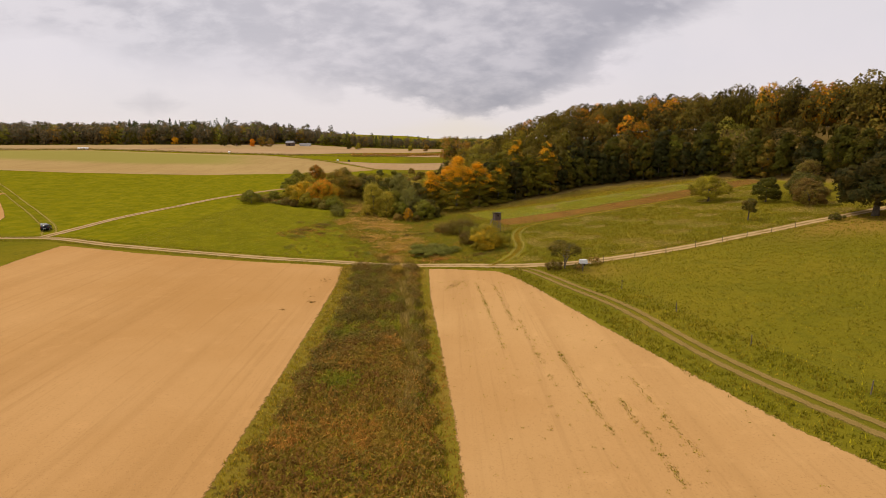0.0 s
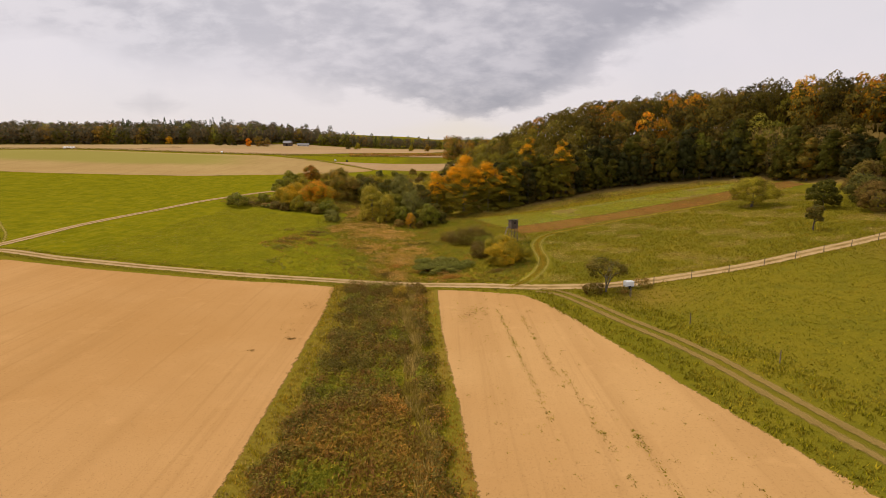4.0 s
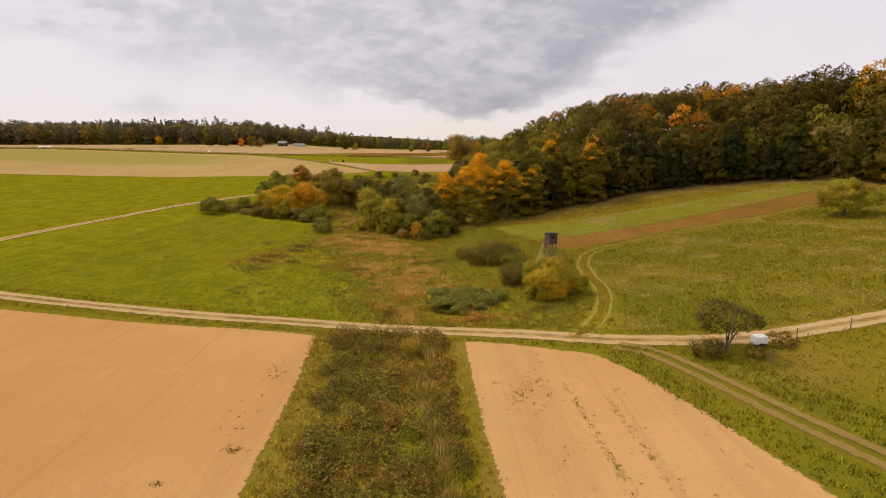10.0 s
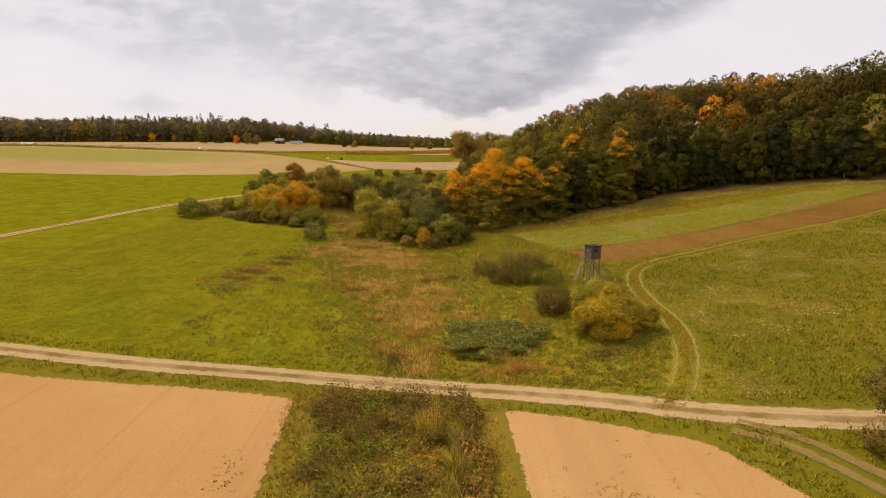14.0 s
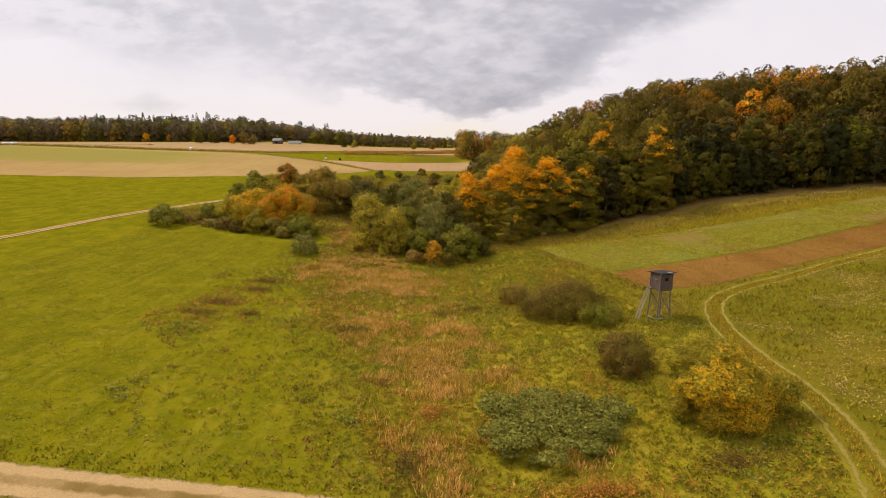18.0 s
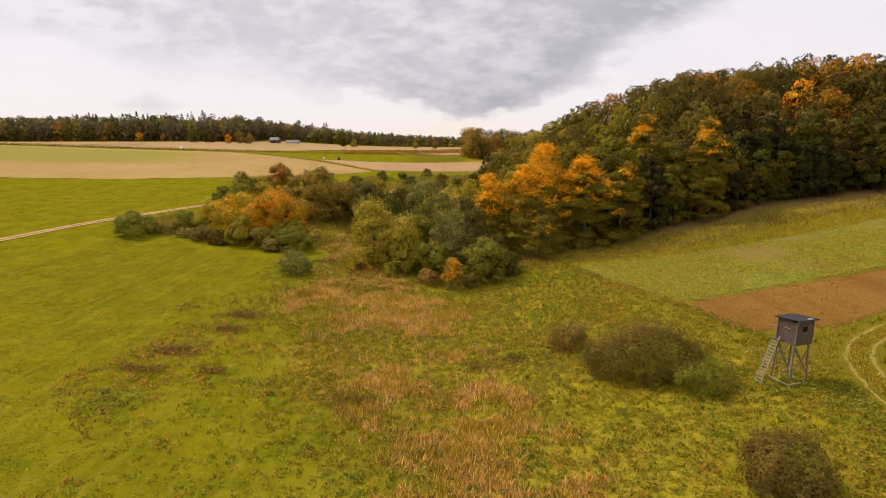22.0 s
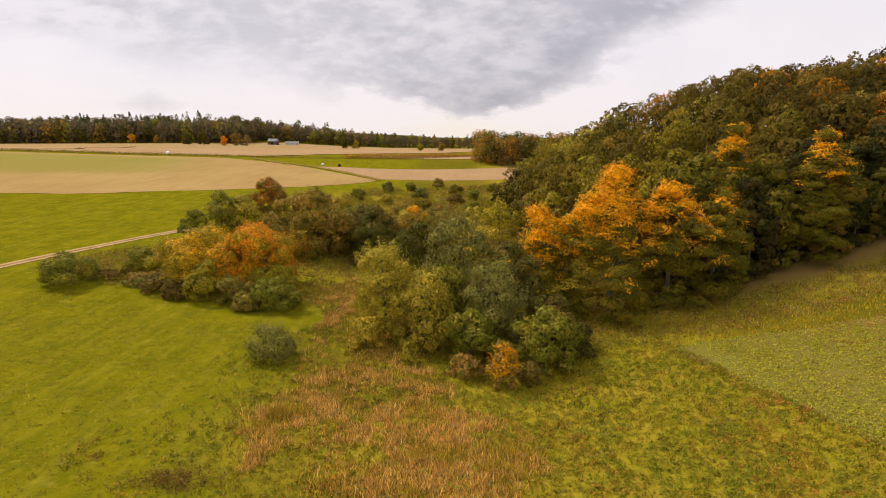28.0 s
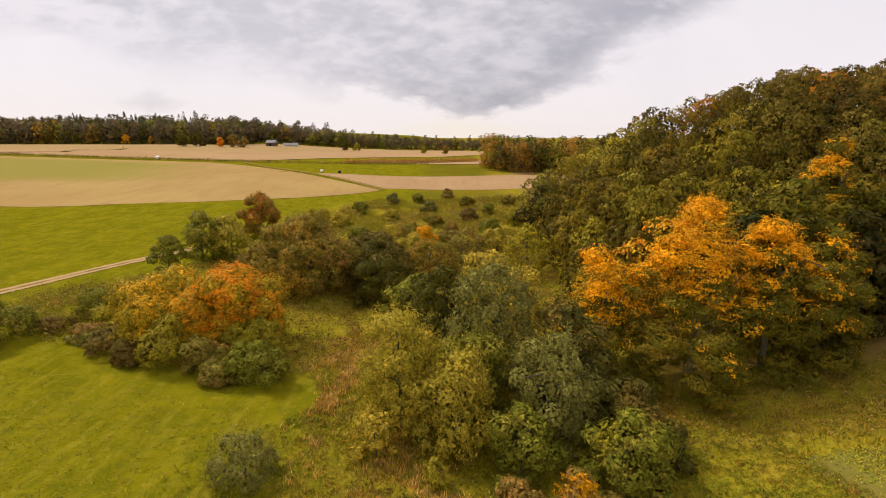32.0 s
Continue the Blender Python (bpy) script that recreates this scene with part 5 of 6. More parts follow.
# ================= hunting stand =================
def hunting_stand(x, y, turn):
    """A raised hide: four splayed poles, board cabin with slits, felt roof, ladder at the back."""
    root = thing("hunting_stand", (x, y, h_at(x, y) - 0.05), turn, "weathered grey wooden hunting hide on tall poles", "hunting stand")
    deck, top, half = 3.55, 5.35, 0.80
    for sx in (-1, 1):
        for sy in (-1, 1):
            part("leg", rod((sx * 0.86, sy * 0.86, -0.15), (sx * (half - 0.1), sy * (half - 0.1), deck), 0.075, 0.06), POLE, root)
    for s in (-1, 1):
        part("brace", rod((s * 0.84, -0.82, 0.9), (s * 0.79, 0.78, 3.3), 0.04), POLE, root)
        part("brace", rod((-0.82, s * 0.84, 0.9), (0.78, s * 0.79, 3.3), 0.04), POLE, root)
        part("brace", rod((0.82, s * 0.84, 0.9), (-0.78, s * 0.79, 3.3), 0.04), POLE, root)
    for s in (-1, 1):
        part("skid", box(0.14, 2.0, 0.16, pose(s * 0.88, 0, 0.14), 0.02), PALE_WOOD, root, "pale ground beam")
    part("skid", box(2.0, 0.16, 0.12, pose(0, -0.92, 0.27), 0.02), PALE_WOOD, root, "pale cross beam")
    part("deck", box(2 * half + 0.1, 2 * half + 0.1, 0.12, pose(0, 0, deck), 0.01), BOARD, root)
    walls = {"north": (0, half, 0), "south": (0, -half, 0), "west": (-half, 0, 90), "east": (half, 0, 90)}
    n = 9
    step = (top - deck - 0.06) / n
    for side, (wx, wy, rz) in walls.items():
        m = pose(wx, wy, 0, 0, 0, rz)
        hole = {"south": (-0.22, 0.28), "east": (-0.4, 0.4), "west": (-0.3, 0.3), "north": (-0.9, -0.9)}[side]
        for k in range(n):
            z = deck + 0.06 + (k + 0.5) * step
            rows = [(-half, half)]
            if k in ((5, 6) if side == "south" else (5,)) and side != "north":
                rows = [(-half, hole[0]), (hole[1], half)]
            for a, b in rows:
                part("board", box(b - a - 0.006, 0.028, step - 0.012, m @ pose((a + b) / 2, 0.004 * (k % 2), z)), BOARD, root)
    part("window_slit", box(0.62, 0.02, step * 0.55, pose(-half + 0.03, 0, deck + 0.06 + 5.5 * step, 0, 0, 90)), PALE_WOOD, root, "pale flap behind the viewing slit")
    # near-black sheets behind the slits stand in for the shade inside the cabin
    part("inner_lining", merge(box(0.02, 2 * half - 0.1, 1.6, pose(-half + 0.07, 0, deck + 0.9)), box(0.02, 2 * half - 0.1, 1.6, pose(half - 0.07, 0, deck + 0.9)),
                               box(2 * half - 0.1, 0.02, 1.6, pose(0, -half + 0.07, deck + 0.9))), DARK, root)
    for sx in (-1, 1):
        for sy in (-1, 1):
            part("corner_post", box(0.09, 0.09, top - deck + 0.1, pose(sx * (half + 0.02), sy * (half + 0.02), (deck + top) / 2), 0.01), POLE, root)
    tilt = pose(0, 0, top + 0.12, -6, 0, 0)
    part("roof", box(2.05, 2.15, 0.06, tilt, 0.015), FELT, root, "sagging black felt roof")
    for s in (-1, 1):
        part("roof_batten", box(2.05, 0.07, 0.05, tilt @ pose(0, s * 1.04, -0.055)), POLE, root)
    part("roof_patch", box(0.5, 0.35, 0.015, tilt @ pose(0.35, -0.85, 0.04, 0, 0, 12)), GALV, root, "loose pale flap on the roof")
    part("landing", box(0.45, 0.8, 0.08, pose(-half - 0.27, 0.55, deck), 0.01), BOARD, root)
    foot, head = Vector((-2.45, 0.55, 0.02)), Vector((-1.08, 0.55, deck + 0.35))
    for s in (-0.24, 0.24):
        part("ladder_rail", rod(foot + Vector((0, s, 0)), head + Vector((0, s, 0)), 0.05, 0.045), PALE_WOOD, root)
    for k in range(14):
        p = foot.lerp(head, (k + 0.6) / 15.5)
        part("rung", rod(p + Vector((-0.04, -0.34, 0)), p + Vector((-0.04, 0.34, 0)), 0.042, sides=6), PALE_WOOD, root)
    part("handrail", rod((-0.8, 0.9, deck + 1.0), (-1.6, 0.95, deck + 1.0), 0.035), PALE_WOOD, root)
    return root


hunting_stand(14.3, 140.2, 16)


# ================= car, tank, fences =================
def car(x, y, turn):
    """A dark estate car with its tailgate raised."""
    root = thing("car", (x, y, h_at(x, y) + 0.07), turn, "dark estate car parked with raised tailgate", "car")
    bm = bmesh.new()
    prof = [(-2.25, 0.32), (-2.3, 0.75), (-2.2, 0.98), (-0.95, 1.02), (-0.35, 1.48), (1.55, 1.52), (2.1, 1.05), (2.2, 0.75), (2.15, 0.32)]
    rows = []
    for w, k in ((-0.88, 0.0), (-0.9, 1.0), (0.9, 1.0), (0.88, 0.0)):
        rows.append([bm.verts.new((w * (1 - 0.14 * max(0, z - 0.95) / 0.5) if k else w * 0.97 * (1 - 0.16 * max(0, z - 0.95) / 0.5), -yy, z)) for yy, z in prof])
    rows = [rows[1], rows[2]]
    for a, b in zip(range(len(prof)), range(1, len(prof))):
        bm.faces.new((rows[0][a], rows[0][b], rows[1][b], rows[1][a]))
    bm.faces.new(rows[0])
    bm.faces.new(rows[1])
    bm.faces.new((rows[0][0], rows[1][0], rows[1][-1], rows[0][-1]))
    bmesh.ops.delete(bm, geom=[v for v in bm.verts if not v.link_faces], context="VERTS")
    bmesh.ops.recalc_face_normals(bm, faces=bm.faces[:])
    bmesh.ops.bevel(bm, geom=bm.edges[:], offset=0.06, segments=2, affect="EDGES")
    part("body", bm, BLACK, root, soft=True)
    part("windscreen", box(1.35, 0.03, 0.62, pose(0, 0.68, 1.26, -52)), DARK_GLASS, root)
    for s in (-1, 1):
        part("side_window", box(0.02, 1.7, 0.34, pose(s * 0.84, -0.55, 1.24, 0, -s * 9)), DARK_GLASS, root)
        part("headlight", box(0.34, 0.06, 0.14, pose(s * 0.6, 2.27, 0.78), 0.02), GALV, root)
        part("tail_light", box(0.14, 0.06, 0.34, pose(s * 0.78, -2.16, 0.95), 0.02), RED_LENS, root)
        part("wing_mirror", box(0.2, 0.1, 0.14, pose(s * 1.0, 0.7, 1.08), 0.03), BLACK, root)
        for yy in (1.4, -1.35):
            wheel = part("wheel", rod((s * 0.68, yy, 0.32), (s * 0.9, yy, 0.32), 0.33, sides=20), RUBBER, root)
            part("rim", rod((s * 0.9, yy, 0.32), (s * 0.915, yy, 0.32), 0.21, sides=16), GALV, wheel)
    part("tailgate", box(1.5, 0.9, 0.06, pose(0, -2.15, 1.82, 22), 0.03), BLACK, root, "raised black tailgate")
    part("number_plate", box(0.5, 0.02, 0.11, pose(0, -2.26, 0.62)), WHITE, root)
    return root


car(-103.2, 134.3, 28)

tank = thing("water_tank", (25.9, 95.0, h_at(25.9, 95.0)), 12, "white plastic water tank on a low trailer", "water tank")
part("tank", box(1.65, 1.15, 0.95, pose(0, 0, 0.92), 0.05), WHITE, tank)
part("lid", rod((0, 0, 1.39), (0, 0, 1.46), 0.2, sides=16), WHITE, tank)
part("outlet", rod((-0.84, 0, 0.55), (-0.95, 0, 0.5), 0.05), BLACK, tank)
part("chassis", box(1.8, 0.9, 0.1, pose(0, 0, 0.4), 0.01), GALV, tank)
part("drawbar", rod((0.9, 0, 0.4), (1.9, 0, 0.3), 0.04), GALV, tank)
for s in (-1, 1):
    part("wheel", rod((-0.1, s * 0.5, 0.3), (-0.1, s * 0.64, 0.3), 0.3, sides=18), RUBBER, tank)
tank.scale = (0.8, 0.8, 0.8)


def fence(points, gap, label, wires=3):
    """Wooden posts with wires between them."""
    line = spline(points, 0.5)
    run = np.r_[0, np.cumsum(np.hypot(*np.diff(line, axis=0).T))]
    at = np.arange(0, run[-1], gap)
    px, py = np.interp(at, run, line[:, 0]), np.interp(at, run, line[:, 1])
    root = thing("fence", (px[0], py[0], h_at(px[0], py[0])), 0, label, "fence")
    base = Vector(root.location)
    fr = np.random.default_rng(7)
    posts = []
    for x, y in zip(px, py):
        foot = Vector((x, y, h_at(x, y) - 0.2)) - base
        lean = Vector((*(fr.normal(size=2) * 0.05), 1.5 * fr.uniform(0.9, 1.1)))
        part("post", rod(foot, foot + lean, 0.055, 0.045), POLE, root)
        posts.append((foot, lean))
    for k in range(wires):
        for (f0, l0), (f1, l1) in zip(posts, posts[1:]):
            s = 0.5 + 0.22 * k
            part("wire", rod(f0 + l0 * s, f1 + l1 * s, 0.004, sides=4), RUBBER, root)
    return root


fence([(24.8, 91.2), (27.5, 93.4), (31.7, 96.2), (38, 96.4), (44, 98.0), (50, 99.4), (57.4, 102.0), (66, 105.0), (78, 109.0)], 6.4, "wooden post and wire fence beside the track")
fence([(24.8, 90.8), (26.6, 83), (28.6, 75), (31.0, 66), (33.4, 56), (36.6, 45), (41, 32), (47, 20)], 12.5, "thin post and wire fence along the pasture", 2)

# ================= the far side: woods, farm, copse =================
rng = np.random.default_rng(23)


def far_trees(name, places, label, conifer, leaf_sets, n=300, size=1.7):
    vs, ss, ns = [], [], []
    mats = leaf_sets
    for x, y, h, kind in places:
        m = n
        if conifer(kind):
            q = rng.random(m) ** 0.8
            a = rng.uniform(0, 2 * np.pi, m)
            rad = (1 - q) ** 0.8 * h * 0.21 + 0.3
            pos = np.stack([np.cos(a) * rad, np.sin(a) * rad, q * h], -1)
            nrm = np.stack([np.cos(a), np.sin(a), 0.6 + 0 * a], -1)
            v = cards(rng, pos, nrm, size * 0.7, 0.7, 0.35)
        else:
            v = crown_cards(rng, crown_lumps(rng, h, h * 0.38, h * 0.04, 9, (0.3, 0.46), skirt=1), m, size * 0.8 * min(1.0, h / 24), 0.85, 0.3, packed=0.5)
        mid = v.reshape(-1, 3, 3).mean(1) / np.array([h * 0.38, h * 0.38, h * 0.6]) - np.array([0, 0, 0.55])
        ns.append(mid / np.linalg.norm(mid, axis=1)[:, None])
        vs.append(v + np.array([x, y, h_at(x, y) - 0.4]))
        ss.append(np.full(m, kind))
    vs = np.vstack(vs)
    me = set_round(raw_mesh(name, vs, leaf_faces(len(vs) // 3), mats, np.concatenate(ss)), np.vstack(ns))
    return tagged(new(name, me), label, "woodland", kind="stuff")


# the first leaf colour of the set has haze painted in
FAR_SET = [L_HAZEWOOD, L_CONIFER, L_OAK, L_RUST, L_ORANGE, L_GREEN]
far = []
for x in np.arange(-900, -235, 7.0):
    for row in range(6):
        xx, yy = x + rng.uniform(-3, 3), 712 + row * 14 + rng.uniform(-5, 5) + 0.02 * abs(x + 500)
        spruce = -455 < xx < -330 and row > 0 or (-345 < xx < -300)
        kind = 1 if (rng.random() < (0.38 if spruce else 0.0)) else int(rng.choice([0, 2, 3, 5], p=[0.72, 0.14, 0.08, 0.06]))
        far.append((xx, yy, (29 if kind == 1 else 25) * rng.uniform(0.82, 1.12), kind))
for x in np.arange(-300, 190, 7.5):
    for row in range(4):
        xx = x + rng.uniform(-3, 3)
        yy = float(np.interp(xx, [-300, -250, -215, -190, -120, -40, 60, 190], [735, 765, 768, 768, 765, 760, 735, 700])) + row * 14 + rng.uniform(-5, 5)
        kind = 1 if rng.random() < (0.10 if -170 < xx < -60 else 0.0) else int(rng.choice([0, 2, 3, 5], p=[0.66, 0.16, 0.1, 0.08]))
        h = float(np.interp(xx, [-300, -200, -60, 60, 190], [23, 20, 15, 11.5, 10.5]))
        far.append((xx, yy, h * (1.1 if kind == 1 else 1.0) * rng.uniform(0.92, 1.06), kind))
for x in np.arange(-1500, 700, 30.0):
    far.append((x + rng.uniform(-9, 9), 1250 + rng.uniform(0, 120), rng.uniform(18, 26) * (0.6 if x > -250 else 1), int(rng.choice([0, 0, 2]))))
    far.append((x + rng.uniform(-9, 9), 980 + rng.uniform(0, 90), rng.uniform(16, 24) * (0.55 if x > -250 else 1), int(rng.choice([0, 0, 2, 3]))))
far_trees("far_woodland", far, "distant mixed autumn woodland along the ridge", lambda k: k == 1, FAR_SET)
copse = [(rng.uniform(2, 62), rng.uniform(408, 440), rng.uniform(14, 19), int(rng.choice([0, 2, 3, 3, 5]))) for _ in range(80)]
far_trees("copse", copse, "dark autumn copse standing between the fields", lambda k: False, FAR_SET, 480, 1.0)
tree("far_maple", -353, 704, 10.5, 4.2, L_GOLD, "golden yellow tree before the distant wood", "tree", 1.5, 201, 500, 1.5, 0.3, 10)
tree("far_maple", -327, 706, 9, 4.0, L_RUST, "rusty tree before the distant wood", "tree", 1.0, 202, 400, 1.4, 0.3, 10)
for k, (x, y, h, leaf, lab) in enumerate([(-262, 640, 15, L_OAK, "dark round tree on the far field"), (-250, 645, 13, L_OAK, "olive round tree on the far field"), (-232, 650, 9.5, L_ORANGE, "orange tree on the far field"),
                                          (-222, 655, 13, L_RUST, "brown tree beside the far farm"), (-214, 660, 11, L_NETTLE, "dull bush beside the far farm"), (-110, 690, 9, L_YELLOW, "yellowish tree on the far slope"), (-122, 690, 9, L_OAK, "olive tree on the far slope"), (-40, 640, 7, L_YELLOW, "yellow bush on the far slope"), (-20, 600, 8, L_RUST, "brown bush on the far slope")]):
    tree("far_tree", x, y, h, h * 0.42, leaf, lab, "tree", 0.8, 210 + k, 420, 1.2, 0.3, 10, group="single trees on the far fields")

farm = thing("farmhouse", (-190, 735, h_at(-190, 735)), 8, "long low white farm building with grey roof", "house")
part("wall", box(24, 9, 3.6, pose(0, 0, 1.6)), WALL, farm)
bm = bmesh.new()
ridge = [bm.verts.new(p) for p in ((-12.6, -5.2, 3.2), (12.6, -5.2, 3.2), (12.6, 5.2, 3.2), (-12.6, 5.2, 3.2), (-12.6, 0, 6.4), (12.6, 0, 6.4))]
for ids in ((0, 1, 5, 4), (2, 3, 4, 5), (0, 4, 3), (1, 2, 5), (0, 3, 2, 1)):
    bm.faces.new([ridge[i] for i in ids])
roof = part("roof", bm, ROOF, farm, "grey tiled roof")
part("chimney", box(0.8, 0.8, 1.6, pose(4, 0.6, 6.6)), WALL, roof)
for k in range(6):
    win = part("window", box(1.3, 0.12, 1.3, pose(-9.5 + k * 3.8, -4.52, 1.9)), DARK_GLASS, farm)
    part("window_frame", merge(box(1.5, 0.08, 0.1, pose(-9.5 + k * 3.8, -4.58, 2.58)), box(1.5, 0.08, 0.1, pose(-9.5 + k * 3.8, -4.58, 1.22))), WHITE, win)
part("door", box(1.2, 0.1, 2.2, pose(11.0, -4.53, 0.95)), BOARD, farm)
barn = thing("barn", (-208, 726, h_at(-208, 726)), -6, "dark wooden barn beside the far farm", "barn")
part("wall", box(10, 8, 4.2, pose(0, 0, 1.9)), BOARD, barn)
bm = bmesh.new()
ridge = [bm.verts.new(p) for p in ((-5.4, -4.6, 3.8), (5.4, -4.6, 3.8), (5.4, 4.6, 3.8), (-5.4, 4.6, 3.8), (-5.4, 0, 6.8), (5.4, 0, 6.8))]
for ids in ((0, 1, 5, 4), (2, 3, 4, 5), (0, 4, 3), (1, 2, 5), (0, 3, 2, 1)):
    bm.faces.new([ridge[i] for i in ids])
part("roof", bm, ROOF, barn)
part("gate", box(2.6, 0.12, 3.0, pose(0, -4.03, 1.5)), DARK, barn)


def bale(x, y, r, mat, label):
    root = thing("round_bale", (x, y, h_at(x, y)), 20 + x, label, "bale", "bales on the far fields")
    bm = rod((-r * 0.8, 0, r), (r * 0.8, 0, r), r, sides=18)
    bmesh.ops.bevel(bm, geom=bm.edges[:], offset=r * 0.1, segments=2, affect="EDGES")
    part("roll", bm, mat, root, soft=True)
    part("net_wrap", rod((-r * 0.35, 0, r), (r * 0.35, 0, r), r * 1.02, sides=18), mat, root)


FARM_SCALE = 0.62
farm.scale = (FARM_SCALE,) * 3
bale(-77.5, 389, 0.65, WHITE, "pale wrapped round bale in far grass")
bale(-69.0, 387, 0.6, BLACK, "dark wrapped round bale in far grass")
bale(-168, 418, 1.0, WHITE, "pale wrapped bale at the field's end")
for k in range(4):
    bale(-291 + 2.3 * k, 426, 1.0, WHITE, "white wrapped bale in a short row at the field's end")

# ================= weeds, reeds, tall grass =================
rng = np.random.default_rng(41)
SL = curve_of((-60, -13), (0, -15), (35, -16.0), (53, -16.4), (68, -16.4), (90, -17.6), (106, -19.6))
SR = curve_of((-60, 4), (0, 1.9), (34, 0.3), (50, -1.0), (75, -3.2), (106, -5.6))


def in_strip(x, y):
    return (x > SL(y) + np.interp(y, [35, 60, 90], [0.2, 0.7, 1.1]) + 0.5 * np.sin(y * 0.9) + 0.3 * np.sin(y * 2.3)) & (x < SR(y) - 0.2 + 0.4 * np.sin(y * 1.1 + 2))


def far_half(x, y):
    return in_strip(x, y) & (np.abs(x - SR(y) + 2.5 + 0.5 * np.sin(y * 0.3)) > 0.9) & (y > 58 + 7 * np.sin(x * 0.5) + rng.normal(size=len(x)) * 3)


x, y = scatter(rng, 3600, -20, 0, 40, 106, far_half)
a = vnoise(x, y, 7.0, 31) + rng.normal(size=len(x)) * 0.06
t = vnoise(x, y, 4.0, 77)
hh = 0.55 + 1.0 * t ** 1.5 + rng.random(len(x)) * 0.35
for lo, hi, mat, lab in ((-1, 0.28, L_SEDGE, "fresh green weeds in the strip"), (0.28, 0.51, L_STRIP, "tall dull green nettles and weeds in the strip"), (0.51, 0.57, L_NETTLE, "olive brown mugwort weeds in the strip"), (0.57, 0.66, L_BROOM, "brown withered weeds in the strip"), (0.66, 3, L_DOCK, "rusty withered weeds in the strip")):
    k = (a >= lo) & (a < hi)
    stuff("weed_stand", *clumps(rng, x[k], y[k], 0.45 + 0.40 * rng.random(k.sum()), hh[k], 78, 0.21, 1.0, 0.6, 0.6), mat, lab, "weeds")
x, y = scatter(rng, 26000, -20, 4, 6, 72, lambda x, y: in_strip(x, y) & (y < 66 + 8 * np.sin(x * 0.5)))
a = vnoise(x, y, 6.0, 12) + rng.normal(size=len(x)) * 0.09
for lo, hi, mat, lab in ((-1, 0.30, L_SEDGE, "green tall grass in the strip"), (0.30, 0.43, L_STRIP, "dark olive tall grass in the strip"), (0.43, 0.58, L_RUSTGRASS, "rusty tall grass in the strip"), (0.58, 0.66, L_NETTLE, "dull brownish tall grass in the strip"), (0.66, 3, L_DOCK, "rust red withered grass in the strip")):
    k = (a >= lo) & (a < hi)
    stuff("tall_grass", *clumps(rng, x[k], y[k], 0.22 + 0.16 * rng.random(k.sum()), 0.4 + 0.6 * rng.random(k.sum()), 12, 0.85, 2.6, 0.26, 0.6), mat, lab, "grass")
x, y = scatter(rng, 9000, -8, 4, 10, 104, lambda x, y: (x > SR(y) - 1.3 - 0.5 * np.sin(y * 0.4)) & (x < SR(y) + 0.3))
stuff("verge_grass", *blades(rng, x, y, 0.25 + rng.random(len(x)) * 0.3, 5, 0.15, 0.05), L_FRESH, "fresh green grass along the strip's edge", "grass")
x, y = scatter(rng, 9000, -9, 2, 46, 100, lambda x, y: np.abs(x - SR(y) + 2.3 + 0.5 * np.sin(y * 0.3)) < 0.75 + 0.3 * np.sin(y * 0.7))
stuff("tall_grass", *blades(rng, x, y, 0.5 + rng.random(len(x)) * 0.6, 5, 0.15, 0.05), L_STRAW, "yellow withered grass in the strip's channel", "grass")
x, y = scatter(rng, 26000, -23, 6, 10, 107, lambda x, y: ((x < SL(y) + 1.6) & (x > SL(y) - 1.7)))
k = rng.random(len(x)) < 0.3
stuff("verge_grass", *blades(rng, x[k], y[k], 0.12 + rng.random(k.sum()) * 0.2, 6, 0.15, 0.06), L_STRAW, "yellow withered verge grass beside the fields", "grass")
stuff("verge_grass", *blades(rng, x[~k], y[~k], 0.15 + rng.random((~k).sum()) * 0.22, 6, 0.15, 0.06), L_RANK, "yellowish green verge grass beside the fields", "grass")
x, y = scatter(rng, 9000, -8, 6, 10, 104, lambda x, y: (x > SR(y)) & (x < SR(y) + 1.5))
k = rng.random(len(x)) < np.interp(y, [40, 80], [0.75, 0.2])
stuff("verge_grass", *blades(rng, x[k], y[k], 0.12 + rng.random(k.sum()) * 0.2, 5, 0.15, 0.05), L_DOCK, "brown withered verge grass beside the field", "grass")
stuff("verge_grass", *blades(rng, x[~k], y[~k], 0.12 + rng.random((~k).sum()) * 0.2, 5, 0.15, 0.05), L_RANK, "yellowish verge grass at the field's edge", "grass")
x, y = scatter(rng, 1100, -11.5, -7.5, 96, 103.5, lambda x, y: np.hypot(x + 9.0, (y - 99.8) * 0.7) < 0.9)
stuff("reed_clump", *blades(rng, x, y, 1.3 + rng.random(len(x)) * 0.8, 6, 0.1, 0.05, 0.15), L_REED, "pale withered reed clump by the ditch", "reeds")
x, y = scatter(rng, 700, -20, 0, 98, 106.5, lambda x, y: in_strip(x, y) & (rng.random(len(x)) < 0.8))
stuff("weed_stand", *herbs(rng, x, y, 0.9 + rng.random(len(x)) * 0.9, 16, 0.2, 0.2), L_BROOM, "tall dark withered weeds beside the track", "weeds")


def tline(x):
    return np.interp(x, [-120, -92, -76, -60, -40, -20, -8, 4, 14, 25, 38, 51, 64, 88, 104], [117, 123.5, 118.8, 115.3, 111.9, 109.7, 107.8, 104.2, 100, 97.2, 98.4, 101.3, 105.8, 113.6, 118])


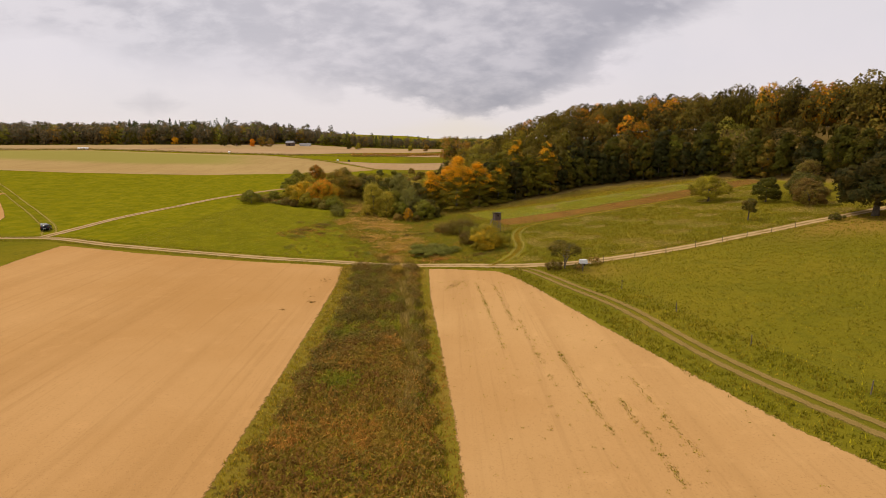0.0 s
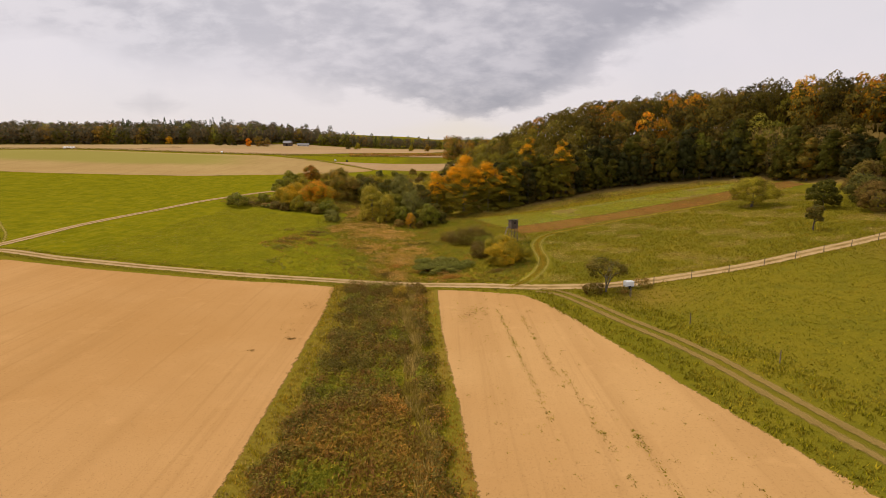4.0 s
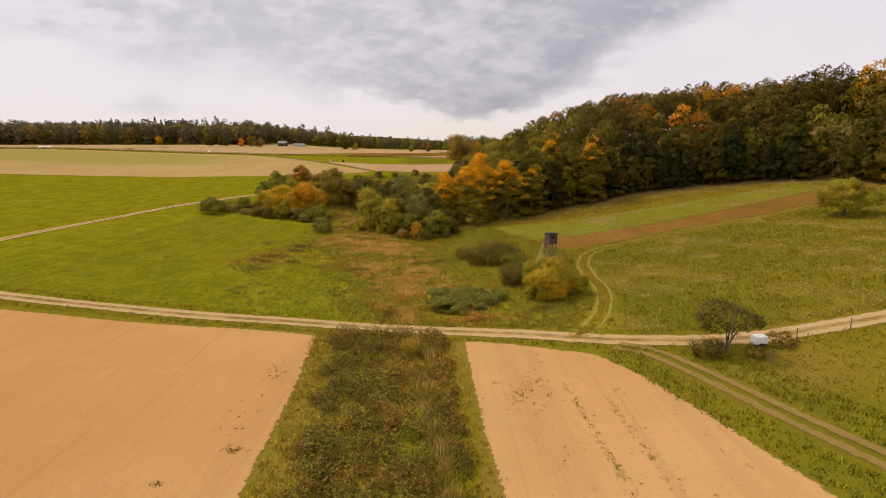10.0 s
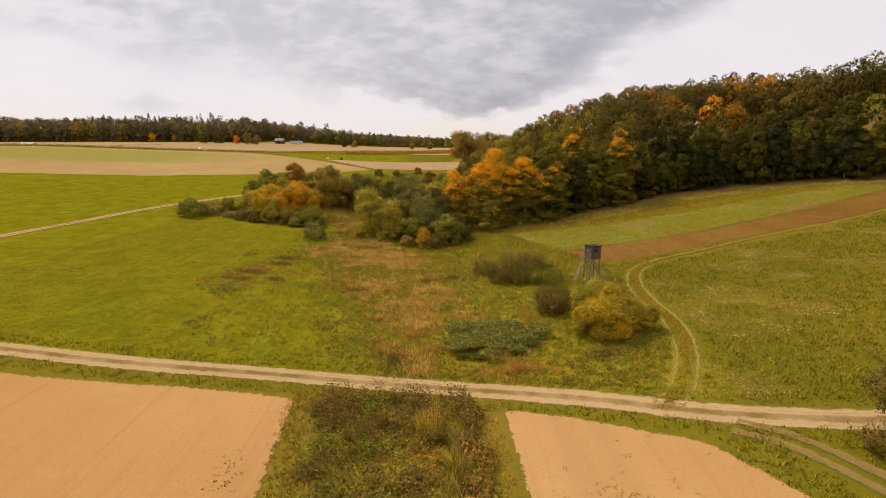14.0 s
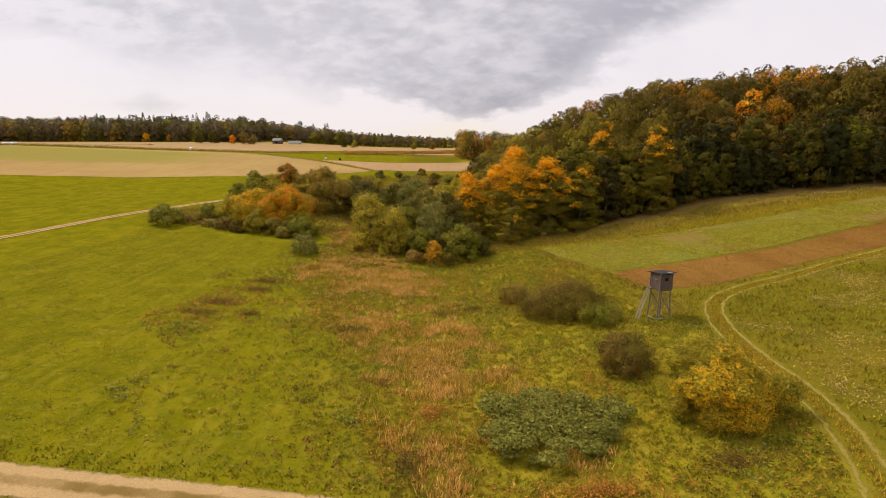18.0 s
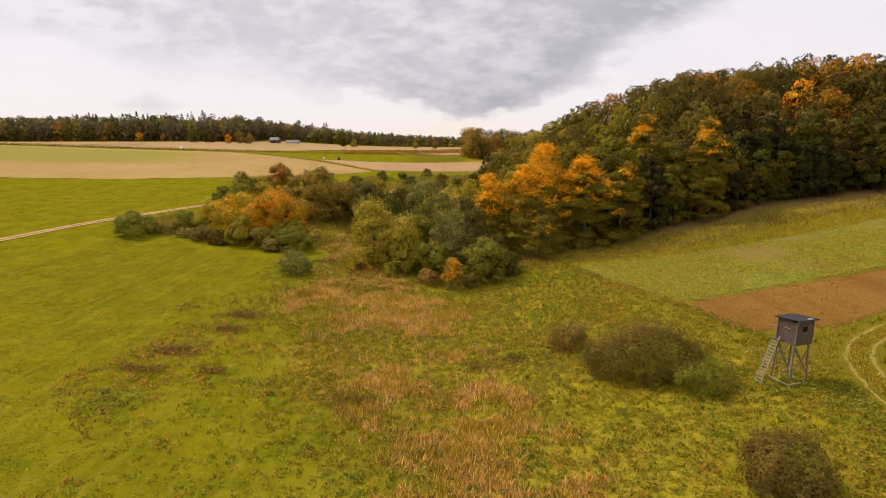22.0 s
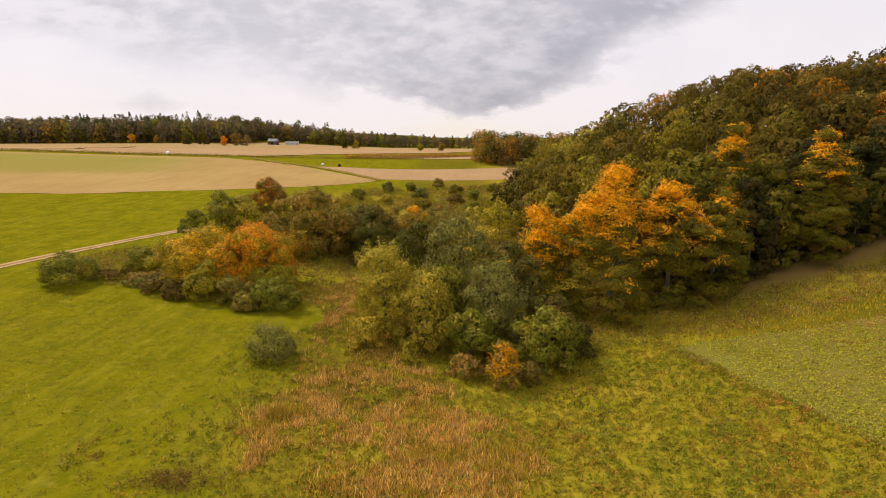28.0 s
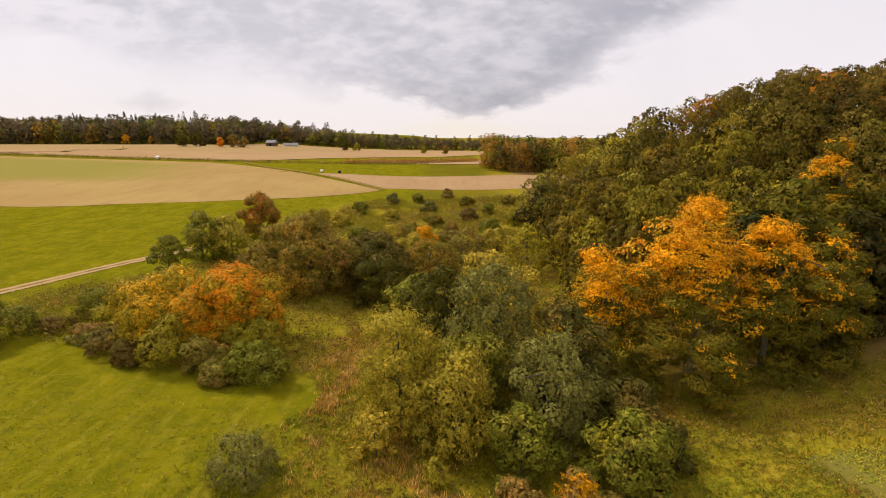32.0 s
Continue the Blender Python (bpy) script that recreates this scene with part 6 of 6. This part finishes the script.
# verges of the gravel track, short and tufted
x, y = scatter(rng, 52000, -110, 100, 92, 128, lambda x, y: (np.abs(np.abs(y - tline(x)) - 2.5) < 0.95))
k = rng.random(len(x)) < 0.55
stuff("verge_grass", *blades(rng, x[k], y[k], 0.12 + rng.random(k.sum()) * 0.25, 4, 0.16, 0.06), L_GRASS, "tufted olive grass along the gravel track", "grass")
stuff("verge_grass", *blades(rng, x[~k], y[~k], 0.10 + rng.random((~k).sum()) * 0.2, 4, 0.16, 0.06), L_FRESH, "fresh green grass along the gravel track", "grass")
LANE_X = curve_of((-30, 66), (0, 52), (24, 40), (37, 34.2), (50, 29.6), (70, 25.2), (82, 21), (95, 16.3))
x, y = scatter(rng, 26000, 8, 60, 12, 97, lambda x, y: ((x < LANE_X(y) - 1.7) & (x > LANE_X(y) - 5.2)) | ((x > LANE_X(y) + 1.7) & (x < LANE_X(y) + 6.5)))
stuff("verge_grass", *blades(rng, x, y, 0.15 + rng.random(len(x)) * 0.3, 5, 0.2, 0.06), L_FRESH, "rank green grass along the dirt lane", "grass")

RUT = spline([(9.5, 101.8), (12.7, 105.8), (15.7, 112), (17.6, 119), (18.2, 129), (19.6, 137), (22.5, 143.5), (28, 147.6), (36, 150.4), (46, 154.6), (57, 158.5), (66, 161.2), (84, 169), (104, 180)], 1.0)


def off_ruts(x, y, gap=1.5):
    far_off = np.full(len(x), 1e9)
    for px, py in RUT:
        far_off = np.minimum(far_off, (x - px) ** 2 + (y - py) ** 2)
    return far_off > gap * gap


k = rng.integers(0, len(RUT), 3000)
x, y = RUT[k, 0] + rng.normal(size=3000) * 0.28, RUT[k, 1] + rng.normal(size=3000) * 0.28
stuff("verge_grass", *blades(rng, x, y, 0.12 + rng.random(3000) * 0.2, 5, 0.16, 0.05), L_RANK, "tufted grass between the wheel ruts", "grass")
# the wet valley floor
VW = curve_of((108, -24), (125, -38), (150, -46), (170, -44), (190, -38), (200, -36))


def valley(x, y):
    return off_ruts(x, y) & (y > tline(x) + 2.2) & (x > VW(y) + 3 * np.sin(y * 0.3)) & (x < np.interp(y, [100, 135, 150, 185, 200], [14, 20, 18, 8, 3])) & ((y < 196) | (x < -28))


WET_W = curve_of((108, -11), (116, -14), (125, -15.5), (133.6, -18.6), (141.5, -23.0), (146.5, -24.5), (154, -26.3), (160.7, -31.6), (166.5, -35.0), (176, -34), (184, -33), (192, -35), (215, -37))
WET_E = curve_of((108, -3), (116, -1.5), (125, -2.5), (134, -4.5), (142, -7), (150, -10), (156, -10.5), (160, -10), (166, -11), (171, -14), (178, -19), (184, -23), (192, -27), (215, -29))
x, y = scatter(rng, 76000, -48, 18, 104, 214, valley)
n1, n2, n3 = vnoise(x, y, 7.0, 3), vnoise(x, y, 1.8, 9), vnoise(x, y, 5.0, 21)
off_w = x - WET_W(y) - 9 * (n1 - 0.5) - 4 * (n3 - 0.5)
band = np.minimum(off_w / 3.0, (WET_E(y) - x) / 5.0)
wet = smooth((np.clip(band, -1.0, 1.0) + 0.55 + 0.9 * (n2 - 0.5) + 0.8 * (n1 - 0.5)) / 1.3)
west_side = off_w < -2.5
sort = rng.random(len(x))
share = wet * (0.05 + 1.5 * smooth((n1 * 0.45 + n3 * 0.30 + n2 * 0.35 - 0.50) / 0.13))
reedy = (sort < 0.48 * share) & ~west_side
straw = ~reedy & (sort < 0.60 * share) & ~west_side
dock = ~reedy & ~straw & (sort < 0.84 * share + 0.06)
rest = ~reedy & ~straw & ~dock
green = rest & (0.5 * n3 + 0.5 * n2 > 0.51)
olive = rest & ~green
thin = np.clip(0.9 + off_w / 8, 0.18, 1.0)
for k, mat, r0, h0, h1, n, lab, nm in ((reedy, L_REED, 0.26, 0.5, 0.6, 14, "withered orange-brown reeds on the valley floor", "reeds"), (straw, L_STRAW, 0.20, 0.45, 0.5, 12, "pale straw coloured reeds on the valley floor", "reeds"),
                                       (dock & (rng.random(len(x)) < thin), L_DOCK, 0.18, 0.2, 0.35, 10, "rusty withered weeds on the valley floor", "weed_stand"), (green & (rng.random(len(x)) < thin), L_SEDGE, 0.24, 0.2, 0.35, 10, "dark green sedge on the valley floor", "tall_grass"),
                                       (olive & (rng.random(len(x)) < thin * 0.8), L_GRASS, 0.24, 0.16, 0.3, 9, "olive tussock grass on the valley floor", "tall_grass")):
    m = k.sum()
    if nm == "reeds":
        stuff(nm, *blades(rng, x[k], y[k], 0.6 * (h0 + h1 * rng.random(m)), n, r0, 0.055, 0.35), mat, lab, "reeds")
    else:
        stuff(nm, *clumps(rng, x[k], y[k], r0 * rng.uniform(0.6, 1.3, m), h0 + h1 * rng.random(m), n, 0.85, 3.0, 0.28, 0.5), mat, lab, "grass")
# dull low herbs in patches between reeds and meadow
x, y = scatter(rng, 15000, -46, 18, 106, 205, lambda x, y: valley(x, y) & (vnoise(x, y, 6.5, 44) + 0.05 * rng.normal(size=len(x)) > 0.60))
a = vnoise(x, y, 11.0, 46)
for lo, hi, mat, lab in ((-1, 0.48, L_STRIP, "dull grey-brown herbs in patches on the valley floor"), (0.48, 0.58, L_BRAMBLE, "blue-green low herbs in patches on the valley floor"), (0.58, 2, L_DOCK, "rusty low herbs in patches on the valley floor")):
    k = (a >= lo) & (a < hi)
    stuff("weed_stand", *clumps(rng, x[k], y[k], rng.uniform(0.2, 0.42, k.sum()), rng.uniform(0.2, 0.6, k.sum()), 12, 0.5, 1.4, 0.45, 0.6), mat, lab, "weeds")
# withered weed patches on the meadow beside the reeds
for cx, cy, rx, ry in ((-39.4, 148.8, 2.3, 1.2), (-41.6, 144.4, 1.2, 0.7), (-39.4, 144.2, 1.4, 0.7), (-36.7, 154.9, 2.4, 0.9), (-37.0, 159.9, 2.8, 1.2), (-34.4, 144.4, 1.6, 0.7), (-21.0, 140.2, 2.0, 1.4), (-10.2, 148.2, 1.2, 1.0), (-6.5, 150.0, 1.5, 1.1)):
    n = int(70 * rx * ry)
    wx, wy = cx + rng.normal(size=n) * rx * 0.55, cy + rng.normal(size=n) * ry * 0.55
    stuff("weed_stand", *herbs(rng, wx, wy, 0.2 + 0.45 * rng.random(n), 7, 0.16, 0.15), L_BROOM, "patch of withered brown weeds in the meadow", "weeds")
for cx, cy, rx, ry, mat, lab in ((-32.5, 169.5, 3.2, 1.2, L_REED, "pale pinkish reed bed below the bush"), (-3.4, 123.4, 3.4, 1.5, L_REED, "withered reeds behind the rose thicket"), (-11.6, 121, 2.6, 2.2, L_DOCK, "rusty dock weeds by the rose thicket"),
                                 (-1.0, 110.5, 7.0, 1.6, L_DOCK, "brown withered weeds beside the track"), (8.0, 112.6, 3.4, 1.4, L_BROOM, "brown withered weeds below the maple bush"), (-13.0, 114.0, 2.0, 3.0, L_BROOM, "dark withered weeds beside the rose thicket")):
    n = int(34 * rx * ry)
    r, t = np.abs(rng.normal(size=n)) * 0.62, rng.uniform(0, 2 * np.pi, n)
    r = r * (0.75 + 0.35 * np.sin(3 * t + cx))
    if mat == L_REED:
        stuff("reeds", *blades(rng, cx + rx * r * np.cos(t), cy + ry * r * np.sin(t), (0.8 + rng.random(n) * 0.5) * np.exp(-0.5 * r * r), 7, 0.25, 0.045, 0.3), mat, lab, "reeds")
    else:
        stuff("weed_stand", *herbs(rng, cx + 1.3 * rx * r * np.cos(t), cy + 1.3 * ry * r * np.sin(t), (0.3 + rng.random(n) * 0.6) * np.exp(-0.4 * r * r), 7, 0.2, 0.16), mat, lab, "weeds")

# brushwood under the hedge and thicket
x, y = scatter(rng, 13000, -84, 0, 192, 262, lambda x, y: (y > np.interp(x, [-84, -74, -62, -52, -40, -30, -22, -10, 0], [211, 207, 202, 199.5, 197, 205, 184, 180, 184])) & (y < np.interp(x, [-84, -70, -60, -40, 0], [222, 234, 262, 262, 262])))
a = blot(x, y, 0.2, 8)
stuff("brushwood", *herbs(rng, x[a < 0.5], y[a < 0.5], 0.6 + rng.random((a < 0.5).sum()) * 1.0, 7, 0.4, 0.32), L_NETTLE, "olive brown brushwood under the hedge trees", "brush")
stuff("brushwood", *herbs(rng, x[a >= 0.5], y[a >= 0.5], 0.5 + rng.random((a >= 0.5).sum()) * 0.8, 7, 0.4, 0.3), L_BROOM, "grey-brown brushwood under the hedge trees", "brush")
x, y = scatter(rng, 15000, -60, 6, 255, 335, lambda x, y: (y < np.interp(x, [-60, -45, 6], [285, 322, 338])) & (blot(x, y, 0.25, 6) > 0.40))
stuff("brushwood", *herbs(rng, x, y, 0.5 + rng.random(len(x)) * 0.9, 5, 0.5, 0.4), L_GRASS, "rough olive growth on the back slope", "brush")
x, y = scatter(rng, 1500, -60, 6, 232, 335, lambda x, y: (y < np.interp(x, [-60, -45, 6], [285, 322, 338])) & (vnoise(x, y, 14.0, 63) > 0.42))
k = rng.integers(0, 4, len(x))
for q, (mat, lab) in enumerate(((L_RUSSET, "reddish brown low scrub on the back slope"), (L_NETTLE, "olive low scrub on the back slope"), (L_SILVER, "grey-green low scrub on the back slope"), (L_WILLOW, "yellowish low scrub on the back slope"))):
    m = (k == q).sum()
    stuff("low_scrub", *clumps(rng, x[k == q], y[k == q], rng.uniform(0.8, 1.9, m), rng.uniform(0.8, 2.4, m), 70, 0.20, 0.8, 0.7, 0.5), mat, lab, "scrub")
# meadow tussocks, slope weeds, the band below the wood, the crop
x, y = scatter(rng, 24000, -78, -14, 111, 205, lambda x, y: ~valley(x, y) & (y > tline(x) + 3) & (y < np.interp(x, [-78, -60, -40, -34], [203, 196, 192, 186])))
stuff("meadow_grass", *blades(rng, x, y, 0.06 + rng.random(len(x)) * 0.13, 5, 0.2, 0.05, 1.1), L_FRESH, "short fresh green meadow grass", "grass")
x, y = scatter(rng, 2000, -60, -14, 115, 195, lambda x, y: (blot(x, y, 0.33, 5) > 0.70) & (y > tline(x) + 3))
stuff("meadow_grass", *herbs(rng, x, y, 0.12 + rng.random(len(x)) * 0.25, 5, 0.3, 0.18), L_NETTLE, "dull weed patches in the meadow", "weeds")
x, y = scatter(rng, 30000, 14, 100, 98, 182, lambda x, y: off_ruts(x, y) & (y > tline(x) + 2.5) & (y < np.interp(x, [14, 24, 40, 66, 100], [149, 149, 154.5, 162.5, 177])))
a = blot(x, y, 0.2, 9)
stuff("slope_grass", *blades(rng, x[a < 0.6], y[a < 0.6], 0.2 + rng.random((a < 0.6).sum()) * 0.3, 4, 0.25, 0.07, 0.4), L_GRASS, "rough olive grass on the slope", "grass")
stuff("slope_grass", *herbs(rng, x[a >= 0.6], y[a >= 0.6], 0.25 + rng.random((a >= 0.6).sum()) * 0.3, 5, 0.3, 0.2), L_STRAW, "pale withered weeds on the slope", "weeds")
x, y = scatter(rng, 26000, 20, 110, 30, 118, lambda x, y: (y < tline(x) - 3) & (x > LANE_X(np.minimum(y, 95)) + 7))
stuff("pasture_grass", *blades(rng, x, y, 0.10 + rng.random(len(x)) * 0.18, 4, 0.25, 0.07, 0.5), L_GRASS, "grazed olive pasture grass", "grass")
x, y = scatter(rng, 16000, -4, 108, 176, 218, lambda x, y: (y < wood_edge(x) - 4.0 + 1.5 * np.sin(x * 0.5)) & (y > wood_edge(x) - np.interp(x, [-4, 10, 30, 60, 100], [14, 15, 14, 13, 9])))
k = rng.random(len(x)) < np.interp(x, [14, 26], [0.95, 0.78])
stuff("wood_edge_weeds", *herbs(rng, x[k], y[k], 0.35 + rng.random(k.sum()) * 0.7, 5, 0.25, 0.26), L_NETTLE, "brownish tall weeds along the wood's foot", "weeds")
stuff("wood_edge_weeds", *blades(rng, x[~k], y[~k], 0.4 + rng.random((~k).sum()) * 0.6, 8, 0.3, 0.06), L_STRAW, "yellow withered grass along the wood's foot", "grass")
x, y = scatter(rng, 52000, 6, 104, 160, 204, lambda x, y: (y > np.interp(x, [6, 14.5, 25, 43, 65, 85, 106], [166, 162, 163.6, 167.2, 175.8, 185.8, 194])) & (y < np.interp(x, [6, 20, 40, 58, 75, 92, 106], [184, 184.6, 187.6, 192.6, 197.6, 201.6, 202])) & (x > np.interp(y, [160, 184], [14.5, 7.5])) & (vnoise(x, y, 9.0, 57) + rng.normal(size=len(x)) * 0.10 < 0.57))
stuff("catch_crop", *herbs(rng, x, y, 0.12 + rng.random(len(x)) * 0.18, 4, 0.28, 0.19, 0.8, 0.5), L_CROP, "leafy bright green catch crop plants", "crop")
x, y = scatter(rng, 9000, 6, 104, 180, 214, lambda x, y: (y > np.interp(x, [6, 20, 40, 58, 75, 92, 106], [184, 184.6, 187.6, 192.6, 197.6, 201.6, 202])) & (y < wood_edge(x) - 9) & (x > 7))
stuff("slope_grass", *blades(rng, x, y, 0.25 + rng.random(len(x)) * 0.4, 6, 0.3, 0.06, 0.4), L_RANK, "rank yellowish grass between crop and wood", "grass")
x, y = scatter(rng, 7000, 8, 104, 160, 204, lambda x, y: (y > np.interp(x, [6, 14.5, 25, 43, 65, 85, 106], [166, 162, 163.6, 167.2, 175.8, 185.8, 194])) & (y < np.interp(x, [6, 20, 40, 58, 75, 92, 106], [184, 184.6, 187.6, 192.6, 197.6, 201.6, 202])) & (x > np.interp(y, [160, 184], [14.5, 7.5])) & (vnoise(x, y, 7.0, 91) > 0.60))
stuff("stubble", *blades(rng, x, y, 0.15 + rng.random(len(x)) * 0.2, 5, 0.25, 0.06, 0.3), L_DOCK, "brown withered patches in the catch crop", "stubble")
x, y = scatter(rng, 14000, 13, 110, 149, 196, lambda x, y: (y > np.interp(x, [15, 18.5, 25, 40, 66, 90, 112], [152.5, 151, 150, 155.6, 163.6, 173.6, 184.6])) & (y < np.interp(x, [15, 25, 43, 65, 85, 100, 112], [161, 162.6, 166, 174.6, 184.6, 191.6, 194.6])))
a = vnoise(x, y, 6.0, 35) + rng.normal(size=len(x)) * 0.06
for lo, hi, mat, lab in ((-1, 0.46, L_DOCK, "rusty stubble and weeds on the slope strip"), (0.46, 0.60, L_RUSTGRASS, "brown withered growth on the slope strip"), (0.60, 2, L_GRASS, "yellow-green regrowth on the slope strip")):
    k = (a >= lo) & (a < hi)
    stuff("stubble", *herbs(rng, x[k], y[k], 0.08 + rng.random(k.sum()) * 0.16, 4, 0.4, 0.17, 0.6, 0.6), mat, lab, "stubble")
# dark ragged rim between crop and valley
x, y = scatter(rng, 5200, 6, 26, 146, 186, lambda x, y: np.abs(x - np.interp(y, [148, 161, 184], [18.2, 14.4, 6.8])) < 0.5)
stuff("wood_edge_weeds", *herbs(rng, x, y, 0.3 + rng.random(len(x)) * 0.5, 5, 0.3, 0.2), L_RUSTGRASS, "rusty dark weeds on the crop's rim", "weeds")
x, y = scatter(rng, 9000, 14, 100, 40, 176, lambda x, y: off_ruts(x, y, 2.0) & (np.abs(y - tline(x)) > 3) & (x > LANE_X(np.minimum(y, 95)) + 4) & (y < np.interp(x, [14, 24, 40, 66, 100], [134, 140, 150, 160, 172])) & (vnoise(x, y, 4.0, 71) > 0.56))
stuff("slope_grass", *clumps(rng, x, y, 0.16 + 0.14 * rng.random(len(x)), 0.12 + 0.2 * rng.random(len(x)), 6, 0.6, 1.2, 0.4), L_SEDGE, "darker green tufts on slope and pasture", "grass")
x, y = scatter(rng, 1800, -95, -16, 112, 200, lambda x, y: (y > tline(x) + 3) & (y < np.interp(x, [-95, -74, -60, -40, -34], [204, 203, 196, 192, 186])) & (x < WET_W(y)) & (vnoise(x, y, 5.0, 73) > 0.55))
stuff("meadow_grass", *clumps(rng, x, y, 0.14 + 0.12 * rng.random(len(x)), 0.06 + 0.10 * rng.random(len(x)), 6, 0.6, 1.0, 0.4), L_SEDGE, "darker green tufts in the meadow", "grass")
# hedge lines between the far fields
x = rng.uniform(-620, -30, 2600)
y = np.interp(x, [-620, -200, -122, -30], [411, 415, 420, 440]) + rng.normal(size=2600) * 1.2
stuff("far_hedge", *herbs(rng, x, y, 0.6 + rng.random(2600) * 1.0, 4, 0.6, 0.7), L_NETTLE, "low weedy hedge line between far fields", "hedge")
x = rng.uniform(-75, 0, 700)
y = np.interp(x, [-75, 0], [432, 470]) + rng.normal(size=700) * 1.5
stuff("far_hedge", *herbs(rng, x, y, 1.2 + rng.random(700) * 1.6, 5, 0.8, 0.8), L_DOCK, "rusty hedge between far fields", "hedge")

# weeds and clods on the bare soil
rows = []
for cx, y0, y1, n in ((5.7, 91, 60, 150), (8.6, 88, 66, 70), (13.4, 58, 40, 110), (16.6, 46, 33, 90), (10.4, 70, 48, 60), (19.0, 50, 36, 60)):
    yy = rng.uniform(y1, y0, n)
    rows.append((cx + (91 - yy) * 0.055 * (1 if cx < 9 else 0.9) - (91 - y0) * 0.05 + rng.normal(size=n) * 0.14, yy))
rows.append(scatter(rng, 420, -2, 28, 20, 102, lambda x, y: (x > SR(y) + 2.2) & (x < LANE_X(y) - 6.5)))
rows.append((rng.normal(2.0, 1.3, 70), rng.normal(90.5, 1.6, 70)))
x, y = np.concatenate([q[0] for q in rows]), np.concatenate([q[1] for q in rows])
stuff("field_weeds", *herbs(rng, x, y, 0.08 + rng.random(len(x)) * 0.12, 5, 0.12, 0.13), L_GRASS, "sprouting weeds in rows on bare soil", "weeds")
x, y = np.r_[rng.normal(-21.2, 0.4, 26), rng.normal(-25.0, 0.25, 16), rng.normal(-22.3, 0.5, 26), rng.normal(-23.0, 0.9, 14), rng.normal(1.5, 0.5, 16)], np.r_[rng.normal(81.5, 0.25, 26), rng.normal(77.2, 0.2, 16), rng.normal(95.4, 1.4, 26), rng.normal(85.5, 2.2, 14), rng.normal(89.8, 0.5, 16)]
stuff("soil_clods", *herbs(rng, x, y, 0.08 + rng.random(len(x)) * 0.1, 4, 0.1, 0.15), L_BROOM, "dark clods and debris on the soil", "clods")
x, y = scatter(rng, 24000, -84, 32, 26, 116, lambda x, y: ((x < SL(y) - 2.3) & (y < np.interp(x, [-90, -67, -47, -22], [117, 111.5, 108, 104.5]))) | ((x > SR(y) + 2.0) & (x < LANE_X(y) - 5.8) & (y < 100 - 0.5 * (x + 3))))
n = len(x)
s = (0.012 + 0.03 * rng.random(n) ** 3)[:, None]
c = np.stack([x, y, land(x, y) + 0.07], -1)
d = rng.normal(size=(n, 3, 3)) * 0.35 + np.array([[1, 0, 0], [-0.5, 0.87, 0], [-0.5, -0.87, 0]])
v = np.concatenate([c[:, None, :] + d * s[:, :, None], (c + np.array([0, 0, 1.0]) * s)[:, None, :]], 1).reshape(-1, 3)
q = np.arange(n)[:, None] * 4
f = np.concatenate([np.concatenate([q, q + 1, q + 3], 1), np.concatenate([q + 1, q + 2, q + 3], 1), np.concatenate([q + 2, q, q + 3], 1)])
CLOD = plain("clod_soil", (0.37, 0.235, 0.105), 0.95, 0.0, 0.3)
stuff("soil_clods", v, f, CLOD, "small dry clods on the harrowed soil", "clods")
